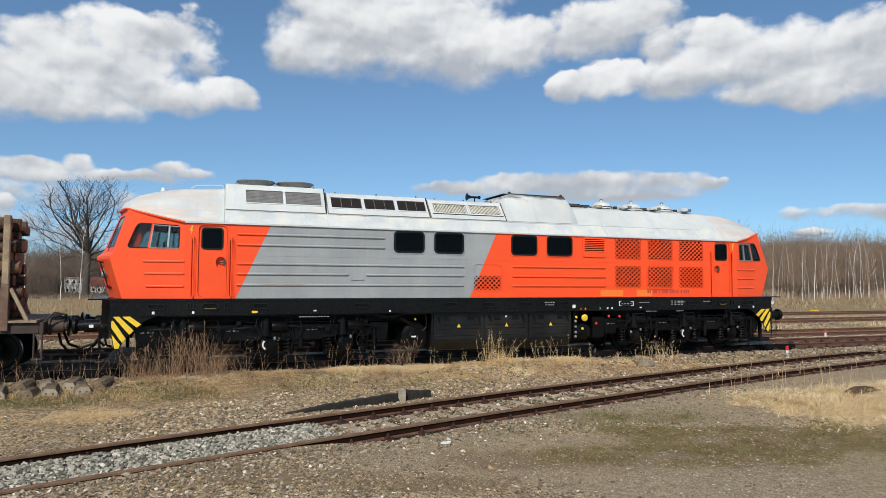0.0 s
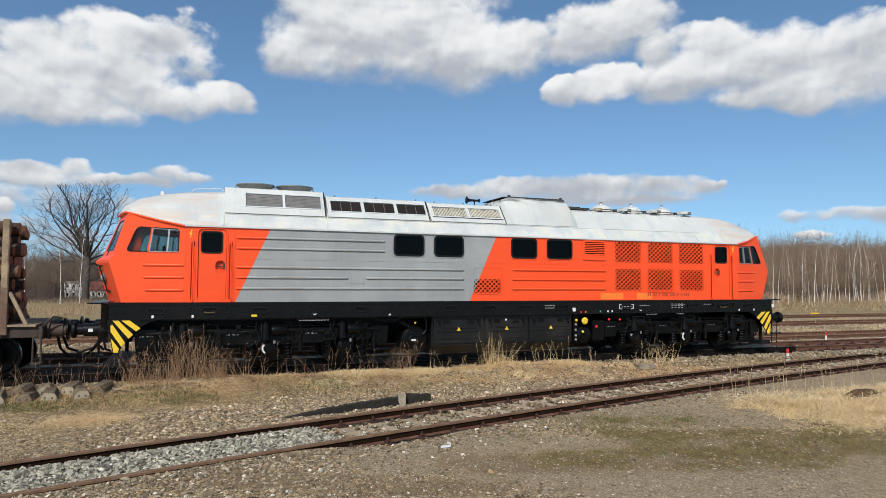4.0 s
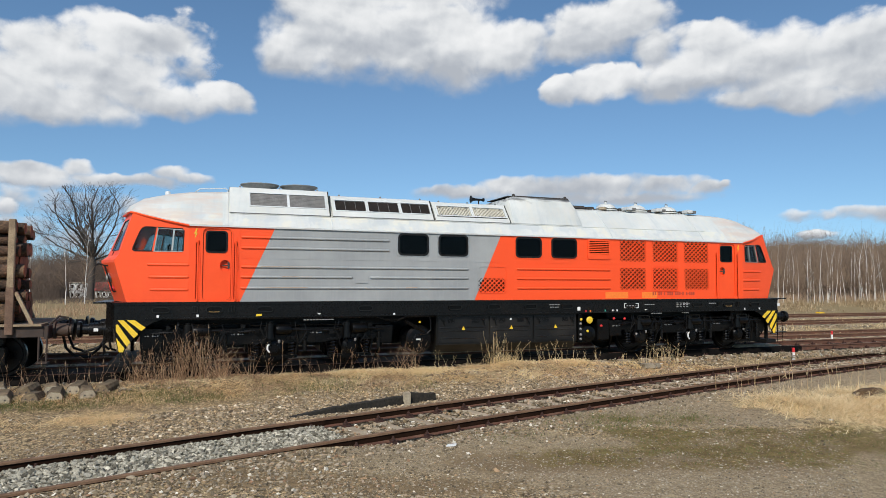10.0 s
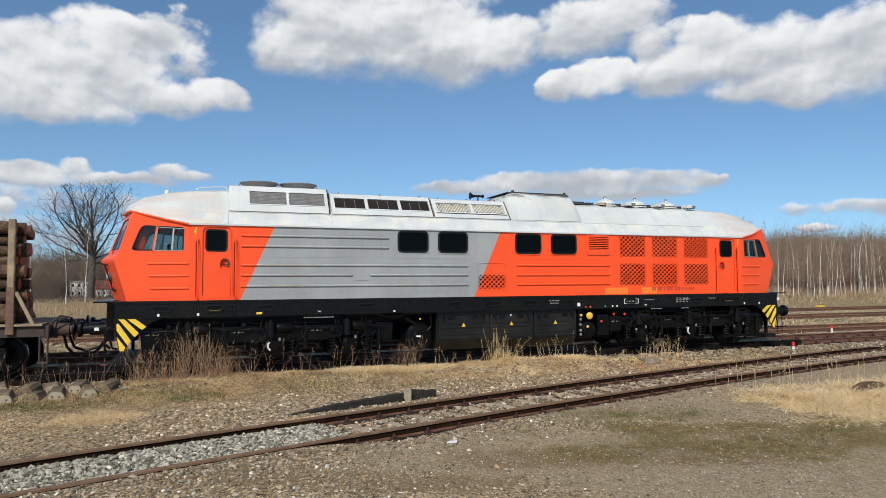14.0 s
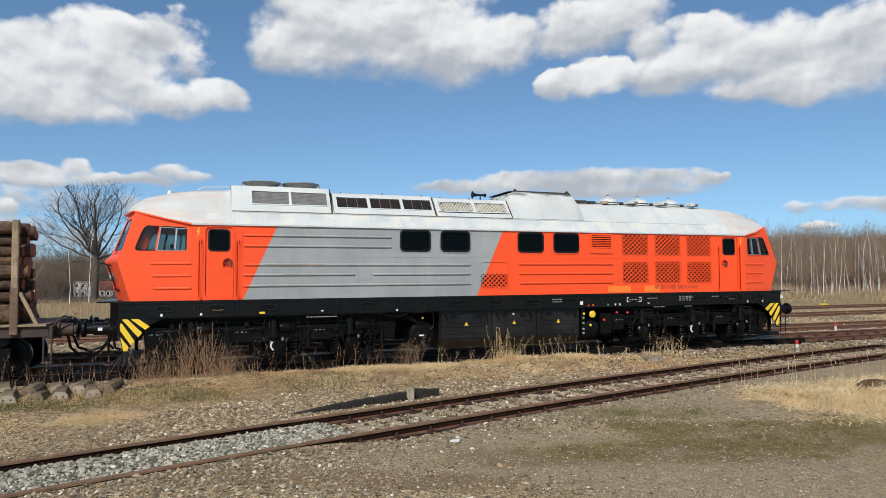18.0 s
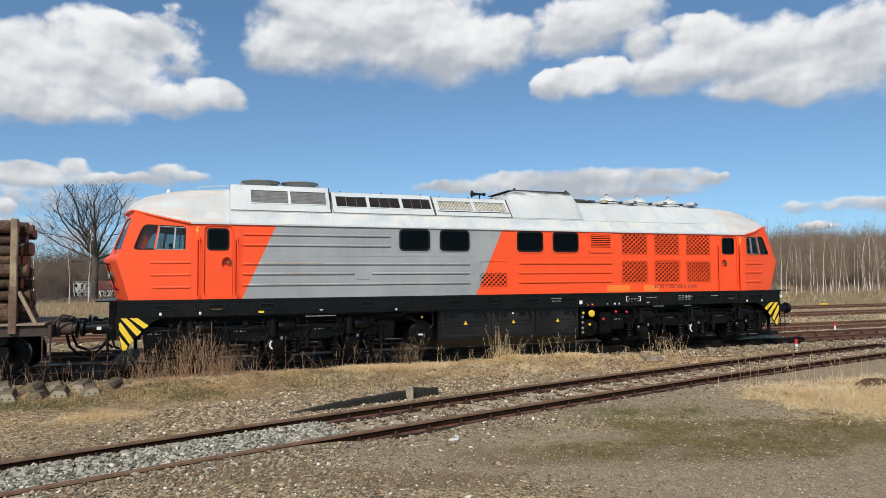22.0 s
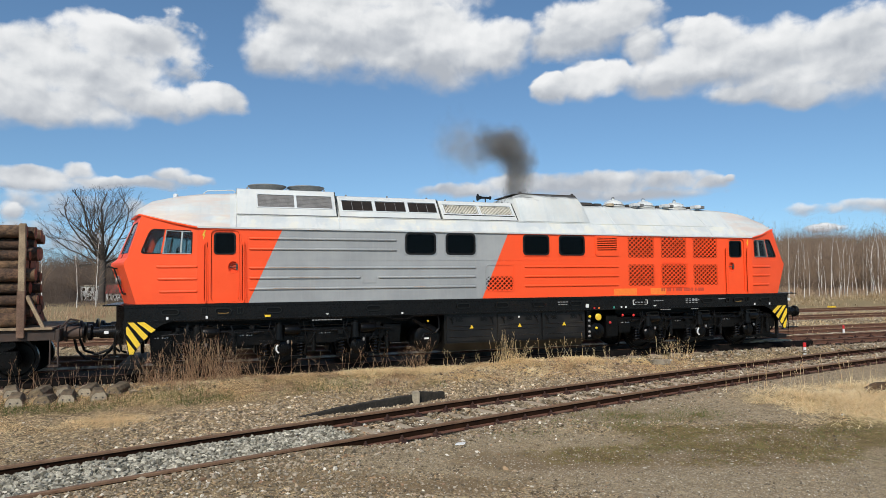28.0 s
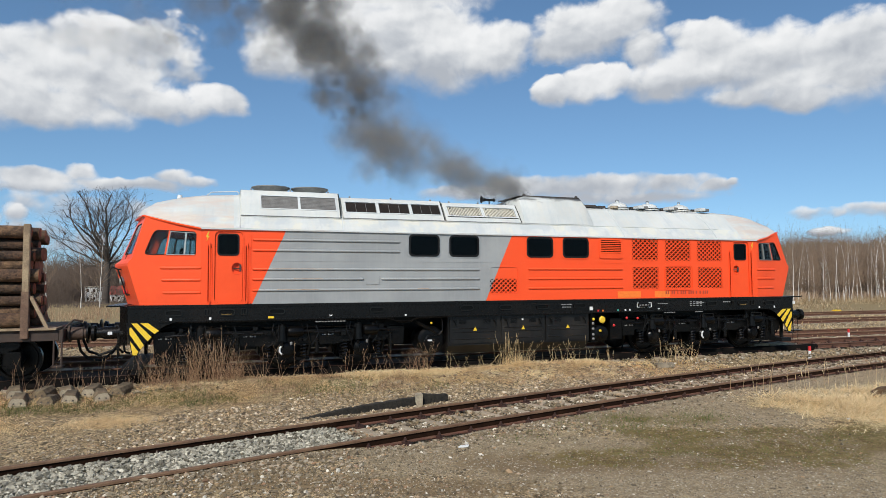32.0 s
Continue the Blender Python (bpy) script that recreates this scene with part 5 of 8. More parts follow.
def door(x0, x1, mirror):
    z0, z1 = SILL + 0.035, 3.325
    wx0, wx1, wz0, wz1 = x0 + 0.07, x1 - 0.10, 2.77, 3.26
    hx = x0 + 0.135 if mirror else x1 - 0.135
    hz = 2.46
    ring = [(hx + 0.115 * math.cos(radians(t)), hz + 0.135 * math.sin(radians(t))) for t in range(0, 360, 18)]
    s = Shape().plate(rrect(x0 + 0.008, x1 - 0.008, z0, z1, 0.115), [rrect(wx0, wx1, wz0, wz1, 0.07), ring], side, 0.022, 0.05)
    d = part("cab_door", s, orange, loco, "orange cab door with small window")
    part("door_rim", Shape().plate(rrect(x0 - 0.03, x1 + 0.03, z0 - 0.03, z1 + 0.03, 0.14), [rrect(x0, x1, z0, z1, 0.12)], side, -0.012, 0.0), orange, d)
    pn = part("door_window", Shape().plate(rrect(wx0, wx1, wz0, wz1, 0.07), [], side, 0.032, 0.04), dark_glass, d)
    part("window_seal", Shape().plate(rrect(wx0 - 0.014, wx1 + 0.014, wz0 - 0.014, wz1 + 0.014, 0.085), [rrect(wx0 + 0.02, wx1 - 0.02, wz0 + 0.02, wz1 - 0.02, 0.06)], side, 0.008, 0.036), rubber, d)
    # Added near-black plate stands for the unlit cab behind the door.
    part("room_shade_plate", Shape().box(x0, x1, 0.30, 0.32, SILL, 3.34), oily_shade, d)
    rim = [(hx + 0.128 * math.cos(radians(t)), hz + 0.148 * math.sin(radians(t))) for t in range(0, 360, 18)]
    part("handle_recess", Shape().plate(rim, [ring], side, 0.014, 0.024), orange, d, "raised round rim of the handle recess")
    part("dish_wall", Shape().plate(rim, [ring], side, 0.05, 0.10), orange, d)
    part("dish_floor", Shape().plate(rim, [], side, 0.10, 0.108), orange, d)
    hd = Shape().path([(hx - 0.07, 0.075, hz), (hx + 0.03, 0.03, hz), (hx + 0.085, 0.03, hz)], 0.014)
    hd.box(hx + 0.055, hx + 0.10, 0.022, 0.045, hz - 0.07, hz + 0.09)
    part("handle", hd, soot, d, "dark steel door handle")
    for hx in (x0 - 0.105, x1 + 0.10):
        hr = Shape()
        hr.tube((hx, -0.030, SILL + 0.02), (hx, -0.030, 3.04), 0.017, n=10)
        for z in (SILL + 0.03, 3.03):
            hr.tube((hx, -0.034, z), (hx, 0.0, z), 0.022)
        o = part("door_handrail", hr, orange, loco, "orange vertical handrail beside the door")
        part("handrail_channel", Shape().plate(rrect(hx - 0.058, hx + 0.058, SILL + 0.04, 3.02, 0.045), [rrect(hx - 0.042, hx + 0.042, SILL + 0.058, 3.002, 0.037)], side, -0.012, 0.0), orange, o)
        part("slot_back", Shape().box(hx - 0.06, hx + 0.06, 0.062, 0.072, SILL + 0.03, 3.04), orange, o)
    # lightning warning sign
    bx = x0 - 0.02 if not mirror else x1 + 0.10
    pts = [(0.02, 0.16), (-0.05, 0.0), (0.0, 0.0), (-0.03, -0.15), (0.055, 0.03), (0.005, 0.03), (0.055, 0.16)]
    lx = -4.86 if not mirror else 11.12
    part("lightning_sign", Shape().plate([(lx + u * 0.75, 3.19 + w * 0.75) for u, w in pts], [], side, -0.006, 0.0), yellow, d, "yellow lightning warning mark")


door(*DOORS[0], False)
door(*DOORS[1], True)

for x0, x1 in ((6.20, 6.98), (7.46, 8.0)):
    part("primer_patch", Shape().box(x0, x1, -0.005, 0.0, SILL + 0.027, SILL + 0.21), ochre, loco, "ochre touched-up paint patch")
nx = 7.84
for i, w in enumerate((0.06, 0.06, 0, 0.06, 0.06, 0, 0.035, 0, 0.06, 0.06, 0.06, 0, 0.06, 0.06, 0.06, 0.03, 0.06, 0, 0.06, 0.03, 0.06, 0.06, 0.06)):
    if w:
        z0 = 1.775 if w == 0.03 else 1.735
        part("number_bar", Shape().box(nx, nx + w * 0.8, -0.006, 0.0, z0, 1.79 if w == 0.03 else 1.83), dark_mark, loco)
    nx += (w or 0.05) + 0.014


pale_print = surface("faded_white_print", (0.30, 0.30, 0.29), (0.2, 0.2, 0.19), rough=0.7, relief=0.0)
# ---- underframe ----
fr = Shape()
fr.box(-6.51, 12.71, 0.02, 2.93, 1.23, SILL - 0.004)
uf = part("underframe", fr, black, loco, "black steel underframe beam", bevel=0.012)
part("top_flange", Shape().box(-6.52, 12.72, 0.0, 0.02, 1.555, SILL - 0.004), black, uf)
part("bottom_flange", Shape().box(-5.9, 12.25, -0.02, 0.02, 1.235, 1.265), black, uf)
for x in (-5.56, -3.28, -0.85, 1.56, 2.68, 3.79, 4.94, 7.08, 9.5, 11.75):
    part("pocket_rim", Shape().plate(rrect(x - 0.19, x + 0.19, 1.365, 1.505, 0.07), [rrect(x - 0.165, x + 0.165, 1.39, 1.48, 0.045)], side, -0.012, 0.02), glossy, uf, bevel=0.005)
    part("pocket_floor", Shape().plate(rrect(x - 0.165, x + 0.165, 1.39, 1.48, 0.045), [], side, 0.014, 0.0195), oily_shade, uf)
for x in (-4.42, 10.70):
    st = part("step_pocket", Shape().plate(rrect(x - 0.19, x + 0.19, 1.355, 1.515, 0.08), [rrect(x - 0.165, x + 0.165, 1.38, 1.49, 0.055)], side, -0.012, 0.02), glossy, uf, bevel=0.005)
    part("brass_lip", Shape().path([(x - 0.12, -0.002, 1.40), (x - 0.08, -0.004, 1.385), (x + 0.08, -0.004, 1.385), (x + 0.12, -0.002, 1.40)], 0.011), brass, st, "worn brass-coloured foothold lip")
    part("foothold", Shape().plate(rrect(x - 0.165, x + 0.165, 1.38, 1.49, 0.055), [], side, 0.014, 0.0195), oily_shade, st)
    for dx in (-0.42, 0.38):
        part("slot_rim", Shape().plate(rrect(x + dx - 0.07, x + dx + 0.07, 1.37, 1.53, 0.02, 2), [rrect(x + dx - 0.05, x + dx - 0.008, 1.39, 1.51, 0.01, 2), rrect(x + dx + 0.008, x + dx + 0.05, 1.39, 1.51, 0.01, 2)], side, -0.008, 0.02), glossy, st, bevel=0.004)
part("conduit", Shape().path([(-5.45, -0.005, 1.225), (-0.55, -0.005, 1.215), (-0.35, -0.005, 1.15), (0.02, -0.005, 1.15), (0.22, -0.005, 1.215), (1.05, -0.005, 1.215)], 0.013), black, uf, "thin worn conduit below the frame")
MARKS = [(-5.62, 1.30, 0.05, 0.06, white_mark), (-4.78, 1.30, 0.05, 0.06, white_mark), (-3.42, 1.30, 0.13, 0.05, yellow), (-0.10, 1.28, 0.045, 0.055, white_mark),
         (5.32, 1.36, 0.09, 0.10, white_mark), (5.55, 1.29, 0.04, 0.05, red_mark), (5.70, 1.29, 0.035, 0.05, ochre), (6.2, 1.30, 0.04, 0.05, green_mark), (6.45, 1.30, 0.04, 0.05, white_mark), (6.60, 1.30, 0.04, 0.05, white_mark),
         (11.35, 1.30, 0.04, 0.06, white_mark), (11.95, 1.30, 0.04, 0.06, white_mark), (12.75, 1.42, 0.09, 0.09, white_mark)]
for x, z, w, hh, mt in MARKS:
    part("marking_plate", Shape().box(x - w / 2, x + w / 2, 0.0, 0.018, z - hh / 2, z + hh / 2), mt, uf)
# lines of small print, as bars
for x, z, w in ((4.55, 1.48, 0.34), (4.55, 1.41, 0.30), (7.75, 1.46, 0.36), (9.1, 1.47, 0.28), (10.1, 1.48, 0.30), (-2.0, 1.17, 0.75), (8.0, 1.20, 0.40), (9.05, 1.20, 0.28)):
    k = max(3, int(w / 0.07))
    for i in range(k):
        x0 = x - w / 2 + i * w / k
        part("print_bar", Shape().box(x0, x0 + w / k * 0.72, 0.008, 0.018, z - 0.011, z + 0.011), pale_print, uf)
part("data_frame", Shape().plate(rrect(6.85, 7.35, 1.36, 1.50, 0.005, 1), [rrect(6.865, 7.335, 1.375, 1.485, 0.005, 1)], side, 0.008, 0.018), white_mark, uf)
for i in range(4):
    part("print_bar", Shape().box(6.9 + i * 0.11, 6.97 + i * 0.11, 0.008, 0.018, 1.415, 1.442), pale_print, uf)
for i in range(4):
    for j in range(3):
        part("print_bar", Shape().box(8.72 + i * 0.12, 8.79 + i * 0.12, 0.008, 0.018, 1.375 + j * 0.055, 1.397 + j * 0.055), pale_print, uf)
for x in (-2.0, 7.6):
    part("hoist_mark", Shape().plate([(x - 0.05, 1.33), (x, 1.29), (x + 0.05, 1.33), (x + 0.02, 1.33), (x, 1.315), (x - 0.02, 1.33)], [], side, 0.0, 0.018), white_mark, uf)


def apron(mirror):
    fx = (lambda x: 6.20 - x) if mirror else (lambda x: x)
    beam = 13.05 if mirror else -6.70
    out = [(fx(x), z) for x, z in ((-6.54, 1.24), (-5.50, 1.24), (-5.72, 1.16), (-5.98, 1.0), (-6.12, 0.80), (-6.24, 0.62), (-6.30, 0.50), (-6.40, 0.50), (-6.46, 0.80))]
    s = Shape()
    for y in (0.02, 2.93):
        s.plate(out, [], side, min(y, y + 0.02), max(y, y + 0.02))
    s.prism([(fx(-6.51), 0.02), (beam, 0.32), (beam, 2.63), (fx(-6.51), 2.93)], lambda u, v, a: (u, v, a), 0.74, 1.60)
    a = part("end_apron", s, black, loco, "black end apron with yellow warning stripes")
    stripes = [[(-6.25, 1.225), (-6.09, 1.225), (-5.86, 1.05), (-5.95, 0.98)],
               [(-6.43, 1.225), (-6.31, 1.225), (-6.01, 0.91), (-6.095, 0.82)],
               [(-6.465, 1.12), (-6.43, 1.14), (-6.165, 0.735), (-6.235, 0.64), (-6.46, 0.98)],
               [(-6.452, 0.84), (-6.28, 0.60), (-6.31, 0.52), (-6.39, 0.52)]]
    for st in stripes:
        part("yellow_stripe", Shape().plate([(fx(x), z) for x, z in st], [], side, 0.012, 0.019), yellow, a)
    for y in (0.60, 2.35):
        b = Shape()
        sg = 1 if mirror else -1
        b.lathe((beam, y, 1.0), [(0.20, -sg * 0.1), (0.20, sg * 0.04), (0.145, sg * 0.06), (0.145, sg * 0.36), (0.115, sg * 0.37), (0.115, sg * 0.56)], 18, "x")
        bf = part("buffer", b, black, loco, "black round buffer", smooth=0.6)
        part("buffer_head", Shape().lathe((beam, y, 1.0), [(0.15, sg * 0.50), (0.185, sg * 0.53), (0.185, sg * 0.585), (0.165, sg * 0.60)], 20, "x"), black, bf, smooth=0.3)
    hk = Shape()
    hk.box(min(beam, beam + sg * 0.25), max(beam, beam + sg * 0.25), LOCO_Y - 0.05, LOCO_Y + 0.05, 0.92, 1.05)
    hk.path([(fx(-6.8), LOCO_Y, 0.95), (fx(-6.9), LOCO_Y, 0.6), (fx(-6.75), LOCO_Y, 0.45)], 0.03)
    part("coupling_hook", hk, oily_shade, a)
    for y in (0.95, 2.0):
        hose = Shape()
        hose.path([(fx(-6.6), y, 0.85), (fx(-6.75), y, 0.80), (fx(-6.82), y, 0.6), (fx(-6.78), y, 0.42), (fx(-6.66), y, 0.38)], 0.028)
        part("brake_hose", hose, rubber, a)
    pl = Shape()
    xa, xb = sorted((fx(-6.62), fx(-6.2)))
    pl.box(xa, xb, 0.2, 2.75, 0.18, 0.30)
    for y in (0.35, 2.6):
        xa2, xb2 = sorted((fx(-6.40), fx(-6.32)))
        pl.box(xa2, xb2, y - 0.05, y + 0.05, 0.3, 1.24)
    part("track_guard", pl, rubber, a, bevel=0.01)
    sp = Shape()
    for y in (0.22, 0.42):
        sp.path([(fx(-6.72), y, 1.0), (fx(-6.72), y, 0.46)], 0.014)
    sp.box(min(fx(-6.80), fx(-6.64)), max(fx(-6.80), fx(-6.64)), 0.2, 0.44, 0.44, 0.46)
    part("shunter_step", sp, oily_shade, a)


apron(False)
apron(True)


def coil(s, x, y, z0, z1, r, turns, wire):
    pts = []
    k = int(turns * 10)
    for i in range(k + 1):
        t = 2 * math.pi * turns * i / k
        pts.append((x + r * math.cos(t), y + r * math.sin(t), z0 + (z1 - z0) * i / k))
    s.path(pts, wire, 5)


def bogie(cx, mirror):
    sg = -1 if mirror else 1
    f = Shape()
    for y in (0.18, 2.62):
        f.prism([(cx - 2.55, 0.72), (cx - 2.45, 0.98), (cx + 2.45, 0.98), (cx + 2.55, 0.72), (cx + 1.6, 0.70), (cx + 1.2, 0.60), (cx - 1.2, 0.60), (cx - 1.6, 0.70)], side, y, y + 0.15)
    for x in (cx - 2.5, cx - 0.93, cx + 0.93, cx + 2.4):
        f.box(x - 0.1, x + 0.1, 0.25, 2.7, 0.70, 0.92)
    b = part("bogie", f, oily_shade, loco, "black three-axle bogie", bevel=0.015)
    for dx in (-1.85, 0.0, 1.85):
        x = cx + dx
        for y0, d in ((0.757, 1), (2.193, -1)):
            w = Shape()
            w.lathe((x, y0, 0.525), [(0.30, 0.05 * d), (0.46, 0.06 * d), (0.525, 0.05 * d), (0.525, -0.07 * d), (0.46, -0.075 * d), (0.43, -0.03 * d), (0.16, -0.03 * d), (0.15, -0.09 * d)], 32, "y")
            part("wheel", w, oily_shade, b, smooth=0.5)
        part("axle", Shape().tube((x, 0.3, 0.525), (x, 2.65, 0.525), 0.085, n=12), oily_shade, b)
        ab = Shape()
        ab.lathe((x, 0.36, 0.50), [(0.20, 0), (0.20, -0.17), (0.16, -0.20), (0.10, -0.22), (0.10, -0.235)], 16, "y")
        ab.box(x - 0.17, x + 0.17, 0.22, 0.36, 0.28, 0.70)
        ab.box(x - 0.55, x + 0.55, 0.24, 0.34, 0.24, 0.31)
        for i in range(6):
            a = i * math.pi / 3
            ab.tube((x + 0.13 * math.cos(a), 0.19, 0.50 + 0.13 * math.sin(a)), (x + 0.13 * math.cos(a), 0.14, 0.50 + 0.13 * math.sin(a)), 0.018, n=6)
        part("axle_box", ab, oily_shade, b, "black axle box with bolted cover", bevel=0.006)
        for k in (-0.42, 0.42):
            c = Shape()
            coil(c, x + k, 0.26, 0.31, 0.66, 0.10, 4.5, 0.022)
            part("coil_spring", c, glossy, b, "glossy black coil spring")
        bc = Shape()
        bc.lathe((x + 0.06 * sg, 0.12, 0.94), [(0.05, -0.05), (0.12, -0.03), (0.13, 0.02), (0.13, 0.28), (0.10, 0.33), (0.045, 0.34), (0.045, 0.52)], 16, "x")
        bc.tube((x - 0.10, 0.12, 0.72), (x - 0.10, 0.12, 1.08), 0.11, 0.09, 12)
        bc.tube((x - 0.10, 0.12, 1.08), (x - 0.10, 0.12, 1.13), 0.06, n=8)
        part("brake_cylinder", bc, oily_shade, b, smooth=0.6)
        dm = Shape()
        dm.path([(x + 0.52, 0.16, 0.95), (x + 0.56, 0.16, 0.62), (x + 0.50, 0.18, 0.35)], 0.025)
        part("brake_rigging", dm, oily_shade, b)
        part("brake_block", Shape().box(x + 0.54, x + 0.64, 0.66, 0.86, 0.32, 0.66), oily_shade, b)
        hb = Shape()
        for i in range(5):
            hb.tube((x - 0.3 + i * 0.15, 0.19, 0.86), (x - 0.3 + i * 0.15, 0.15, 0.86), 0.02, n=6)
        tagged(part("bolt_row", hb, black, b), kind="stuff")
        hd = Shape()
        hd.path([(x - 0.30, 0.10, 1.16), (x - 0.34, 0.08, 0.98), (x - 0.24, 0.08, 0.80), (x - 0.30, 0.10, 0.60), (x - 0.22, 0.12, 0.46)], 0.014)
        part("air_hose", hd, black, b)
        hd = Shape()
        hd.path([(x + 0.34, 0.08, 1.14), (x + 0.40, 0.07, 1.0), (x + 0.33, 0.07, 0.86), (x + 0.20, 0.08, 0.80)], 0.012)
        part("air_hose", hd, black, b)
        for k in (-0.42, 0.42):
            part("spring_seat", Shape().box(x + k - 0.14, x + k + 0.14, 0.16, 0.36, 0.66, 0.71), black, b, bevel=0.008)
        if mirror:
            g = Shape().plate(rrect(x - 0.22, x + 0.22, 1.02, 1.14, 0.04), [rrect(x - 0.20, x + 0.20, 1.04, 1.12, 0.03)], side, 0.02, 0.06)
            part("guard_loop", g, glossy, b)
        if dx == 0:
            cr = Shape()
            cr.path([(x - 0.10, 0.115, 0.62), (x - 0.165, 0.115, 0.55), (x - 0.165, 0.115, 0.46), (x - 0.11, 0.115, 0.40)], 0.022)
            part("white_hub_mark", cr, white_mark, b)
        # clutter on the frame: rods, brackets, valves and faded marks
        rr = random.Random(int((x + 20) * 10))
        for i in range(5):
            px, pz = x + rr.uniform(-0.8, 0.8), rr.uniform(0.62, 1.08)
            part("bracket", Shape().box(px - rr.uniform(0.03, 0.08), px + rr.uniform(0.03, 0.08), 0.08, 0.18, pz - rr.uniform(0.02, 0.06), pz + rr.uniform(0.03, 0.08)), black if i % 2 else oily_shade, b, bevel=0.01)
        rod = Shape()
        rod.tube((x - 0.85, 0.11, 0.905), (x - 0.28, 0.11, 0.93), 0.018, n=8)
        rod.tube((x - 0.70, 0.11, 0.91), (x - 0.56, 0.11, 0.915), 0.038, n=8)
        part("brake_rod", Shape().tube((x + 0.42, 0.10, 0.94), (x + 0.86, 0.10, 0.92), 0.02, n=8), black, b, smooth=0.6)
        part("brake_rod", rod, black, b, smooth=0.6)
        for i in range(3):
            cable = Shape()
            c0 = x + rr.uniform(-0.5, 0.5)
            cable.path([(c0, 0.09, 1.14), (c0 + rr.uniform(-0.06, 0.06), 0.07, 0.95), (c0 + rr.uniform(-0.15, 0.15), 0.07, 0.74), (c0 + rr.uniform(-0.2, 0.2), 0.10, 0.56)], 0.009)
            part("cable", cable, rubber, b)
        damper = Shape()
        damper.lathe((x + 0.72, 0.14, 0.40), [(0.03, 0), (0.05, 0.02), (0.05, 0.28), (0.035, 0.29), (0.035, 0.44), (0.05, 0.46)], 12)
        part("damper", damper, black, b, smooth=0.5)
        for i in range(6):
            if i != 2:
                part("faded_mark", Shape().box(x - 1.0 + i * 0.05, x - 0.966 + i * 0.05, 0.172, 0.176, 0.832, 0.848 + 0.012 * (i % 2)), pale_print, b)
        for i, (ca, cb) in enumerate(((0.10, 0.16), (-0.12, 0.22))):
            part("drain_cock", Shape().lathe((x + ca, 0.06, 0.70 - cb * 0.3), [(0.02, -0.03), (0.03, -0.01), (0.03, 0.03), (0.012, 0.05)], 8), steel if i == 0 else black, b, smooth=0.5)
    pp = Shape()
    pp.path([(cx - 2.4, 0.14, 1.10), (cx - 0.6, 0.14, 1.10), (cx - 0.5, 0.14, 1.04), (cx + 2.4, 0.14, 1.04)], 0.014)
    for dx in (-1.2, 0.7, 2.2):
        pp.path([(cx + dx, 0.14, 1.08), (cx + dx + 0.06, 0.10, 0.9), (cx + dx - 0.02, 0.10, 0.72), (cx + dx - 0.1, 0.12, 0.62)], 0.016)
    part("air_pipe", pp, black, b)
    for s2 in (-1, 1):
        sand = Shape()
        x = cx + s2 * 2.72
        sand.prism([(x - 0.2, 0.55), (x + 0.2, 0.55), (x + 0.24, 1.0), (x - 0.24, 1.0)], side, 0.18, 0.5)
        sand.path([(x, 0.4, 0.55), (x - s2 * 0.12, 0.7, 0.12)], 0.03)
        part("sand_box", sand, oily_shade, b, bevel=0.02)


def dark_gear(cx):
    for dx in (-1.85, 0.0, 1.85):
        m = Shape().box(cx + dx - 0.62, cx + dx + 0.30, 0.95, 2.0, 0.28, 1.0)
        part("traction_motor", m, oily_shade, loco, bevel=0.05)
    part("bogie_bolster", Shape().box(cx - 2.3, cx + 2.3, 1.25, 1.6, 0.6, 1.24), oily_shade, loco)


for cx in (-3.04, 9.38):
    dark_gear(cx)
# long near-black wall, added to keep daylight from showing under the floor
part("underfloor_light_screen", Shape().box(-6.0, 12.3, 1.6, 1.9, 0.4, 1.24), oily_shade, loco)
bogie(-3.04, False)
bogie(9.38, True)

# equipment boxes between the bogies
tank = Shape()
tank.box(1.08, 5.32, 0.14, 2.8, 0.45, 1.23)
tank.prism([(0.14, 0.45), (2.80, 0.45), (2.55, 0.22), (0.39, 0.22)], lambda u, v, a: (a, u, v), 1.08, 5.32)
tk = part("equipment_box", tank, dusty, loco, "black battery and fuel box", bevel=0.015)
for x0, x1 in ((1.12, 2.54), (2.60, 3.88), (3.94, 5.28)):
    s = Shape().plate(rrect(x0, x1, 0.50, 1.18, 0.02, 2), [], side, 0.10, 0.14)
    d = part("box_door", s, dusty, tk, bevel=0.008)
    for z in (0.62, 0.80, 0.90):
        part("door_rib", rib(side, x0 + 0.07, x1 - 0.07, z, 0.034, 0.016).mesh("door_rib", dusty, 0.9), None, d, at=(0, 0.10, 0))
    for cx in (x0 + 0.36, x1 - 0.36):
        # near-black bars on the closed door stand for shaded slots
        for i in range(4):
            part("vent_slot", Shape().box(cx - 0.10, cx + 0.10, 0.090, 0.10, 1.02 + i * 0.03, 1.035 + i * 0.03), oily_shade, d)
    for cx in (x0 + 0.14, x1 - 0.14):
        l = Shape().box(cx - 0.05, cx + 0.05, 0.07, 0.10, 1.08, 1.14).path([(cx, 0.06, 1.10), (cx + 0.03, 0.05, 0.96)], 0.018)
        part("latch", l, black, d)
    cx = (x0 + x1) / 2
    part("warning_triangle", Shape().plate([(cx - 0.055, 0.83), (cx + 0.055, 0.83), (cx, 0.93)], [], side, 0.083, 0.088), yellow, d, "yellow warning triangle")
part("marking_plate", Shape().box(3.20, 3.25, 0.095, 0.10, 1.08, 1.13), white_mark, tk)
fit = Shape()
fit.lathe((0.62, 0.36, 0.62), [(0.10, 0.5), (0.34, 0.48), (0.36, 0.40), (0.36, -0.2), (0.30, -0.26), (0.08, -0.28)], 20, "y")
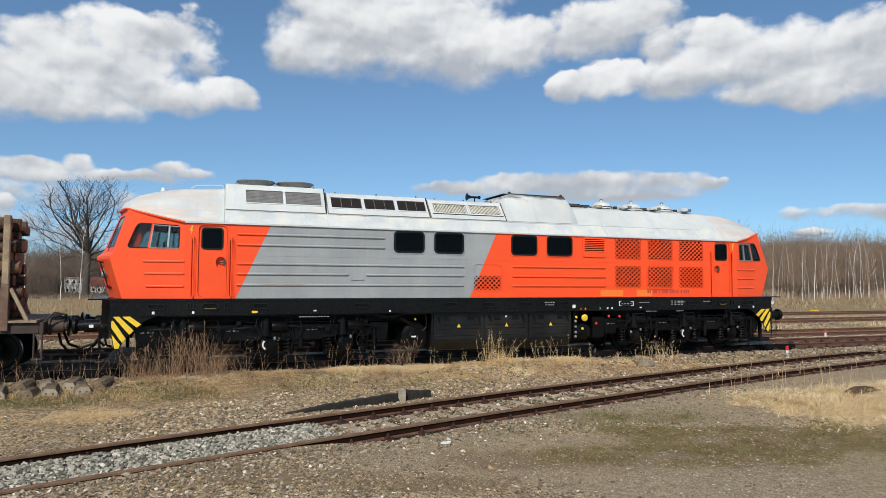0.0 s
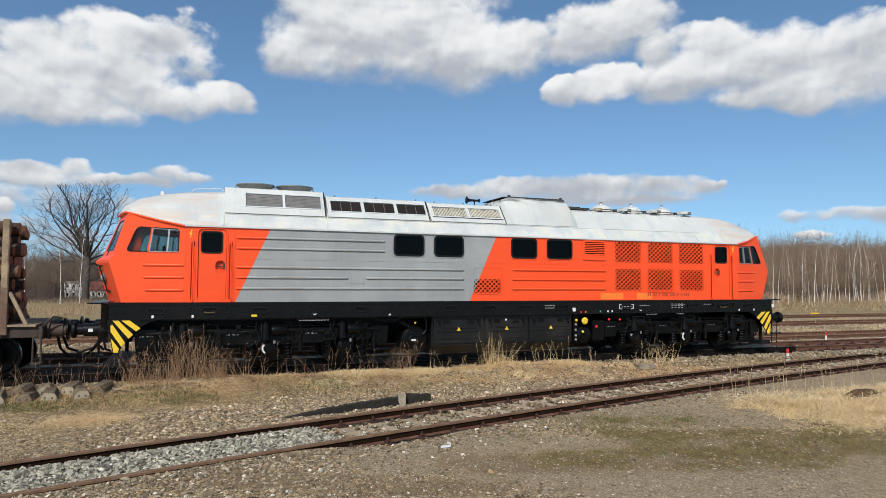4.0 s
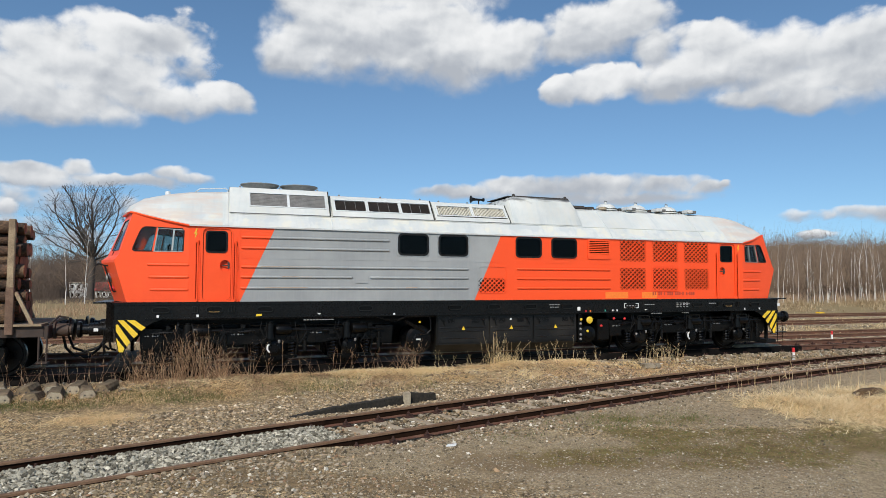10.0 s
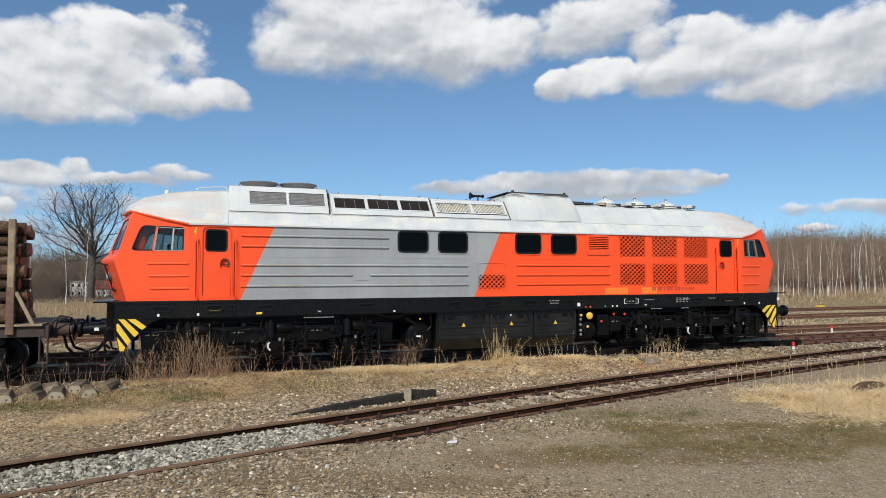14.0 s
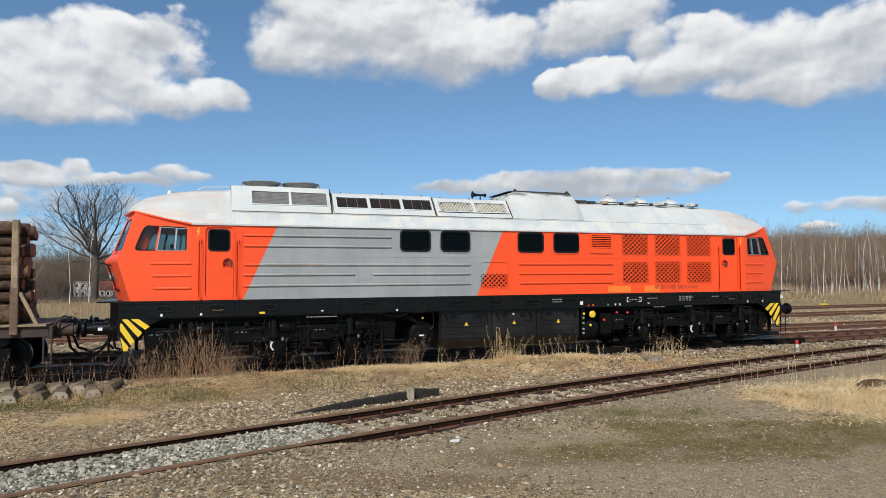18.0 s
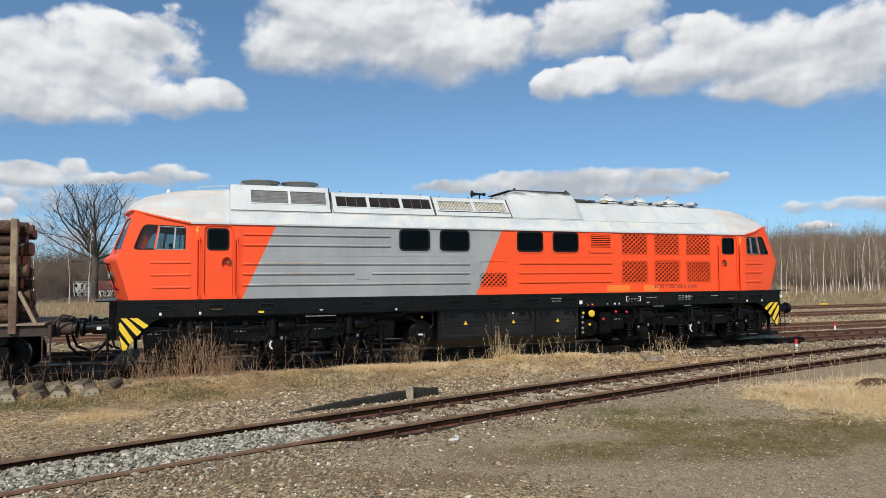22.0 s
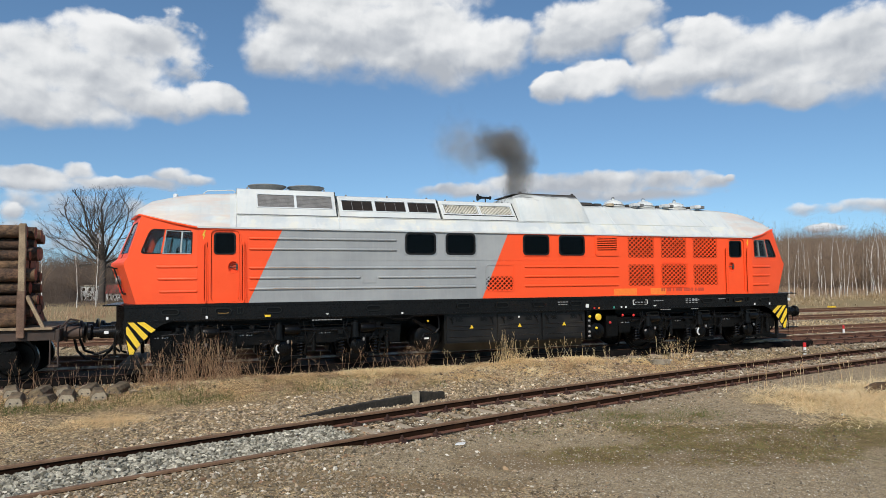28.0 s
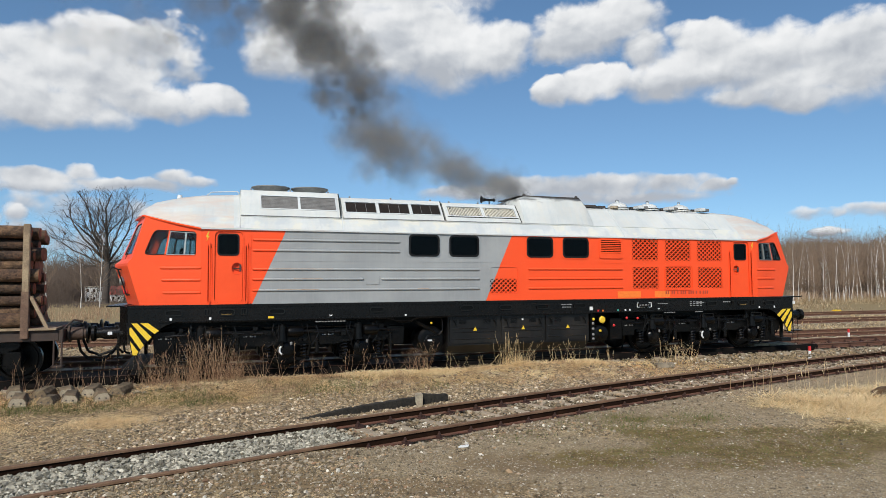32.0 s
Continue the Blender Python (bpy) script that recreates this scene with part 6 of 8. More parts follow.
part("air_reservoir", fit, oily_shade, loco, smooth=0.5)
pip = Shape()
pip.path([(-0.4, 0.06, 1.20), (-0.3, 0.06, 1.12), (0.0, 0.06, 1.10), (0.2, 0.06, 1.20), (0.85, 0.06, 1.20), (0.9, 0.06, 1.1), (0.9, 0.06, 0.86), (0.8, 0.06, 0.76), (0.5, 0.06, 0.74), (0.42, 0.06, 0.62)], 0.02)
pip.path([(0.2, 0.1, 1.1), (0.75, 0.1, 0.8)], 0.05)
part("filler_pipe", pip, black, loco, "glossy black bent pipe")
part("marking_plate", Shape().box(0.50, 0.62, 0.05, 0.06, 0.60, 0.64), white_mark, loco)
part("lamp_dot", Shape().lathe((0.62, 0.12, 1.06), [(0.03, 0), (0.02, -0.02)], 10, "y"), yellow, loco)
vp = Shape()
vp.box(5.36, 5.50, 0.12, 0.6, 0.40, 1.20)
vp.box(6.05, 6.45, 0.2, 0.7, 0.45, 1.05)
vp.lathe((5.75, 0.3, 0.62), [(0.05, 0.3), (0.24, 0.28), (0.24, -0.1), (0.1, -0.14)], 16, "y")
vpo = part("valve_panel", vp, oily_shade, loco, bevel=0.01)
part("yellow_valve_disc", Shape().lathe((5.72, 0.10, 1.03), [(0.10, 0), (0.10, -0.03), (0.07, -0.05)], 18, "y"), yellow, vpo, "round yellow valve disc")
for x, z, mt in ((5.45, 1.05, yellow), (5.43, 0.93, steel), (5.43, 0.78, steel), (5.43, 0.62, steel), (5.43, 0.50, steel), (6.12, 0.86, red_mark), (6.55, 1.06, red_mark), (6.92, 1.05, red_mark), (5.66, 0.72, yellow)):
    part("valve_knob", Shape().lathe((x, 0.12, z), [(0.035, 0), (0.04, -0.03), (0.02, -0.05)], 10, "y"), mt, vpo)


# hanging hoses and step rods below the far buffer
for x, y in ((13.02, 0.34), (13.30, 0.40)):
    part("step_rod", Shape().path([(x, y, 0.98), (x, y - 0.02, 0.6), (x, y, 0.18)], 0.012), oily_shade, loco)
part("step_tread", Shape().box(12.72, 13.36, 0.24, 0.42, 0.50, 0.53), oily_shade, loco, bevel=0.006)
# near-black blocks added at the bogie ends to deepen the shade there
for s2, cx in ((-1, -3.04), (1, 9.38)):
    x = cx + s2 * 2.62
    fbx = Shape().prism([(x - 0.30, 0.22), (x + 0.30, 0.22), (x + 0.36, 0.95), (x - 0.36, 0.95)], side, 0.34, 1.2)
    part("dark_end_filler", fbx, oily_shade, loco, bevel=0.03)


# ---- the timber wagon ----
wagon = thing("timber_wagon", "brown flat timber wagon with stakes, coupled to the locomotive", "wagon")
fw = Shape()
fw.box(-26.0, -7.86, 0.12, 0.24, 0.88, 1.12)
fw.box(-26.0, -7.86, 2.71, 2.83, 0.88, 1.12)
fw.box(-26.0, -7.9, 0.24, 2.71, 1.0, 1.06)
part("wagon_frame", fw, wagon_brown, wagon, bevel=0.01)
part("headstock", Shape().box(-7.86, -7.78, 0.12, 2.83, 0.84, 1.12), wagon_brown, wagon, bevel=0.01)
part("deck_board", Shape().box(-26.0, -7.9, 0.05, 2.9, 1.12, 1.165), old_wood, wagon)
for y in (0.60, 2.35):
    b = Shape().lathe((-7.76, y, 1.0), [(0.19, 0), (0.19, 0.04), (0.145, 0.06), (0.145, 0.30), (0.12, 0.31), (0.12, 0.37)], 18, "x")
    o = part("wagon_buffer", b, wagon_brown, wagon, smooth=0.6)
    part("buffer_head", Shape().lathe((-7.76, y, 1.0), [(0.16, 0.36), (0.23, 0.375), (0.23, 0.41), (0.1, 0.425)], 20, "x"), oily_shade, o, smooth=0.6)
part("buffer_label", Shape().box(-6.96, -6.87, 0.455, 0.47, 0.96, 1.03), white_mark, wagon)
for sx in (-8.50, -11.2, -13.9, -16.6):
    for y in (0.10, 2.85):
        sx = sx - (0.55 if y > 1 else 0.0)
        s = Shape().box(sx - 0.065, sx + 0.065, y - 0.055, y + 0.055, 1.12, 3.40)
        st = part("stake", s, old_wood, wagon, "weathered timber side stake", bevel=0.012)
        part("stake_shoe", Shape().box(sx - 0.075, sx + 0.075, y - 0.065, y + 0.065, 0.95, 1.95), shoe_rust, st, bevel=0.008)
        part("stake_brace", Shape().path([(sx + 0.10, y, 1.85), (sx + 0.42, y, 1.16)], 0.05, 4), old_wood, st)
for x0 in (-8.74, -10.54, -12.34):
    for y0, d in ((0.757, 1), (2.193, -1)):
        w = Shape().lathe((x0, y0, 0.46), [(0.26, 0.05 * d), (0.46, 0.05 * d), (0.46, -0.07 * d), (0.40, -0.07 * d), (0.37, -0.03 * d), (0.12, -0.03 * d), (0.12, -0.09 * d)], 30, "y")
        part("wheel", w, oily_shade, wagon, smooth=0.5)
bf = Shape()
bf.prism([(-12.9, 0.62), (-8.9, 0.62), (-8.62, 0.74), (-8.62, 0.86), (-12.9, 0.86)], side, 0.26, 0.4)
for x in (-8.74, -10.54, -12.34):
    bf.box(x - 0.16, x + 0.16, 0.2, 0.42, 0.3, 0.66)
part("wagon_bogie", bf, oily_shade, wagon, bevel=0.02)
for x in (-10.94, -10.14, -9.04):
    c = Shape()
    coil(c, x, 0.3, 0.36, 0.62, 0.08, 4, 0.02)
    part("coil_spring", c, oily_shade, wagon)
hz = Shape()
hz.path([(-7.7, 1.2, 0.9), (-7.62, 1.2, 0.55), (-7.45, 1.2, 0.36), (-7.15, 1.2, 0.32), (-6.95, 1.2, 0.5), (-6.7, 1.2, 0.8)], 0.03, 8)
part("coupling_hose", hz, rubber, wagon)
hz = Shape()
hz.path([(-7.7, 1.7, 0.9), (-7.55, 1.7, 0.5), (-7.3, 1.7, 0.40), (-7.0, 1.7, 0.5), (-6.8, 1.7, 0.8)], 0.03, 8)
part("coupling_hose", hz, rubber, wagon)
sc = Shape()
sc.path([(-7.76, LOCO_Y, 0.98), (-7.2, LOCO_Y, 0.90), (-6.85, LOCO_Y, 0.98)], 0.035)
sc.path([(-7.4, LOCO_Y - 0.1, 0.92), (-7.4, LOCO_Y + 0.1, 0.92)], 0.05)
part("screw_coupling", sc, oily_shade, wagon)
ws = Shape()
for x in (-7.95, -7.80):
    ws.path([(x, 0.12, 0.9), (x, 0.12, 0.34)], 0.022)
ws.box(-7.98, -7.77, 0.03, 0.30, 0.32, 0.35)
ws.path([(-7.80, 0.30, 1.14), (-7.62, 0.32, 1.32), (-7.45, 0.4, 1.28)], 0.02)
part("wagon_step", ws, wagon_brown, wagon)


def log_thing(r, ln, seed):
    rr = random.Random(seed)
    t = thing("log", "cut pine log with rough brown bark", "log", group="logs on the wagon")
    n = 14
    rings = []
    k = 9
    for i in range(k + 1):
        x = -ln * i / k
        ring = []
        for j in range(n):
            a = 2 * math.pi * j / n
            q = r * (1 + 0.07 * noise.noise(Vector((math.cos(a) * 2, math.sin(a) * 2, x * 0.8 + seed))) + 0.02 * rr.uniform(-1, 1))
            ring.append((x, q * math.cos(a), q * math.sin(a) + 0.02 * math.sin(x + seed)))
        rings.append(ring)
    s = Shape().rings(rings)
    part("bark", s, bark, t, smooth=0.8)
    c = Shape()
    c.rings([[(x, q[1] * sc2, q[2] * sc2) for q in rings[0]] for x, sc2 in ((0.001, 0.97), (0.008, 0.95))])
    part("cut_face", c, cut_wood, t, "reddish sawn log end")
    return t


LOGS = [log_thing(r, 5.6, i) for i, r in enumerate((0.105, 0.125, 0.14, 0.155, 0.135, 0.115))]
used = set()
RL = random.Random(11)
z = 1.165
for row in range(9):
    y = 0.30 + (0.10 if row % 2 else 0.0)
    hrow = 0.0
    while y < 2.68:
        i = RL.randrange(6)
        r = (0.105, 0.125, 0.14, 0.155, 0.135, 0.115)[i]
        xe = -8.10 - 0.21 * y - RL.random() * 0.38
        m = pose(xe, y, z + r + RL.uniform(-0.01, 0.02), RL.uniform(0, 360), 0, RL.uniform(-0.6, 0.6))
        if i not in used:
            used.add(i)
            LOGS[i].matrix_basis = m
        else:
            copy_thing(LOGS[i], m)
        y += 2 * r + 0.012
    z += 0.242


# ---- loose stones, kerbs and small things on the ground ----
def scatter(name, template, faces, n, place, size, mats, label, category, flat=0.7, seed=3):
    """Many small stones as one mesh."""
    rg = np.random.default_rng(seed)
    tv = np.array(template, float)
    k = len(tv)
    pos = place(rg, n)
    n = len(pos)
    sc = size(rg, n)[:, None] * rg.uniform(0.55, 1.5, (n, 3))
    sc[:, 2] *= flat
    ang = rg.uniform(0, 2 * np.pi, n)
    tilt = rg.uniform(-0.5, 0.5, n)
    v = tv[None] * (1 + rg.uniform(-0.38, 0.38, (n, k, 1))) * sc[:, None, :]
    y, zz = v[..., 1] * np.cos(tilt)[:, None] - v[..., 2] * np.sin(tilt)[:, None], v[..., 1] * np.sin(tilt)[:, None] + v[..., 2] * np.cos(tilt)[:, None]
    x = v[..., 0]
    c, s = np.cos(ang)[:, None], np.sin(ang)[:, None]
    v = np.stack([x * c - y * s, x * s + y * c, zz], -1) + pos[:, None, :]
    fa = (np.array(faces)[None] + (np.arange(n) * k)[:, None, None]).reshape(-1, 3)
    me = fast_mesh(name, v.reshape(-1, 3), fa, mats)
    me.shade_flat()
    return tagged(new(name, me), label, category, kind="stuff")


def fast_mesh(name, v, fa, mats):
    me = bpy.data.meshes.new(name)
    me.vertices.add(len(v))
    me.vertices.foreach_set("co", np.ascontiguousarray(v, dtype=np.float32).ravel())
    m = fa.shape[1]
    me.loops.add(len(fa) * m)
    me.loops.foreach_set("vertex_index", np.ascontiguousarray(fa, dtype=np.int32).ravel())
    me.polygons.add(len(fa))
    me.polygons.foreach_set("loop_start", np.arange(0, len(fa) * m, m, dtype=np.int32))
    for mt in (mats if isinstance(mats, (list, tuple)) else [mats]):
        me.materials.append(mt)
    me.update(calc_edges=True)
    return me


STONE_V = [(1, 0, 0.1), (-1, 0.1, 0), (0.1, 1, -0.1), (0, -1, 0.1), (0.2, 0.1, 1), (0, 0, -1), (0.65, 0.6, 0.55), (-0.6, -0.55, 0.6)]
STONE_F = [(0, 2, 6), (2, 4, 6), (4, 0, 6), (4, 2, 1), (1, 3, 7), (3, 4, 7), (4, 1, 7), (4, 3, 0), (2, 0, 5), (1, 2, 5), (3, 1, 5), (0, 3, 5)]


def heights(x, y):
    return np.array([height(a, b) for a, b in zip(x, y)])


def in_view(x, y):
    """The wedge of ground before the viewer."""
    return (np.abs((x + 4.66) - 0.36 * (y + 16.0)) < 0.95 * (y + 16.0) + 1.2)


def zone_weights(x, y):
    return np.array([zones(a, b) for a, b in zip(x, y)])


def yard(rg, n):
    y = -1.2 - 10.3 * rg.random(n) ** 0.75
    x = -4.66 + 0.36 * (y + 16) + rg.uniform(-1, 1, n) * (0.80 * (y + 16) + 0.8)
    d = y - (np.vectorize(siding)(x) - 0.75)
    clump = np.array([noise.noise(Vector((a * 0.5, b * 0.5, 9.0))) for a, b in zip(x, y)])
    w = zone_weights(x, y)
    keep = (rg.random(n) < (0.6 + 0.8 * clump) * (1 - 0.9 * np.clip(w[:, 0] + w[:, 1], 0, 1)) * (1 - 0.88 * np.clip(w[:, 3], 0, 1))) & ((np.abs(d) > 0.95) | (x > -2.6))
    x, y = x[keep], y[keep]
    return np.stack([x, y, heights(x, y) + 0.003], -1)


def coarse_yard(rg, n):
    """Larger broken stones, thicker near the rails and before them."""
    x = rg.uniform(-9, 8, n)
    side2 = rg.random(n) < 0.6
    y = np.vectorize(siding)(x) + np.where(side2, -GAUGE - 0.15 - rg.exponential(0.75, n), 0.12 + rg.exponential(0.55, n))
    w = zone_weights(x, y)
    keep = in_view(x, y) & (y < -0.9) & (rg.random(n) < 1 - np.clip(w[:, 0] + w[:, 1] + 0.8 * w[:, 3], 0, 1)) & ((x < 1.5) | ~side2 | (rg.random(n) < 0.45))
    x, y = x[keep], y[keep]
    return np.stack([x, y, heights(x, y) + 0.006], -1)


scatter("gravel", STONE_V, STONE_F, 98000, yard, lambda rg, n: 0.006 + 0.021 * rg.random(n) ** 3.2, brown_stone, "loose brown and grey gravel stones", "gravel", 0.6)
scatter("gravel", STONE_V, STONE_F, 20000, coarse_yard, lambda rg, n: 0.009 + 0.028 * rg.random(n) ** 2.6, brown_stone, "coarse broken brown and grey stones along the rails", "gravel", 0.7, 16)


def specks(rg, n):
    """Fine chips on the trodden grit."""
    y = -2.6 - 9.1 * rg.random(n) ** 0.85
    x = -4.66 + 0.36 * (y + 16) + rg.uniform(-1, 1, n) * (0.80 * (y + 16) + 0.8)
    w = zone_weights(x, y)
    keep = (rg.random(n) < 0.15 + 0.85 * np.clip(w[:, 3] + 0.35 * w[:, 2], 0, 1)) & (y < np.vectorize(siding)(x) - GAUGE - 0.1) & (rg.random(n) < 1 - 0.8 * np.clip(w[:, 0] + 0.8 * w[:, 1], 0, 1))
    x, y = x[keep], y[keep]
    return np.stack([x, y, heights(x, y) + 0.002], -1)


scatter("gravel", STONE_V, STONE_F, 105000, specks, lambda rg, n: 0.0035 + 0.010 * rg.random(n) ** 2.5, chip_stone, "fine pale and dark stone chips on the trodden grit", "gravel", 0.6, 26)


def verge(rg, n):
    x = rg.uniform(-6, 15, n)
    y = np.vectorize(siding)(x) + 0.15 + rg.random(n) ** 1.3 * 3.0
    keep = (rg.random(n) < 0.9) & (y < -0.5)
    x, y = x[keep], y[keep]
    return np.stack([x, y, heights(x, y) + 0.006], -1)


scatter("gravel", STONE_V, STONE_F, 24000, verge, lambda rg, n: 0.010 + 0.029 * rg.random(n) ** 2.6, verge_stone, "coarse broken stone beside the siding", "gravel", 0.7, 6)


def between(x0, x1):
    def fn(rg, n):
        x = rg.uniform(x0, x1, n)
        off = rg.uniform(0.06, GAUGE - 0.06, n)
        fr2 = [siding_frame(a) for a in x]
        px = np.array([f[0].x + f[2].x * o for f, o in zip(fr2, off)])
        py = np.array([f[0].y + f[2].y * o for f, o in zip(fr2, off)])
        mid = 1 - np.abs(off / GAUGE - 0.5) * 2
        return np.stack([px, py, np.full(n, -0.385) + 0.05 * np.minimum(1, mid * 3) + rg.uniform(0, 0.05, n)], -1)
    return fn


def between_sleepers(rg, n):
    x = rg.uniform(-3.1, 20, n)
    ph = np.abs(((x + 13.5) / 0.62 + 0.5) % 1.0 - 0.5) * 0.62
    x = x[(ph > 0.11) | (rg.random(n) < 0.16)]
    off = rg.uniform(0.06, GAUGE - 0.06, len(x))
    fr2 = [siding_frame(a) for a in x]
    px = np.array([f[0].x + f[2].x * o for f, o in zip(fr2, off)])
    py = np.array([f[0].y + f[2].y * o for f, o in zip(fr2, off)])
    return np.stack([px, py, np.full(len(x), -0.412) + rg.uniform(0, 0.03, len(x))], -1)


scatter("ballast", STONE_V, STONE_F, 16000, between(-11.5, -2.9), lambda rg, n: 0.017 + 0.021 * rg.random(n) ** 1.5, grey_stone, "fresh clean grey ballast between the rails", "ballast", 0.75, 4)
scatter("ballast", STONE_V, STONE_F, 7000, between_sleepers, lambda rg, n: 0.018 + 0.024 * rg.random(n), brown_stone, "old brown ballast between the sleepers", "ballast", 0.7, 5)
def trackbed(rg, n):
    x, y = rg.uniform(-12, 30, n), rg.uniform(-0.9, 3.6, n)
    return np.stack([x, y, np.full(n, -0.19) + rg.uniform(-0.01, 0.02, n)], -1)


scatter("ballast", STONE_V, STONE_F, 10000, trackbed, lambda rg, n: 0.018 + 0.025 * rg.random(n), brown_stone, "brown ballast under the locomotive track", "ballast", 0.7, 7)
def backbed(rg, n):
    x, y = rg.uniform(-14, 34, n), rg.uniform(3.4, 13.5, n)
    keep = (x < -4) | (x > 9)
    x, y = x[keep], y[keep]
    return np.stack([x, y, heights(x, y) + 0.01], -1)


scatter("ballast", STONE_V, STONE_F, 12000, backbed, lambda rg, n: 0.02 + 0.03 * rg.random(n), brown_stone, "brown gravel between the far tracks", "ballast", 0.7, 8)


def broken_sleeper(x, y, yaw, tilt, ln, seed):
    """The stub of an old concrete sleeper, with two holes in its sloping end."""
    rr = random.Random(seed)
    s = Shape()
    prof = [(-0.16, 0), (0.16, 0), (0.14, 0.15), (0.09, 0.225), (-0.09, 0.225), (-0.14, 0.15)]
    rings = []
    for i, a in enumerate((0.0, ln * 0.3, ln * 0.7, ln)):
        rings.append([(u * (1 + rr.uniform(-0.05, 0.05)), a + (rr.uniform(-0.03, 0.03) if i else 0), w * (1 + rr.uniform(-0.06, 0.06))) for u, w in prof])
    s.rings(rings)
    o = thing("broken_sleeper", "broken grey concrete sleeper stub lying in dry grass", "concrete block", (x, y, height(x, y) - 0.03), "broken sleepers")
    o.matrix_basis = pose(x, y, height(x, y) - 0.05, tilt, rr.uniform(-7, 7), yaw)
    part("stub", s, dirty_concrete, o)
    part("broken_end", Shape().rings([[(u * 0.93, v - 0.008 + k2, w * 0.93 + 0.006) for u, v, w in rings[0]] for k2 in (0.0, 0.02)]), pale_concrete if seed % 3 != 1 else dirty_concrete, o, "paler broken end with two holes")
    # no hollows: dark plugs stand for the shade inside the two holes
    for d in (-0.05, 0.05):
        part("bar_hole", Shape().tube((d * 1.2, -0.0105, 0.12), (d * 1.2, 0.02, 0.12), 0.018, n=8), soot, o)


for i, (x, y, yaw, ti, ln) in enumerate(((-8.32, -1.20, 8, 3, 0.6), (-7.78, -1.15, -6, -3, 0.55), (-7.30, -1.08, 6, 4, 0.55), (-6.62, -0.95, 14, 3, 0.6), (-8.02, -0.62, -12, 6, 0.5), (-7.45, -0.55, 10, 3, 0.5), (-6.98, -0.62, -10, 7, 0.5), (-6.38, -0.60, -22, 6, 0.5), (-8.55, -0.55, 15, 5, 0.5))):
    broken_sleeper(-7.56 + (x + 7.5) * 0.84, y - 0.12, yaw, ti, ln * 0.9, i)


def kerb(x0, y0, x1, y1, z0, h0, h, th, lean, seed, label):
    a, b = Vector((x0, y0, 0)), Vector((x1, y1, 0))
    d = (b - a).normalized()
    q = Vector((d.y, -d.x, 0))
    rr = random.Random(seed)
    rings = []
    k = 22
    for i in range(k + 1):
        p = a + (b - a) * (i / k)
        t = (h0 + (h - h0) * min(1, i / k * 1.3)) * (1 + rr.uniform(-0.05, 0.05))
        q = Vector((d.y, -d.x, 0)) * (1 + rr.uniform(-0.12, 0.12))
        rings.append([p + q * th * 0.5 + Vector((0, 0, z0)), p + q * (th * 0.5 - lean) + Vector((0, 0, z0 + t - 0.015)), p + q * (th * 0.4 - lean) + Vector((0, 0, z0 + t)), p - q * (th * 0.5 + lean) + Vector((0, 0, z0 + t)), p - q * th * 0.5 + Vector((0, 0, z0))])
    o = thing("kerb_slab", label, "concrete slab", group="kerb slabs")
    part("slab", Shape().rings(rings), dark_stone, o, smooth=0.3)
    return o


kerb(-3.22, -3.80, -2.06, -3.47, -0.44, 0.05, 0.15, 0.12, 0.02, 1, "dark mossy concrete kerb slab lying beside the siding")
kerb(-2.05, -3.47, -0.78, -3.12, -0.44, 0.16, 0.20, 0.12, 0.02, 2, "dark mossy concrete kerb slab lying beside the siding")
slab3 = kerb(-0.72, -3.05, -0.02, -2.88, -0.44, 0.26, 0.19, 0.12, 0.03, 3, "dark upright slab with pale broken edge")
part("broken_end", Shape().rings([[(x, y, z) for x, y in ((-0.80 + k2, -3.24), (-0.66, -3.22), (-0.65, -3.05), (-0.78 + k2, -3.06))] for z, k2 in ((-0.44, 0.03), (-0.30, -0.02), (-0.19, 0.0), (-0.165, 0.02))]), pale_concrete, slab3, "pale broken concrete end")
bits = [(-1.16, -6.84, 0.09, 0.045), (-6.2, -6.9, 0.08, 0.02), (5.6, -7.6, 0.03, 0.02)]
for x, y, w, d in bits:
    s = Shape().rings([[(x - w, y - d * 0.5, z), (x + w * 0.6, y - d, z), (x + w, y + d * 0.3, z + 0.01), (x - w * 0.4, y + d, z)] for z in (height(x, y) + 0.012, height(x, y) + 0.03)])
    single("litter_scrap", s, white_mark, "small crumpled white scrap on the gravel", "litter", "scraps")
s = Shape().rings([[(x, y, z) for x, y in ((6.85, -0.85), (7.15, -0.92), (7.45, -0.85), (7.5, -0.62), (7.2, -0.55), (6.9, -0.6))] for z in (-0.3, -0.16)])
single("flat_stone", s, concrete, "pale flat concrete lump beside the track", "stone", bevel=0.03)


def marker(x, y, h, r):
    t = thing("fouling_marker", "short white post with red top beside the rails", "track marker", (x, y, height(x, y) - 0.02), "track markers")
    part("post", Shape().lathe((0, 0, 0), [(r, 0), (r, h * 0.70)], 12), white_mark, t)
    part("red_top", Shape().lathe((0, 0, 0), [(r * 1.03, h * 0.70), (r * 1.03, h), (r * 0.5, h + 0.015)], 12), red_mark, t)


marker(13.2, -0.12, 0.43, 0.045)
marker(19.0, 3.2, 0.40, 0.038)
yb = Shape().box(-0.28, 0.28, -0.25, 0.25, 0, 0.26)
o = single("yellow_point_box", yb, yellow, "yellow switch box beside the far track", "switch box", bevel=0.06)
o.location = (41, 22.0, -0.35)
stump = Shape()
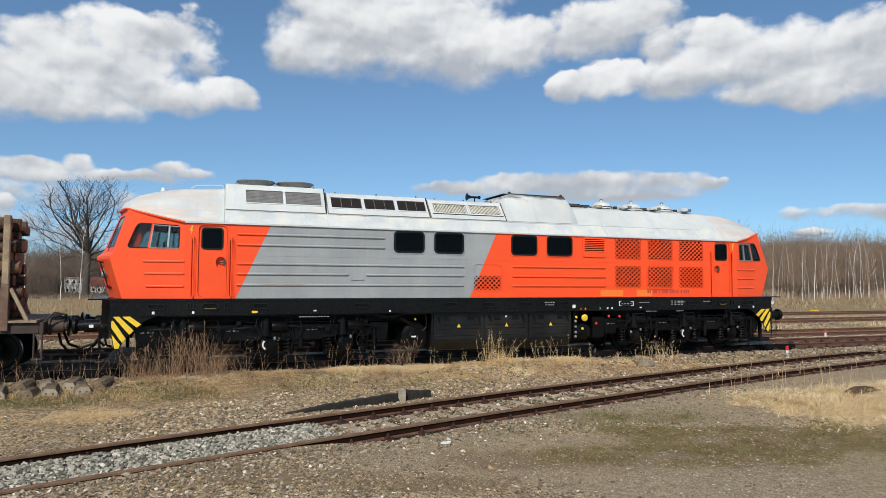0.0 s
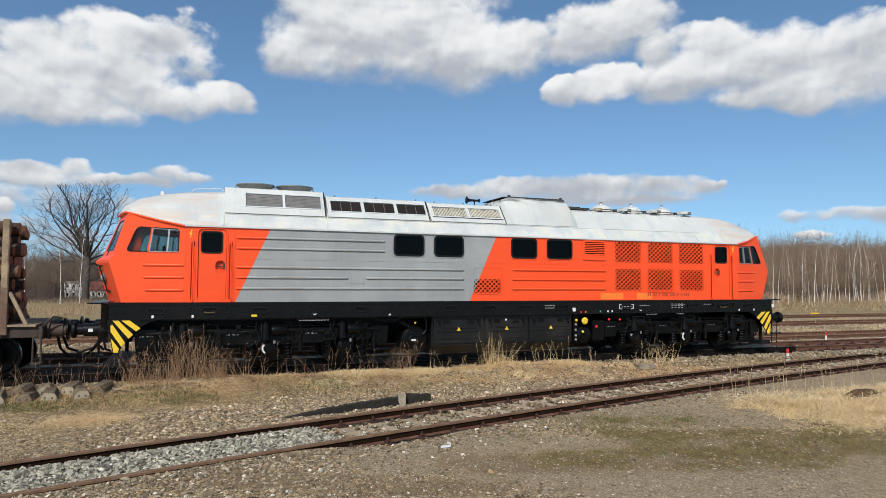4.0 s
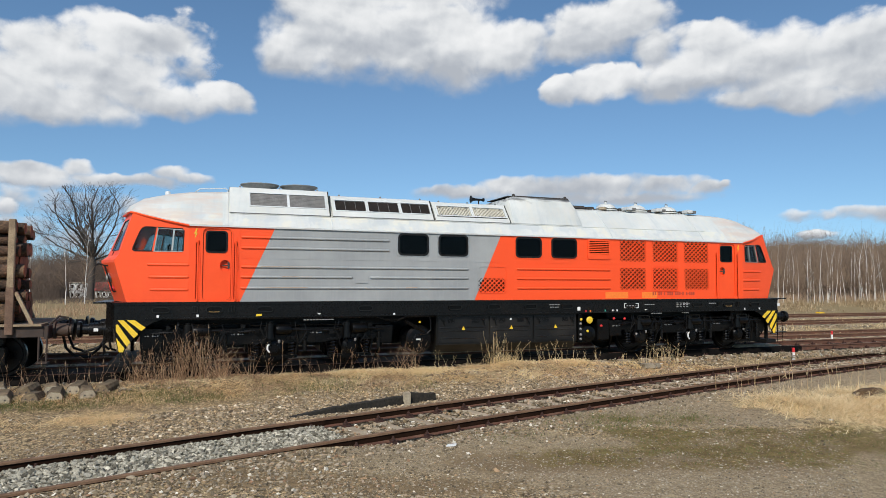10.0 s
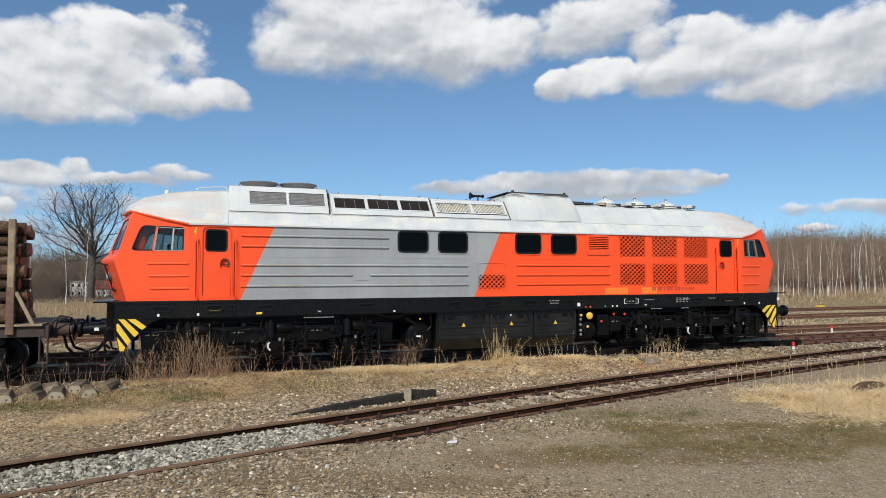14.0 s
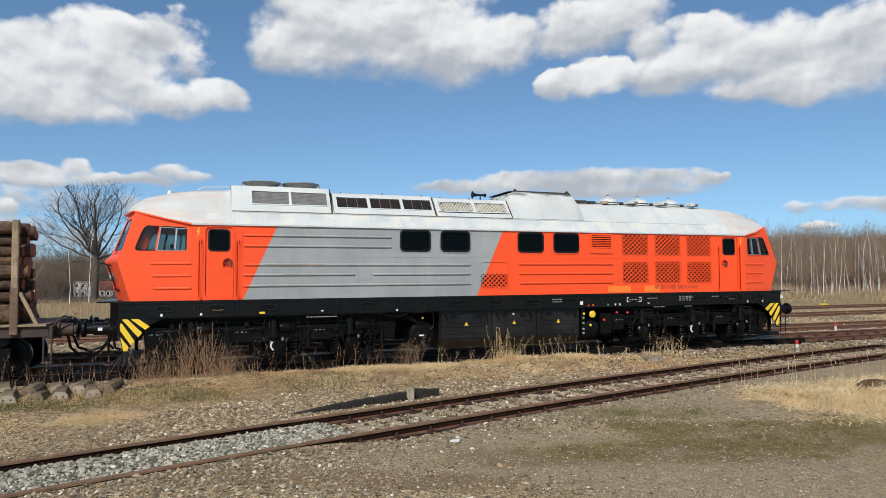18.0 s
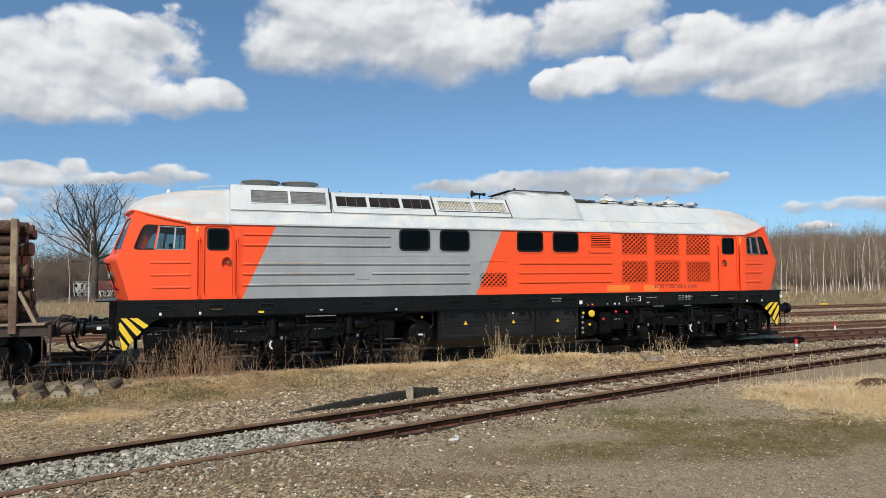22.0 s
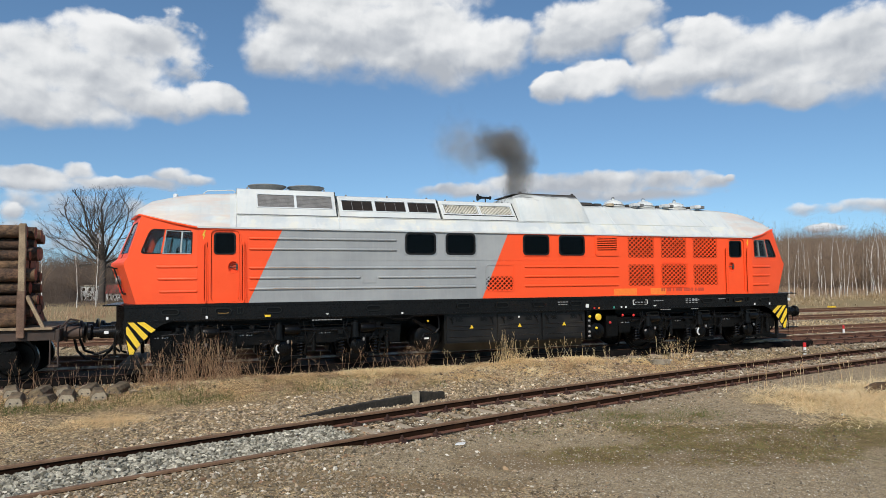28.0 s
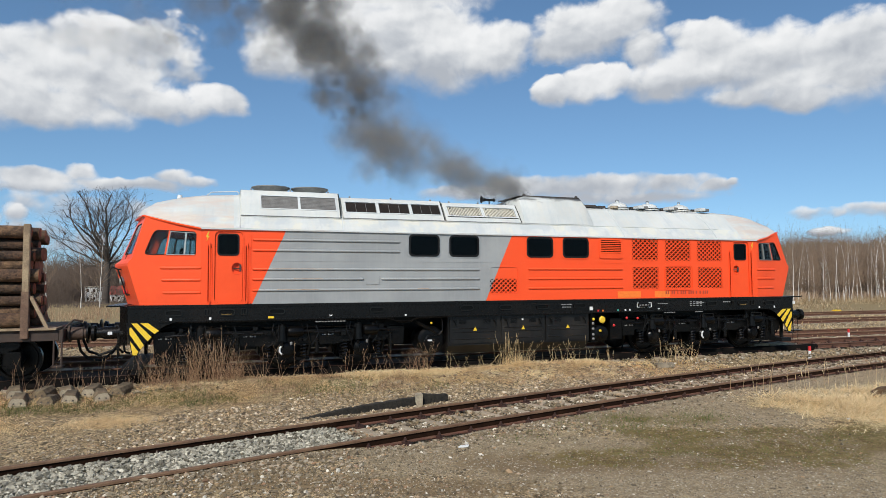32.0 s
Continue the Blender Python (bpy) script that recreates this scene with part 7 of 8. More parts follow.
stump.rings([[(8.85 + k2 * rr2 * math.cos(a), -5.9 + rr2 * math.sin(a) * 0.8, zz + 0.07) for a in [i * math.pi / 5 for i in range(10)] for rr2 in [r0 * (0.8 + 0.9 * noise.noise(Vector((math.cos(a) * 5, math.sin(a) * 5, zz * 11))))]] for r0, zz, k2 in ((0.40, -0.45, 1.6), (0.30, -0.33, 1.7), (0.22, -0.26, 1.8), (0.15, -0.23, 1.8), (0.05, -0.26, 1.6))])
single("earth_stump", stump, old_bark, "rotten brown stump half buried in straw", "stump")


# ---- grass and weeds ----
def blades(name, pos, length, lean, width, mats, label, category, seed):
    """Bent two-piece blades as one mesh."""
    rg = np.random.default_rng(seed)
    n = len(pos)
    ang = rg.uniform(0, 2 * np.pi, n)
    d = np.stack([np.cos(ang), np.sin(ang), np.zeros(n)], -1)
    q = np.stack([-np.sin(ang + rg.uniform(-1, 1, n)), np.cos(ang), np.zeros(n)], -1) * (width * rg.uniform(0.6, 1.4, n))[:, None] * 0.5
    up = np.array([0, 0, 1.0])
    ln = length(rg, n)[:, None]
    le = lean(rg, n)[:, None]
    m1 = pos + ln * 0.5 * (up * np.cos(le * 0.5) + d * np.sin(le * 0.5))
    tip = m1 + ln * 0.5 * (up * np.cos(np.minimum(le * 1.5, 1.75)) + d * np.sin(np.minimum(le * 1.5, 1.75)))
    v = np.stack([pos - q, pos + q, m1 + q * 0.8, m1 - q * 0.8, tip], 1)
    base = (np.arange(n) * 5)[:, None, None]
    fa = (np.array([[0, 1, 2], [0, 2, 3], [3, 2, 4]])[None] + base).reshape(-1, 3)
    return tagged(new(name, fast_mesh(name, v.reshape(-1, 3), fa, mats)), label, category, kind="stuff")


def lift(pos, cx, cy, sx, sy, h, seed):
    """Raise the feet of matted straw into a low mound."""
    rg = np.random.default_rng(seed)
    d = np.exp(-((pos[:, 0] - cx) / sx) ** 2 - ((pos[:, 1] - cy) / sy) ** 2)
    pos[:, 2] += d * h * rg.random(len(pos))
    return pos


def strip(x0, x1, y0, y1, n, clumpy, seed, off=0.0):
    rg = np.random.default_rng(seed)
    x, y = rg.uniform(x0, x1, n), y0 + (y1 - y0) * rg.beta(2, 2, n)
    c = np.array([noise.noise(Vector((a * clumpy, b * clumpy, seed))) for a, b in zip(x, y)])
    keep = rg.random(n) < 0.45 + 1.5 * c
    x, y = x[keep], y[keep]
    return np.stack([x, y, heights(x, y) + off], -1)


U = lambda a, b: (lambda rg, n: rg.uniform(a, b, n))
blades("dry_grass", strip(-9.5, 9.5, -1.9, 0.4, 24000, 1.3, 27), U(0.07, 0.30), U(1.8, 3.1), 0.008, weed, "matted brown dead grass along the track", "dry grass", 18)
blades("dry_grass", strip(-9.5, 9.5, -1.9, 0.4, 46000, 1.3, 21), U(0.07, 0.26), U(2.1, 3.1), 0.009, straw, "matted dry straw-coloured grass along the track", "dry grass", 1)
blades("dry_grass", strip(-1.8, 7.0, -0.85, 0.12, 26000, 1.1, 28), U(0.08, 0.28), U(1.3, 2.9), 0.007, bleached, "golden matted grass fringe beside the rail", "dry grass", 20)
blades("dry_grass", strip(-9, 0, -2.6, -0.5, 9000, 0.8, 22), U(0.05, 0.16), U(2.0, 3.1), 0.004, straw, "thin dry grass on the gravel", "dry grass", 2)
blades("green_grass", strip(-7.5, 0.5, -1.9, -0.4, 8000, 0.7, 23), U(0.03, 0.11), U(0.2, 0.9), 0.007, green, "short green grass among dry straw", "grass", 3)
blades("dry_grass", strip(-11.5, -5.5, -3.6, -1.1, 24000, 0.7, 29), U(0.08, 0.26), U(2.0, 3.1), 0.007, straw, "flattened pale grass before the concrete blocks", "dry grass", 22)
blades("green_grass", strip(-10.0, -4.2, -2.0, -0.9, 7000, 0.9, 30), U(0.03, 0.10), U(0.2, 1.0), 0.007, green, "short green grass round the concrete blocks", "grass", 23)
blades("green_grass", strip(-0.5, 4.5, -7.0, -5.4, 3000, 1.1, 24), U(0.02, 0.07), U(0.2, 0.9), 0.006, green, "short green tufts beside the siding", "grass", 4)


def heap(n, seed, which, x0, x1, y0, y1, power=1.0):
    """Places within one zone of the ground."""
    rg = np.random.default_rng(seed)
    x, y = rg.uniform(x0, x1, n), rg.uniform(y0, y1, n)
    c = np.array([noise.noise(Vector((a * 1.3, b * 1.3, seed))) for a, b in zip(x, y)])
    w = zone_weights(x, y)[:, which] * np.clip(((x - 8.85) / 1.0) ** 2 + ((y + 5.95) / 0.55) ** 2, 0.08, 1)
    keep = rg.random(n) < np.clip(w, 0, 1) ** power * (0.55 + c)
    x, y = x[keep], y[keep]
    return np.stack([x, y, heights(x, y)], -1)


blades("dry_grass", lift(heap(110000, 31, 0, 3.8, 13, -8.9, -4.4, 1.7), 7.2, -6.2, 2.6, 0.9, 0.07, 9), U(0.12, 0.40), U(2.2, 3.2), 0.0055, straw, "heap of flattened dry grass", "dry grass", 5)
blades("dry_grass", lift(heap(42000, 36, 0, 4.2, 13, -8.2, -4.6, 1.3), 8.0, -6.0, 3.0, 0.8, 0.10, 19), U(0.2, 0.5), U(1.8, 3.0), 0.007, bleached, "long bleached straw lying on the heap", "dry grass", 17)
blades("dry_grass", heap(11000, 32, 0, 4.0, 11, -7.2, -4.8, 2.0), U(0.15, 0.42), U(0.8, 2.2), 0.006, bleached, "loose bent tufts of dry grass", "dry grass", 6)
blades("green_grass", heap(30000, 33, 1, 0.0, 8.0, -10.0, -6.0), U(0.012, 0.04), U(0.3, 1.2), 0.006, green, "mossy green growth on the yard", "grass", 7)
blades("dry_grass", heap(15000, 35, 1, 0.0, 9.0, -10.0, -6.0), U(0.03, 0.14), U(2.2, 3.1), 0.0035, weed, "scattered dry grass on mossy ground", "dry grass", 13)
blades("green_grass", heap(5000, 34, 1, 1.5, 4.2, -6.8, -5.0), U(0.03, 0.10), U(0.2, 0.8), 0.006, green, "green grass tufts", "grass", 8)
blades("dry_grass", strip(7.0, 8.3, -0.9, -0.1, 900, 0.9, 45), U(0.25, 0.6), U(0.2, 1.3), 0.004, straw, "upright tuft of dry grass beside the rail", "dry grass", 14)
blades("dry_grass", strip(2.4, 3.2, -0.5, 0.1, 500, 0.9, 46), U(0.25, 0.55), U(0.2, 1.3), 0.004, straw, "upright tuft of dry grass beside the rail", "dry grass", 15)
blades("dry_grass", strip(-6.1, -4.0, -0.45, 0.25, 1500, 0.9, 47), U(0.35, 1.1), U(0.05, 2.3), 0.0045, weed, "tangled brown dead stems before the bogie", "dry grass", 16)
blades("dry_grass", strip(-60, 0, 18.5, 60, 30000, 0.25, 41), U(0.2, 0.8), U(0.2, 1.0), 0.014, weed, "tall dry grass beyond the tracks", "dry grass", 9)
blades("dry_grass", strip(14, 110, 19, 42, 32000, 0.15, 42), U(0.12, 0.45), U(0.4, 1.4), 0.035, pale_straw, "tall dry grass before the birch wood", "dry grass", 10)
blades("dry_grass", strip(38, 95, 33, 46, 26000, 0.3, 48), U(0.3, 0.95), U(0.2, 1.3), 0.022, pale_straw, "pale dry grass fringe at the edge of the wood", "dry grass", 21)
blades("dry_grass", strip(9, 50, 3.6, 17, 24000, 0.35, 43), U(0.08, 0.25), U(0.4, 1.3), 0.015, straw, "dry grass between the far tracks", "dry grass", 11)
blades("dry_grass", strip(-16, -4, 6.2, 17, 5000, 0.35, 44), U(0.08, 0.3), U(0.4, 1.1), 0.015, pale_straw, "dry grass between the far tracks", "dry grass", 12)


def stalks(name, spots, mats, label, seed, seedheads=True):
    """Upright dead stalks with bent tops, side twigs and seed heads."""
    rr = random.Random(seed)
    v, f = [], []

    def seg(a, b, r0, r1):
        k = len(v)
        d = (b - a).normalized()
        p = d.orthogonal().normalized()
        q = d.cross(p)
        for c, r in ((a, r0), (b, r1)):
            for i in range(3):
                t = 2.094 * i
                v.append(tuple(c + p * (r * math.cos(t)) + q * (r * math.sin(t))))
        for i in range(3):
            j = (i + 1) % 3
            f.append((k + i, k + j, k + 3 + j))
            f.append((k + i, k + 3 + j, k + 3 + i))
    for x0, x1, y0, y1, n, h0, h1, lean in spots:
        for _ in range(n):
            x, y = rr.uniform(x0, x1), rr.uniform(y0, y1)
            p = Vector((x, y, height(x, y) - 0.02))
            h = rr.uniform(h0, h1) * rr.uniform(0.7, 1.0)
            a, b2 = rr.uniform(0, 6.28), rr.uniform(0, lean)
            d = Vector((math.cos(a) * b2, math.sin(a) * b2 * 0.6, 1)).normalized()
            r = rr.uniform(0.0026, 0.0056)
            k = 4
            for i in range(k):
                e = p + d * (h / k)
                seg(p, e, r, r * 0.8)
                r *= 0.82
                if seedheads and i > 1 and rr.random() < 0.7:
                    tw = Vector((rr.uniform(-1, 1), rr.uniform(-1, 1), 0.9)).normalized() * rr.uniform(0.04, 0.12)
                    seg(e, e + tw, r * 0.8, r * 0.5)
                    if rr.random() < 0.6:
                        seg(e + tw, e + tw * 1.35, 0.0065, 0.002)
                p = e
                d = (d + Vector((rr.uniform(-0.16, 0.16), rr.uniform(-0.12, 0.12), -0.05))).normalized()
            if rr.random() < 0.45:
                seg(p, p + d * 0.11, 0.0055, 0.001)
    me = fast_mesh(name, np.array(v), np.array(f), mats)
    return tagged(new(name, me), label, "weeds", kind="stuff")


stalks("dead_weeds", [(-5.95, -4.2, -0.35, 0.22, 90, 0.5, 1.1, 0.85), (-5.3, -4.5, -0.3, 0.1, 70, 0.8, 1.3, 0.5), (-4.3, -3.5, -0.3, 0.2, 25, 0.4, 1.0, 0.7), (-3.6, 0.9, -0.35, 0.15, 50, 0.3, 0.85, 1.0), (0.0, 0.5, -0.25, 0.1, 26, 0.4, 0.8, 0.9), (-8.8, -6.0, -0.2, 0.3, 60, 0.3, 0.85, 0.6)], weed, "dead brown weed stalks before the bogies", 51)
stalks("dry_reeds", [(2.55, 2.95, -0.25, 0.1, 22, 0.5, 1.0, 0.3), (2.9, 5.3, -0.3, 0.1, 34, 0.3, 0.85, 0.7), (0.9, 2.5, -0.3, 0.0, 16, 0.3, 0.7, 0.8), (7.0, 8.2, -0.8, -0.2, 36, 0.4, 0.85, 0.45), (8.0, 8.7, -0.6, -0.1, 14, 0.3, 0.6, 0.6), (5.2, 7.0, -0.4, 0.1, 14, 0.2, 0.5, 0.8), (5.6, 9.0, -5.6, -4.4, 16, 0.5, 1.0, 0.12), (7.0, 10.0, -6.2, -4.6, 18, 0.35, 0.8, 0.35)], straw, "tall dry yellow reeds beside the rails", 52)


# ---- trees ----
def tree_mesh(seed, h, r, first, spread, levels, kids, droop, mats, thin=0.02, upright=0.5, wig=0.12, reach=1.5, dome=False):
    """A bare tree: tapered trunk in one mesh, limbs and twigs in another."""
    rr = random.Random(seed)
    tr, br = ([], []), ([], [])

    def seg(m, a, b, r0, r1, n):
        v, f = m
        k = len(v)
        d = (b - a).normalized()
        p = d.orthogonal().normalized()
        q = d.cross(p)
        for c, rad in ((a, r0), (b, r1)):
            for i in range(n):
                t = 2 * math.pi * i / n
                v.append(tuple(c + p * (rad * math.cos(t)) + q * (rad * math.sin(t))))
        for i in range(n):
            j = (i + 1) % n
            f.append((k + i, k + j, k + n + j, k + n + i))

    def limb(p, d, ln, rad, level):
        k = 5 if level < 2 else 3
        for i in range(k):
            e = p + d * (ln / k)
            r1 = max(thin * 0.6, rad * (1 - 0.75 / k))
            seg(br, p, e, rad, r1, 5 if level == 0 else 3)
            rad = r1
            if level < levels and i >= (1 if level == 0 else 0):
                for _ in range(kids[min(level, len(kids) - 1)]):
                    a = Vector((rr.gauss(0, 1), rr.gauss(0, 1), rr.gauss(0.25, 0.7))).normalized()
                    nd = (d * 0.75 + a * spread).normalized()
                    limb(e, nd, ln * rr.uniform(0.42, 0.68), max(thin, rad * rr.uniform(0.45, 0.65)), level + 1)
            p = e
            d = (d + Vector((rr.gauss(0, wig), rr.gauss(0, wig), rr.gauss(0.03 * upright - droop, 0.07)))).normalized()
    p, d, rad = Vector((0, 0, -0.2)), Vector((0, 0, 1)), r
    k = 12
    for i in range(k):
        e = p + d * (h * 0.95 / k)
        r1 = max(thin, r * (1 - (i + 1) / k) ** 0.8)
        seg(tr, p, e, rad, r1, 8)
        rad = r1
        p = e
        if (i + 1) / k > first and rad < r:
            for _ in range(kids[0] if i < k - 4 else 2):
                a = rr.uniform(0, 6.28)
                up = upright * rr.uniform(0.5, 1.3)
                nd = Vector((math.cos(a), math.sin(a), up)).normalized()
                far = 0.42 + 0.52 * math.sin(math.pi * (i + 1) / k) if dome else 1.25 - (i + 1) / k
                limb(e, nd, h * rr.uniform(0.20, 0.36) * far * spread * reach, max(thin, rad * 0.6), 1 if dome and i > 7 else 0)
        d = (d + Vector((rr.gauss(0, 0.05), rr.gauss(0, 0.05), 0))).normalized()
    a = raw("trunk", *tr, mats[0])
    a.polygons.foreach_set("use_smooth", [True] * len(a.polygons))
    return a, raw("crown", *br, mats[1])


def tree(name, meshes, label, category, m, group=""):
    t = thing(name, label, category, group=group)
    t.matrix_basis = m
    part("trunk", meshes[0], None, t)
    part("crown", meshes[1], None, t)
    return t


def oak_mesh(seed, h, wide, low, r):
    """A spreading bare oak: a short bole, then limbs that fork until they reach a rounded crown."""
    rr = random.Random(seed)
    tr, br = ([], []), ([], [])

    def seg(m, a, b, r0, r1, n):
        v, f = m
        k = len(v)
        d = (b - a).normalized()
        p = d.orthogonal().normalized()
        q = d.cross(p)
        for c, rad in ((a, r0), (b, r1)):
            for i in range(n):
                t = 2 * math.pi * i / n
                v.append(tuple(c + p * (rad * math.cos(t)) + q * (rad * math.sin(t))))
        for i in range(n):
            j = (i + 1) % n
            f.append((k + i, k + j, k + n + j, k + n + i))
    mid = low + (h - low) * 0.45

    def reach(p):
        e = Vector((p.x / wide, p.y / wide, (p.z - mid) / (h - mid if p.z > mid else (mid - low) * 1.5))).length
        return e - 0.20 * noise.noise(p * 0.3)
    todo = []
    p, d, rad = Vector((0, 0, -0.3)), Vector((0.02, 0, 1)), r
    for i in range(6):
        e = p + d * (low / 5)
        seg(tr, p, e, rad * (1.35 if i == 0 else 1), r * (0.97 - 0.03 * i), 10)
        rad, p = r * (0.97 - 0.03 * i), e
        d = Vector((rr.gauss(0.01, 0.03), rr.gauss(0, 0.03), 1)).normalized()
    # great limbs: lean sideways, lean in depth, rise, start below the top, girth
    for lx, ly, lz, down, g in ((-1.0, 0.3, 0.36, 0.5, 0.55), (-1.0, -0.3, 0.72, 0.0, 0.58), (-0.36, 0.2, 1.0, 0.0, 0.62), (0.05, -0.2, 1.0, 0.0, 0.66), (0.34, 0.35, 1.0, 0.0, 0.60),
                              (0.72, -0.2, 0.80, 0.2, 0.55), (0.95, 0.3, 0.45, 0.5, 0.48), (-0.1, 0.9, 0.7, 0.1, 0.5), (0.15, -0.9, 0.7, 0.1, 0.5), (-1.0, -0.1, 0.16, 0.8, 0.42), (-0.62, -0.6, 0.95, 0.0, 0.5), (0.7, 0.4, 0.20, 1.1, 0.28)):
        todo.append((p - Vector((0, 0, 0.3 + down)), Vector((lx, ly, lz)).normalized(), r * g * 0.80))
    count = 0
    while todo and count < 26000:
        p, d, rad = todo.pop(0)
        ln = 0.30 + 2.6 * min(0.25, rad) + rr.uniform(0, 0.30)
        e = p + d * ln
        count += 1
        seg(br, p, e, rad, rad * 0.90, 5 if rad > 0.05 else 3)
        rad = min(rad * 0.90, 0.0125 + 0.30 * max(0.0, 1.0 - reach(e)))
        if rad < 0.0095 or reach(e) > 1.0:
            continue
        out = Vector((e.x, e.y, (e.z - low) * 0.7)).normalized()
        wig = 0.14 if rad > 0.06 else 0.26
        bend = Vector((rr.gauss(0, wig), rr.gauss(0, wig), rr.gauss(0.05, wig)))
        todo.append((e, (d + bend + out * 0.06).normalized(), rad))
        if rr.random() < (0.62 if rad < 0.05 else 0.42):
            s1 = Vector((rr.gauss(0, 1), rr.gauss(0, 1), rr.gauss(0.35, 0.7))).normalized()
            todo.append((e, (d * 0.8 + s1 * 1.0 + out * 0.25).normalized(), rad * rr.uniform(0.48, 0.76)))
    a = raw("trunk", *tr, oak_bark)
    a.polygons.foreach_set("use_smooth", [True] * len(a.polygons))
    return a, raw("crown", *br, oak_bark)


tree("oak_tree", oak_mesh(8, 14.9, 7.2, 5.2, 0.42), "large bare oak with wide branching crown", "tree", pose(-18.05, 76, -0.4))
kinds = [tree_mesh(60 + i, 10.2 + i * 0.4, 0.055 + 0.01 * (i % 3), 0.22, 0.55, 1, (3, 2, 2), 0.0, (birch_bark if i < 3 else far_bark, far_bark), 0.0055, 1.6, 0.12, 1.25) for i in range(6)]
kinds.append(tree_mesh(69, 8.4, 0.11, 0.35, 0.55, 0, (1, 1, 1), 0.0, (birch_bark, birch_bark), 0.014, 1.1, 0.13, 1.5))
first = {}
RT = random.Random(77)


def plant(i, x, y, s, rot):
    birch = i < 3 or i == 6
    label = "forked white birch before the wood" if i == 6 else "slender bare birch with white trunk" if birch else "slender bare brown tree at the wood's edge"
    m = pose(x, y, -0.35, 0, 0, rot)
    if i in first:
        t = copy_thing(first[i], m)
    else:
        t = first[i] = tree("birch_tree" if birch else "young_tree", kinds[i], label, "tree", m, "trees of the wood")
    t.scale = (s, s, s)


for k in range(165):
    y = 41 + 26 * RT.random() ** 1.5
    x = RT.uniform(40, 66) + (y - 41) * 0.9 + RT.random() ** 2 * 40
    plant(RT.choice((0, 1, 2, 3, 4, 5, 3, 4, 5)), x, y, RT.uniform(0.58, 0.80) * (1 + (y - 41) * 0.006), RT.uniform(0, 360))
for k in range(26):
    plant(RT.choice((0, 1, 2)), 47 + k * 1.5 + RT.uniform(-1.3, 1.3), 40.5 + RT.uniform(-1.5, 1.5), RT.uniform(0.55, 0.74), RT.uniform(0, 360))
for k in range(9):
    plant(RT.choice((0, 1, 2)), 74 + k * 2.6 + RT.uniform(-1.0, 1.0), 44 + RT.uniform(-1.5, 2.5), RT.uniform(0.82, 1.02), RT.uniform(0, 360))
for x, y, s, i in ((-21.5, 62, 0.85, 0), (-17.6, 58, 0.72, 1), (-16.2, 60, 0.8, 2), (-24.5, 66, 0.7, 4), (-28, 60, 0.75, 3), (-31, 64, 0.75, 5), (-13.5, 64, 0.8, 3), (-27, 74, 0.85, 4), (-10, 70, 0.9, 5), (-35, 70, 0.8, 3)) + tuple(((-38, -13)[k % 2] + (k // 2) * 0.95 + RT.uniform(-1, 1), RT.uniform(88, 125), RT.uniform(0.7, 1.05), RT.choice((3, 4, 5))) for k in range(16)):
    plant(i, x, y, s, RT.uniform(0, 360))


tree("young_spruce", tree_mesh(91, 4.2, 0.05, 0.05, 0.55, 1, (9, 4, 3), 0.03, (oak_bark, needle), 0.03, 0.15, 0.1, 1.0), "small dark green spruce among bare shrubs", "tree", pose(-24.2, 60, -0.4))


def thicket(name, boxes, mats, label, seed, r=0.016):
    """Dense bare undergrowth: forked upright twigs as one mesh."""
    rg = np.random.default_rng(seed)
    vs, k0, fs = [], 0, []
    for x0, x1, y0, y1, n, h0, h1 in boxes:
        x, y = rg.uniform(x0, x1, n), rg.uniform(y0, y1, n)
        h = rg.uniform(h0, h1, n) * (0.74 + 0.20 * np.sin(x * 0.7) * np.cos(y * 0.45 + x * 0.21) + 0.13 * np.sin(x * 0.23 + 1.0) + 0.08 * np.sin(x * 1.9))
        b = np.stack([x, y, np.full(n, -0.4)], -1)
        t1 = b + np.stack([rg.normal(0, 0.12, n) * h, rg.normal(0, 0.12, n) * h, h * 0.55], -1)
        for f2 in range(3):
            t2 = t1 + np.stack([rg.normal(0, 0.14, n) * h, rg.normal(0, 0.14, n) * h, h * rg.uniform(0.25, 0.5, n)], -1)
            for a, c, ra, rc in (((b, t1 + (t1 - b) * 0.25, r * 1.15, r * 0.7),) if f2 == 0 else ()) + ((t1, t2, r * 0.7, r * 0.25),):
                o = np.stack([np.full(n, 1.0), np.full(n, 0.45), np.zeros(n)], -1)
                o2 = np.stack([np.full(n, -0.45), np.full(n, 1.0), np.zeros(n)], -1)
                v = np.stack([a + o * ra, a - o * ra * 0.5 + o2 * ra, a - o * ra * 0.5 - o2 * ra, c + o * rc * 0.3], 1)
                fa = np.array([[0, 1, 3], [1, 2, 3], [2, 0, 3]])[None] + (k0 + np.arange(n) * 4)[:, None, None]
                vs.append(v.reshape(-1, 3))
                fs.append(fa.reshape(-1, 3))
                k0 += n * 4
    return tagged(new(name, fast_mesh(name, np.concatenate(vs), np.concatenate(fs), mats)), label, "wood", kind="stuff")


for x, y, s, rot in ((76.0, 45.0, 0.98, 20), (80.5, 46.5, 1.0, 150), (62.5, 41.5, 0.78, 260)):
    plant(6, x, y, s, rot)
thicket("far_wood", [(40, 150, 50, 78, 30000, 6.6, 11.0), (46, 130, 45, 52, 3500, 2.0, 5.5), (60, 175, 78, 110, 30000, 11.0, 15.0), (124, 195, 80, 112, 9000, 12.0, 16.0)], far_bark, "dense bare brown wood of young trees", 71, 0.030)
thicket("underbrush", [(42, 130, 42, 50, 9000, 0.6, 2.4), (48, 140, 50, 60, 7000, 1.2, 3.4)], brush_bark, "pale brown brush at the edge of the wood", 73, 0.018)
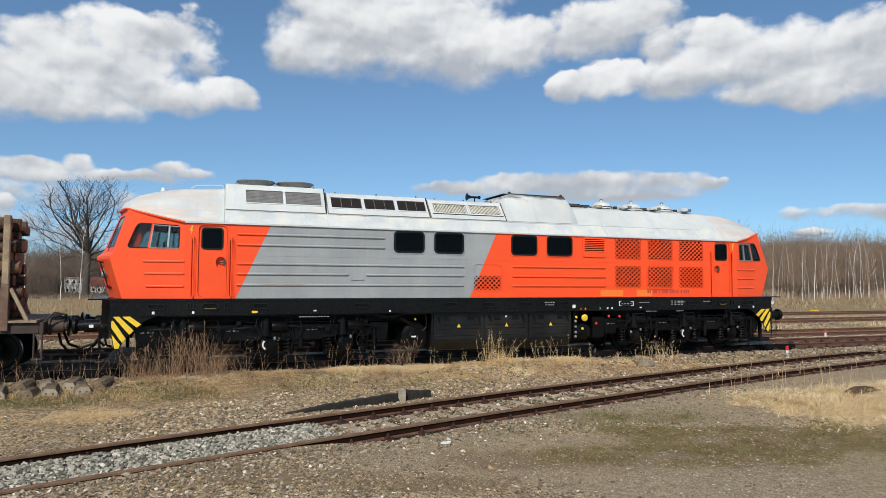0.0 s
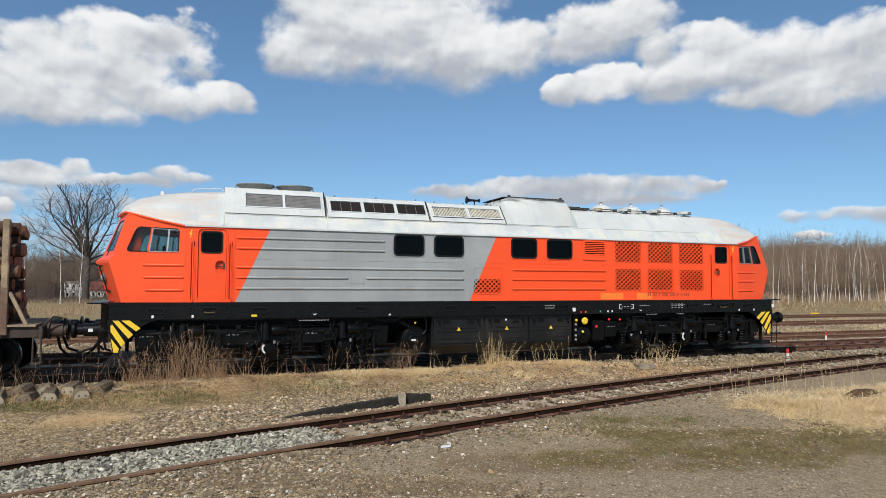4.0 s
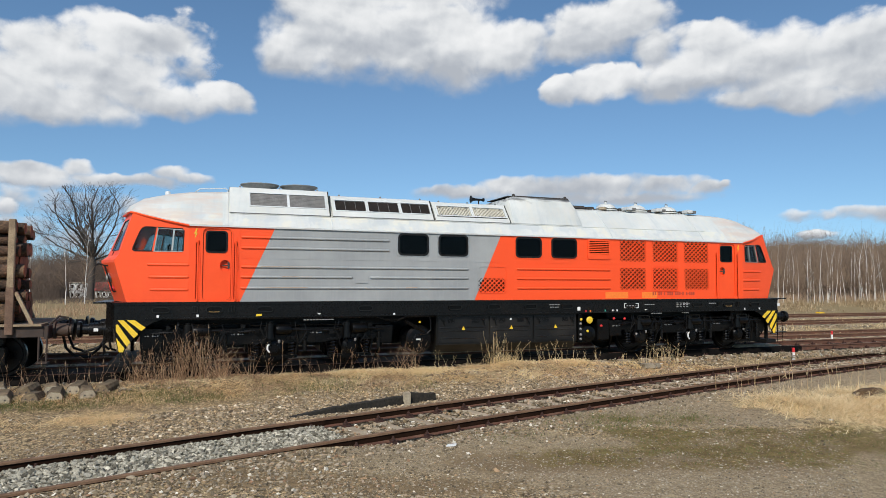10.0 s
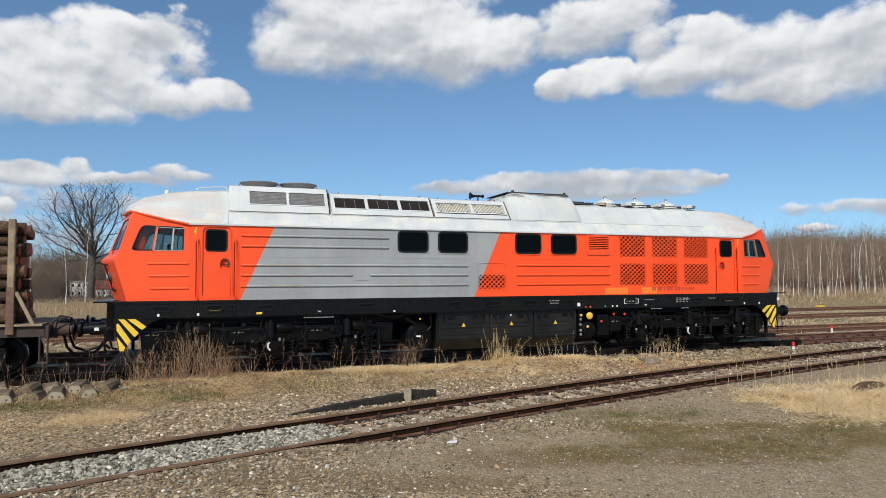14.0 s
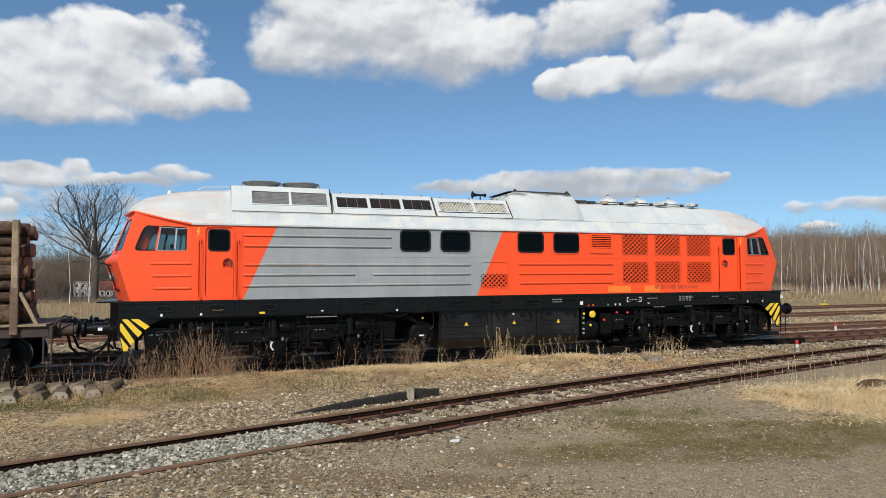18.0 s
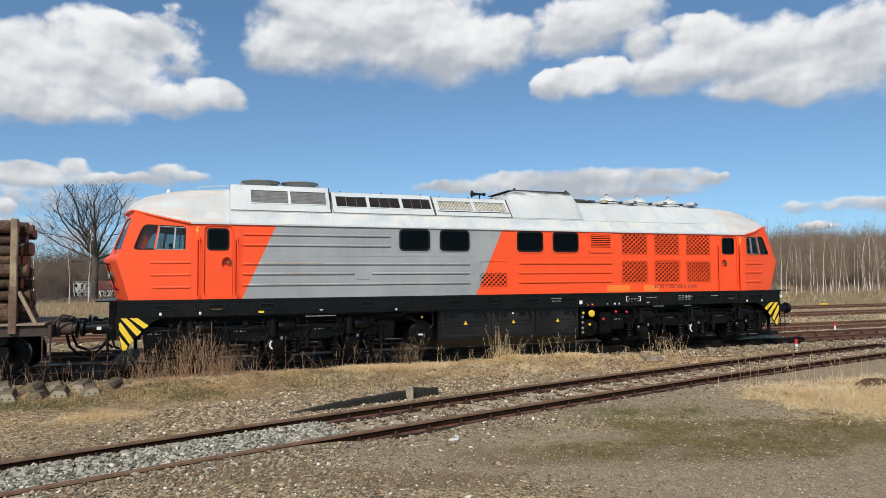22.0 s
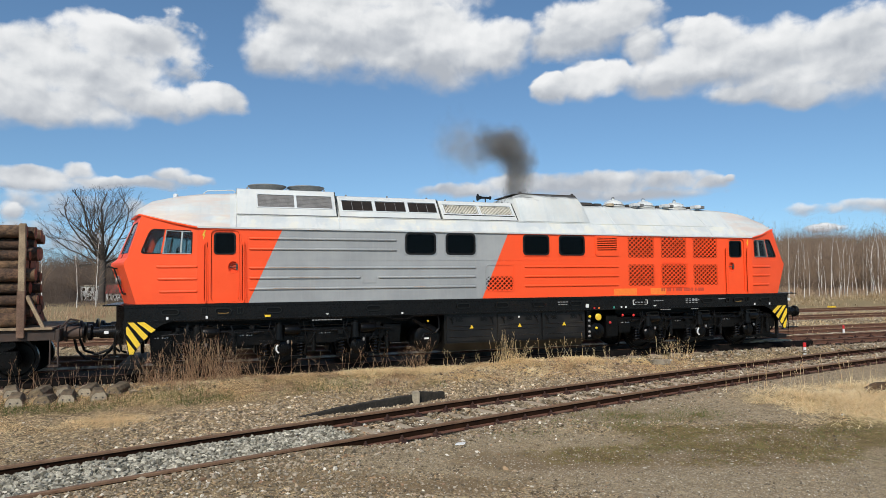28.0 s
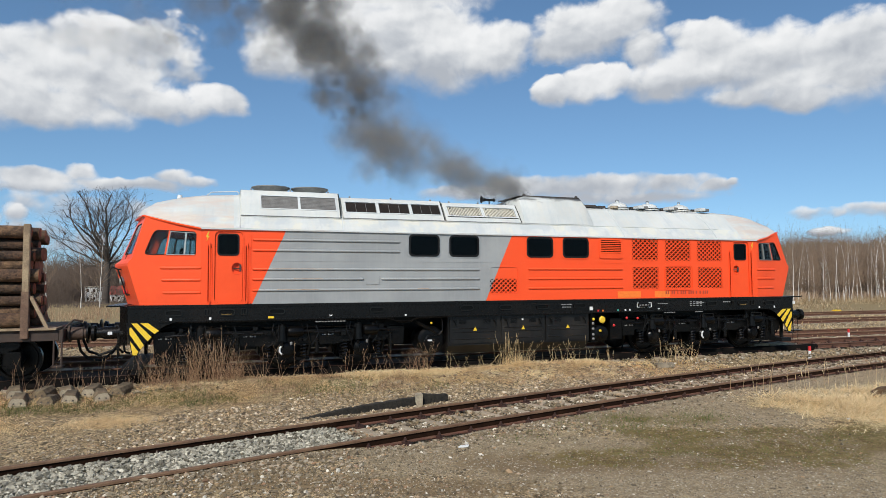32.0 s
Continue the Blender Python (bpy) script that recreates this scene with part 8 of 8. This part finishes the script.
thicket("far_wood", [(-60, -29, 66, 100, 3600, 3.0, 6.5), (-15, -4, 66, 100, 1800, 2.5, 5.5), (-29, -15, 60, 84, 1600, 0.3, 0.9), (-33, -12, 97, 135, 5200, 3.0, 7.0), (-48, -12, 100, 145, 3000, 6.0, 10.0), (-31, -24, 80, 115, 1300, 3.0, 6.0), (-60, -27, 90, 130, 1600, 6.0, 9.0), (-90, -5, 215, 260, 5000, 7.0, 12.0), (-60, -34, 130, 190, 1500, 2.0, 5.0), (-34, -8, 100, 150, 1500, 0.4, 1.1)], shrub_bark, "brown bare undergrowth behind the tracks", 72, 0.03)


def house(x, y, w, d, h, wall, roof_m, label, pitch=0.35, storeys=1):
    t = thing("far_house", label, "house", (x, y, -0.4))
    part("wall", Shape().box(-w / 2, w / 2, -d / 2, d / 2, 0, h), wall, t)
    part("roof", Shape().prism([(-d / 2 - 0.15, h), (d / 2 + 0.15, h), (0, h + d * pitch)], lambda u, v, a: (a, u, v), -w / 2 - 0.15, w / 2 + 0.15), roof_m, t)
    k = max(2, int(w / 0.7))
    tall = h / storeys
    for i in range(k * storeys):
        cx = -w / 2 + w * (i % k + 0.5) / k
        z0, z1 = (i // k) * tall + tall * 0.38, (i // k) * tall + tall * 0.80
        wn = part("window", Shape().plate(rrect(cx - 0.17, cx + 0.17, z0, z1, 0.03, 1), [rrect(cx - 0.13, cx + 0.13, z0 + 0.04, z1 - 0.04, 0.02, 1)], side, -d / 2 - 0.03, -d / 2), white_mark, t)
        part("pane", Shape().box(cx - 0.13, cx + 0.13, -d / 2 - 0.015, -d / 2 - 0.005, z0 + 0.04, z1 - 0.04), dark_glass, wn)


house(-21.0, 88.0, 2.3, 3.0, 2.3, white_mark, pale_concrete, "small white flat-roofed hut behind bare shrubs", 0.05, 2)
house(-17.9, 88.5, 2.2, 3.0, 1.2, white_mark, brick_roof, "low white hut with dull red roof beside the oak", 0.42)
thicket("roadside_shrubs", [(-23.5, -15.0, 78, 86, 210, 2.0, 6.5), (-30, -22, 74, 86, 500, 2.5, 6.0), (-32, -17, 96, 120, 800, 7.5, 11.0)], shrub_bark, "thin bare shrubs before the huts", 74, 0.022)


# ---- clouds ----
def cloud_mat():
    """Heaped cloud far off: crisp sunlit tops and soft grey undersides, painted into its glow."""
    m, n, l, p = material("sunlit_cloud")
    n.remove(p)

    def carried(name, out="Fac"):
        a = n.new("ShaderNodeAttribute")
        a.attribute_name = name
        return a.outputs[out]
    th, lo, co = carried("thickness"), carried("depth_below"), carried("flat", "Vector")
    sh = n.new("ShaderNodeMapping")
    sh.inputs["Location"].default_value = (-14.0, 24.0, 0.0)
    l.new(co, sh.inputs[0])

    def heaped(c):
        a = tex(n, l, "ShaderNodeTexNoise", c, 0.0125, Detail=7.0, Roughness=0.50, Distortion=0.25)
        v = n.new("ShaderNodeTexVoronoi")
        v.feature = "SMOOTH_F1"
        v.inputs["Scale"].default_value, v.inputs["Smoothness"].default_value = 0.026, 0.7
        l.new(c, v.inputs["Vector"])
        return maths(n, l, "ADD", maths(n, l, "SUBTRACT", a.outputs[0], 0.5), maths(n, l, "MULTIPLY", maths(n, l, "SUBTRACT", 0.45, v.outputs["Distance"]), 0.10))
    here, sunward = heaped(co), heaped(sh.outputs[0])
    t = maths(n, l, "ADD", th, maths(n, l, "MULTIPLY", here, 1.35))
    mr = n.new("ShaderNodeMapRange")
    mr.interpolation_type = "SMOOTHSTEP"
    mr.inputs[1].default_value = -0.28
    l.new(t, mr.inputs[0])
    l.new(maths(n, l, "ADD", maths(n, l, "MULTIPLY", lo, 0.85), 0.30), mr.inputs[2])
    # light and shade on each billow, put into the glow's colour
    relief = maths(n, l, "MULTIPLY", maths(n, l, "SUBTRACT", here, sunward), 0.62)
    soft = tex(n, l, "ShaderNodeTexNoise", maths_vec(n, l, co, (0.62, 1.2, 1.0)), 0.0066, Detail=2.0, Roughness=0.45)
    g = maths(n, l, "SUBTRACT", maths(n, l, "ADD", lo, maths(n, l, "MULTIPLY", maths(n, l, "SUBTRACT", soft.outputs[0], 0.48), 1.6)), relief)
    col = ramp(n, l, g, [(0.12, (0.93, 0.94, 0.95)), (0.42, (0.80, 0.82, 0.84)), (0.70, (0.62, 0.65, 0.69)), (1.0, (0.47, 0.505, 0.56))])
    em = n.new("ShaderNodeEmission")
    l.new(col, em.inputs[0])
    em.inputs[1].default_value = 0.95
    tr = n.new("ShaderNodeBsdfTransparent")
    mx = n.new("ShaderNodeMixShader")
    l.new(mr.outputs[0], mx.inputs[0])
    l.new(tr.outputs[0], mx.inputs[1])
    l.new(em.outputs[0], mx.inputs[2])
    l.new(mx.outputs[0], n["Material Output"].inputs[0])
    return m


cloud_surface = cloud_mat()
CLOUD_R = 2500
EYE = (-4.66, -16.0, 2.1)
DRIFT = []


def cloud(seed, turn, thin, grey, blobs):
    """A bank of cloud on a wide drum round the yard. blobs: bearing, height, half width and half height in degrees; turn: degrees by which it drifts."""
    k = radians(1) * CLOUD_R
    blobs = [(az * k, CLOUD_R * math.tan(radians(el)), raz * k, rel * k / math.cos(radians(el)) ** 2) for az, el, raz, rel in blobs]
    x0, x1 = min(b[0] - b[2] for b in blobs), max(b[0] + b[2] for b in blobs)
    z0, z1 = min(b[1] - b[3] for b in blobs), max(b[1] + b[3] for b in blobs)
    mx, mz = (x1 - x0) * 0.10 + 35, (z1 - z0) * 0.16 + 18
    x0, x1, z0, z1 = x0 - mx, x1 + mx, z0 - mz, z1 + mz
    st = max(5.0, (z1 - z0) / 72)
    nx, nz = int((x1 - x0) / st) + 1, int((z1 - z0) / st) + 1
    v, thick, low, uv = [], [], [], []
    small = max(0.2, min(1.0, (z1 - z0) / 350))
    rad = CLOUD_R + seed * 6
    for j in range(nz):
        for i in range(nx):
            x, z = x0 + i * st, z0 + j * st
            w = Vector((x * 0.008 / small, z * 0.010 / small, seed * 7.7))
            dx, dz = 34 * small * noise.fractal(w, 1.0, 2.0, 4), 22 * small * noise.fractal(w + Vector((31, 7, 3)), 1.0, 2.0, 4)
            t, q, s = -1.0, 0.0, 0.0
            for bx, bz, rx, rz in blobs:
                ex, ez = (x + dx - bx) / rx, (z + dz - bz) / rz
                e = 1 - ex * ex - ez * ez
                t = max(t, e)
                wt = 0.004 + max(0.0, e + 0.8) ** 2
                s += wt
                q += wt * (0.5 - 0.55 * max(-1.2, min(1.2, ez)))
            e = min(1.1, t * 1.25)
            e -= max(0.0, 1 - min(i, nx - 1 - i, j, nz - 1 - j) / 4) * 2
            a = x / CLOUD_R
            v.append((rad * math.sin(a), rad * math.cos(a), z))
            uv.append((x, z, seed * 300.0))
            hole = noise.fractal(Vector((x * 0.011, z * 0.014, seed + 40.0)), 1.0, 2.0, 5)
            thick.append(e * (1 - 0.5 * thin) - thin * (0.25 + 0.9 * hole))
            low.append(max(0.0, q / s + grey))
    f = [(j * nx + i, j * nx + i + 1, (j + 1) * nx + i + 1, (j + 1) * nx + i) for j in range(nz - 1) for i in range(nx - 1)]
    me = raw("cloud", v, f, cloud_surface)
    for nm, vals in (("thickness", thick), ("depth_below", low)):
        at = me.attributes.new(nm, "FLOAT", "POINT")
        at.data.foreach_set("value", vals)
    me.attributes.new("flat", "FLOAT_VECTOR", "POINT").data.foreach_set("vector", [c for p in uv for c in p])
    o = tagged(new("cloud", me), "white fair-weather cloud with grey underside", "cloud", "clouds", "structure")
    o.location = EYE
    DRIFT.append((o, turn))


cloud(0, 2.1, 0.12, 0.06, [(-14.9, 14.2, 5.0, 3.1), (-10.4, 16.0, 4.8, 3.4), (-6.5, 16.0, 5.0, 2.8), (-5.6, 19.0, 4.9, 1.9), (-9.2, 13.5, 6.0, 1.5), (-2.6, 14.5, 4.9, 1.5), (1.7, 15.2, 2.9, 1.4), (-11.4, 12.9, 4.3, 1.1), (-20.1, 12.9, 5.4, 3.5)])
cloud(1, 2.4, 0.70, 0.10, [(-1.6, 19.2, 3.4, 2.2), (-0.6, 17.6, 2.4, 1.6)])
cloud(2, 3.1, 0.05, 0.02, [(7.9, 19.3, 3.6, 2.2), (12.3, 20.8, 6.4, 3.6), (18.3, 21.1, 8.1, 4.1), (22.3, 20.0, 5.8, 3.7), (26.6, 20.2, 4.3, 2.3), (11.3, 23.8, 5.4, 2.6), (18.3, 25.8, 9.6, 3.4)])
cloud(3, 2.5, 0.18, 0.08, [(34.1, 21.1, 4.7, 2.6), (37.6, 21.9, 3.4, 2.0), (31.4, 20.3, 2.6, 1.6), (39.2, 19.5, 2.3, 1.7)])
cloud(4, 1.9, 0.08, 0.08, [(40.1, 16.9, 3.5, 1.9), (43.9, 17.9, 4.7, 3.1), (49.0, 16.8, 5.7, 3.2), (54.1, 16.5, 5.0, 3.5), (59.7, 16.0, 5.2, 3.7), (43.2, 19.7, 3.1, 1.6), (46.2, 14.7, 3.3, 0.9), (50.5, 14.3, 4.4, 1.2)])
cloud(5, 2.4, 0.0, -0.12, [(31.3, 16.6, 1.8, 1.3), (34.2, 17.0, 2.8, 1.6), (36.1, 17.2, 2.3, 1.6)])
cloud(6, 1.1, 0.16, 0.26, [(-12.0, 8.2, 4.0, 0.9), (-9.1, 8.8, 1.3, 0.8), (-6.8, 8.1, 3.8, 0.6), (-2.2, 9.0, 2.0, 0.8), (-0.8, 8.7, 2.1, 0.6), (-3.9, 8.2, 3.1, 0.6), (-12.0, 7.6, 3.9, 0.6), (-16.4, 7.6, 2.9, 1.1)])
cloud(7, 0.6, 0.12, 0.36, [(22.3, 8.1, 4.8, 0.8), (27.5, 8.4, 5.4, 1.1), (33.9, 8.4, 5.9, 1.2), (39.2, 8.4, 3.6, 0.9), (42.7, 8.0, 1.9, 0.6), (44.0, 8.3, 0.6, 0.4), (35.5, 7.4, 8.9, 0.8)])
cloud(8, 0.5, 0.55, 0.25, [(49.7, 5.4, 2.6, 0.5), (53.6, 5.4, 2.8, 0.6), (56.0, 5.0, 2.6, 0.6)])
cloud(9, 0.3, 0.2, 0.15, [(50.2, 3.9, 1.4, 0.4)])
cloud(10, 0.6, 0.35, 0.25, [(-13.8, 5.5, 0.9, 0.8), (-16.0, 5.2, 1.6, 1.0)])
cloud(12, 0.5, 0.55, 0.5, [(-12.8, 4.1, 3.2, 0.9), (-9.5, 3.4, 3.6, 0.9), (-16.5, 3.8, 3.0, 1.0)])
cloud(11, 0.5, 0.75, 0.55, [(-10.5, 6.2, 4.5, 1.2), (-5.0, 5.8, 4.0, 1.0)])


# ---- exhaust smoke ----
def smoke_mat(name, dense, col):
    """Soot that thins out towards the rim of each wisp."""
    m, n, l, p = material(name)
    n.remove(p)
    th = n.new("ShaderNodeAttribute")
    th.attribute_name = "thickness"
    co = n.new("ShaderNodeTexCoord").outputs["Object"]
    a = tex(n, l, "ShaderNodeTexNoise", co, 3.2, Detail=5.0, Roughness=0.6)
    t = maths(n, l, "MULTIPLY", th.outputs["Fac"], ramp(n, l, a.outputs[0], [(0.28, 0.25), (0.68, 1.0)]))
    t = maths(n, l, "MULTIPLY", t, dense)
    di, tl = n.new("ShaderNodeBsdfDiffuse"), n.new("ShaderNodeBsdfTranslucent")
    for x in (di, tl):
        x.inputs[0].default_value = (*col, 1)
    both = n.new("ShaderNodeMixShader")
    both.inputs[0].default_value = 0.5
    l.new(di.outputs[0], both.inputs[1])
    l.new(tl.outputs[0], both.inputs[2])
    tr = n.new("ShaderNodeBsdfTransparent")
    mx = n.new("ShaderNodeMixShader")
    l.new(t, mx.inputs[0])
    l.new(tr.outputs[0], mx.inputs[1])
    l.new(both.outputs[0], mx.inputs[2])
    l.new(mx.outputs[0], n["Material Output"].inputs[0])
    return m


smoke_surface = smoke_mat("brown_grey_smoke", 0.19, (0.25, 0.243, 0.230))
thin_smoke = smoke_mat("thin_grey_smoke", 0.105, (0.37, 0.362, 0.345))
haze_smoke = smoke_mat("pale_smoke_haze", 0.055, (0.46, 0.455, 0.44))
smoke = thing("exhaust_smoke", "dark brown-grey diesel smoke rising from the exhaust", "smoke")
smoke.location = (3.86, LOCO_Y, 4.0)


def puff_mesh(seed, r, mat):
    """A few overlapping round wisps, thick in the middle and thin at the rim."""
    rr = random.Random(seed)
    v, f, th = [], [], []
    for k in range(4):
        q = Euler((1.57 + rr.uniform(-0.6, 0.6), rr.uniform(-0.6, 0.6), rr.uniform(-0.5, 0.5))).to_matrix()
        c = Vector((rr.gauss(0, 0.30), rr.gauss(0, 0.30), rr.gauss(0, 0.30))) * r
        rings = ((0.0, 1.0), (0.45, 0.85), (0.8, 0.40), (1.0, 0.0))
        n = 16
        base = len(v)
        v.append(tuple(c))
        th.append(1.0)
        for fr3, d in rings[1:]:
            for i in range(n):
                a = 2 * math.pi * i / n
                w = r * fr3 * (1 + 0.18 * math.sin(a * 3 + seed + k) + 0.10 * math.sin(a * 5 + 2 * k))
                v.append(tuple(c + q @ Vector((w * math.cos(a), w * math.sin(a), 0.15 * r * math.sin(2 * a + k) * fr3))))
                th.append(d)
        for i in range(n):
            j = (i + 1) % n
            f.append((base, base + 1 + i, base + 1 + j))
            for g2 in range(2):
                o2 = base + 1 + g2 * n
                f.append((o2 + i, o2 + n + i, o2 + n + j))
                f.append((o2 + i, o2 + n + j, o2 + j))
    me = raw("smoke_puff", v, f, mat)
    at = me.attributes.new("thickness", "FLOAT", "POINT")
    at.data.foreach_set("value", th)
    me.polygons.foreach_set("use_smooth", [True] * len(f))
    return me


PUFFS = [puff_mesh(i, r, smoke_surface) for i, r in enumerate((0.17, 0.22, 0.28, 0.34, 0.42, 0.50))]
THIN = [puff_mesh(i + 9, r, thin_smoke) for i, r in enumerate((0.18, 0.24, 0.30, 0.36, 0.44, 0.54))]
HAZE = [puff_mesh(i + 19, r, haze_smoke) for i, r in enumerate((0.22, 0.28, 0.34, 0.42, 0.50, 0.58))]
scene.cycles.transparent_max_bounces = 160
RS = random.Random(3)
STEPS = [27.0, 27.35, 27.5, 28.3, 29.0, 29.6, 30.3, 31.0, 32.0]


def at_time(values, t):
    return float(np.interp(t, STEPS, values))


def puff_rows(te, spread, kick):
    """Blown out upwards, slowed by the air and carried along by the wind."""
    v0, w = at_time([2.2, 2.6, 4.2, 2.9, 2.1, 1.4, 1.1, 0.9, 0.9], te), at_time([0.5, 0.5, 0.62, 0.7, 0.5, 0.2, 0.2, 0.2, 0.2], te)
    u, lag = at_time([2.2, 2.2, 1.95, 1.75, 1.8, 1.9, 2.0, 2.0, 2.0], te), at_time([0.1, 0.1, 0.2, 0.3, 0.15, 0.08, 0.05, 0.05, 0.05], te)
    rows = [(0.0, pose(0, 0, 0))]
    if te > 0.1:
        rows.append((te, pose(0, 0, 0)))
    t = te + 0.12
    while t < 32.4:
        tau = t - te
        k = 0.07 + 0.42 * tau ** 0.8
        x = -u * (tau - lag * (1 - math.exp(-tau / lag))) + spread.x * k
        z = 0.62 * min(1.0, tau / 0.12) + w * tau + (v0 - w) * 0.8 * (1 - math.exp(-tau / 0.8)) + spread.z * k * 0.9
        if tau < 0.5:
            z = max(z, 0.62 * min(1.0, tau / 0.12))
        rows.append((t, pose(x, spread.y * k * 0.8, z, 0, kick * tau, 0)))
        t += 0.4
    return rows


PUFF_ROWS = []
te = 27.02
while te < 32.0:
    rate = at_time([70, 70, 105, 120, 105, 78, 70, 66, 66], te)
    g = RS.gauss
    drift = Vector([noise.noise(Vector((te * 2.0, k * 9.1, 2.0))) * 1.1 for k in range(3)])
    own = Vector((g(0, 1), g(0, 1), g(0, 1))).normalized() * RS.random() ** 0.45 * 1.35
    o = part("smoke_puff", (HAZE if te < 27.40 else PUFFS if te < 28.7 + 1.2 * RS.random() else THIN)[min(5, int(RS.random() * 6.0))], None, smoke)
    PUFF_ROWS.append((o, puff_rows(te, own * 0.86 + drift * 0.65, RS.uniform(-40, 40))))
    te += 1.0 / rate


def motions():
    """The clouds drift with the wind; the smoke leaves the exhaust and blows away."""
    for o, turn in DRIFT:
        walk(o, [(0.0, pose(*EYE)), (32.0, pose(*EYE, 0, 0, turn))])
    for o, rows in PUFF_ROWS:
        walk(o, rows)


motions()
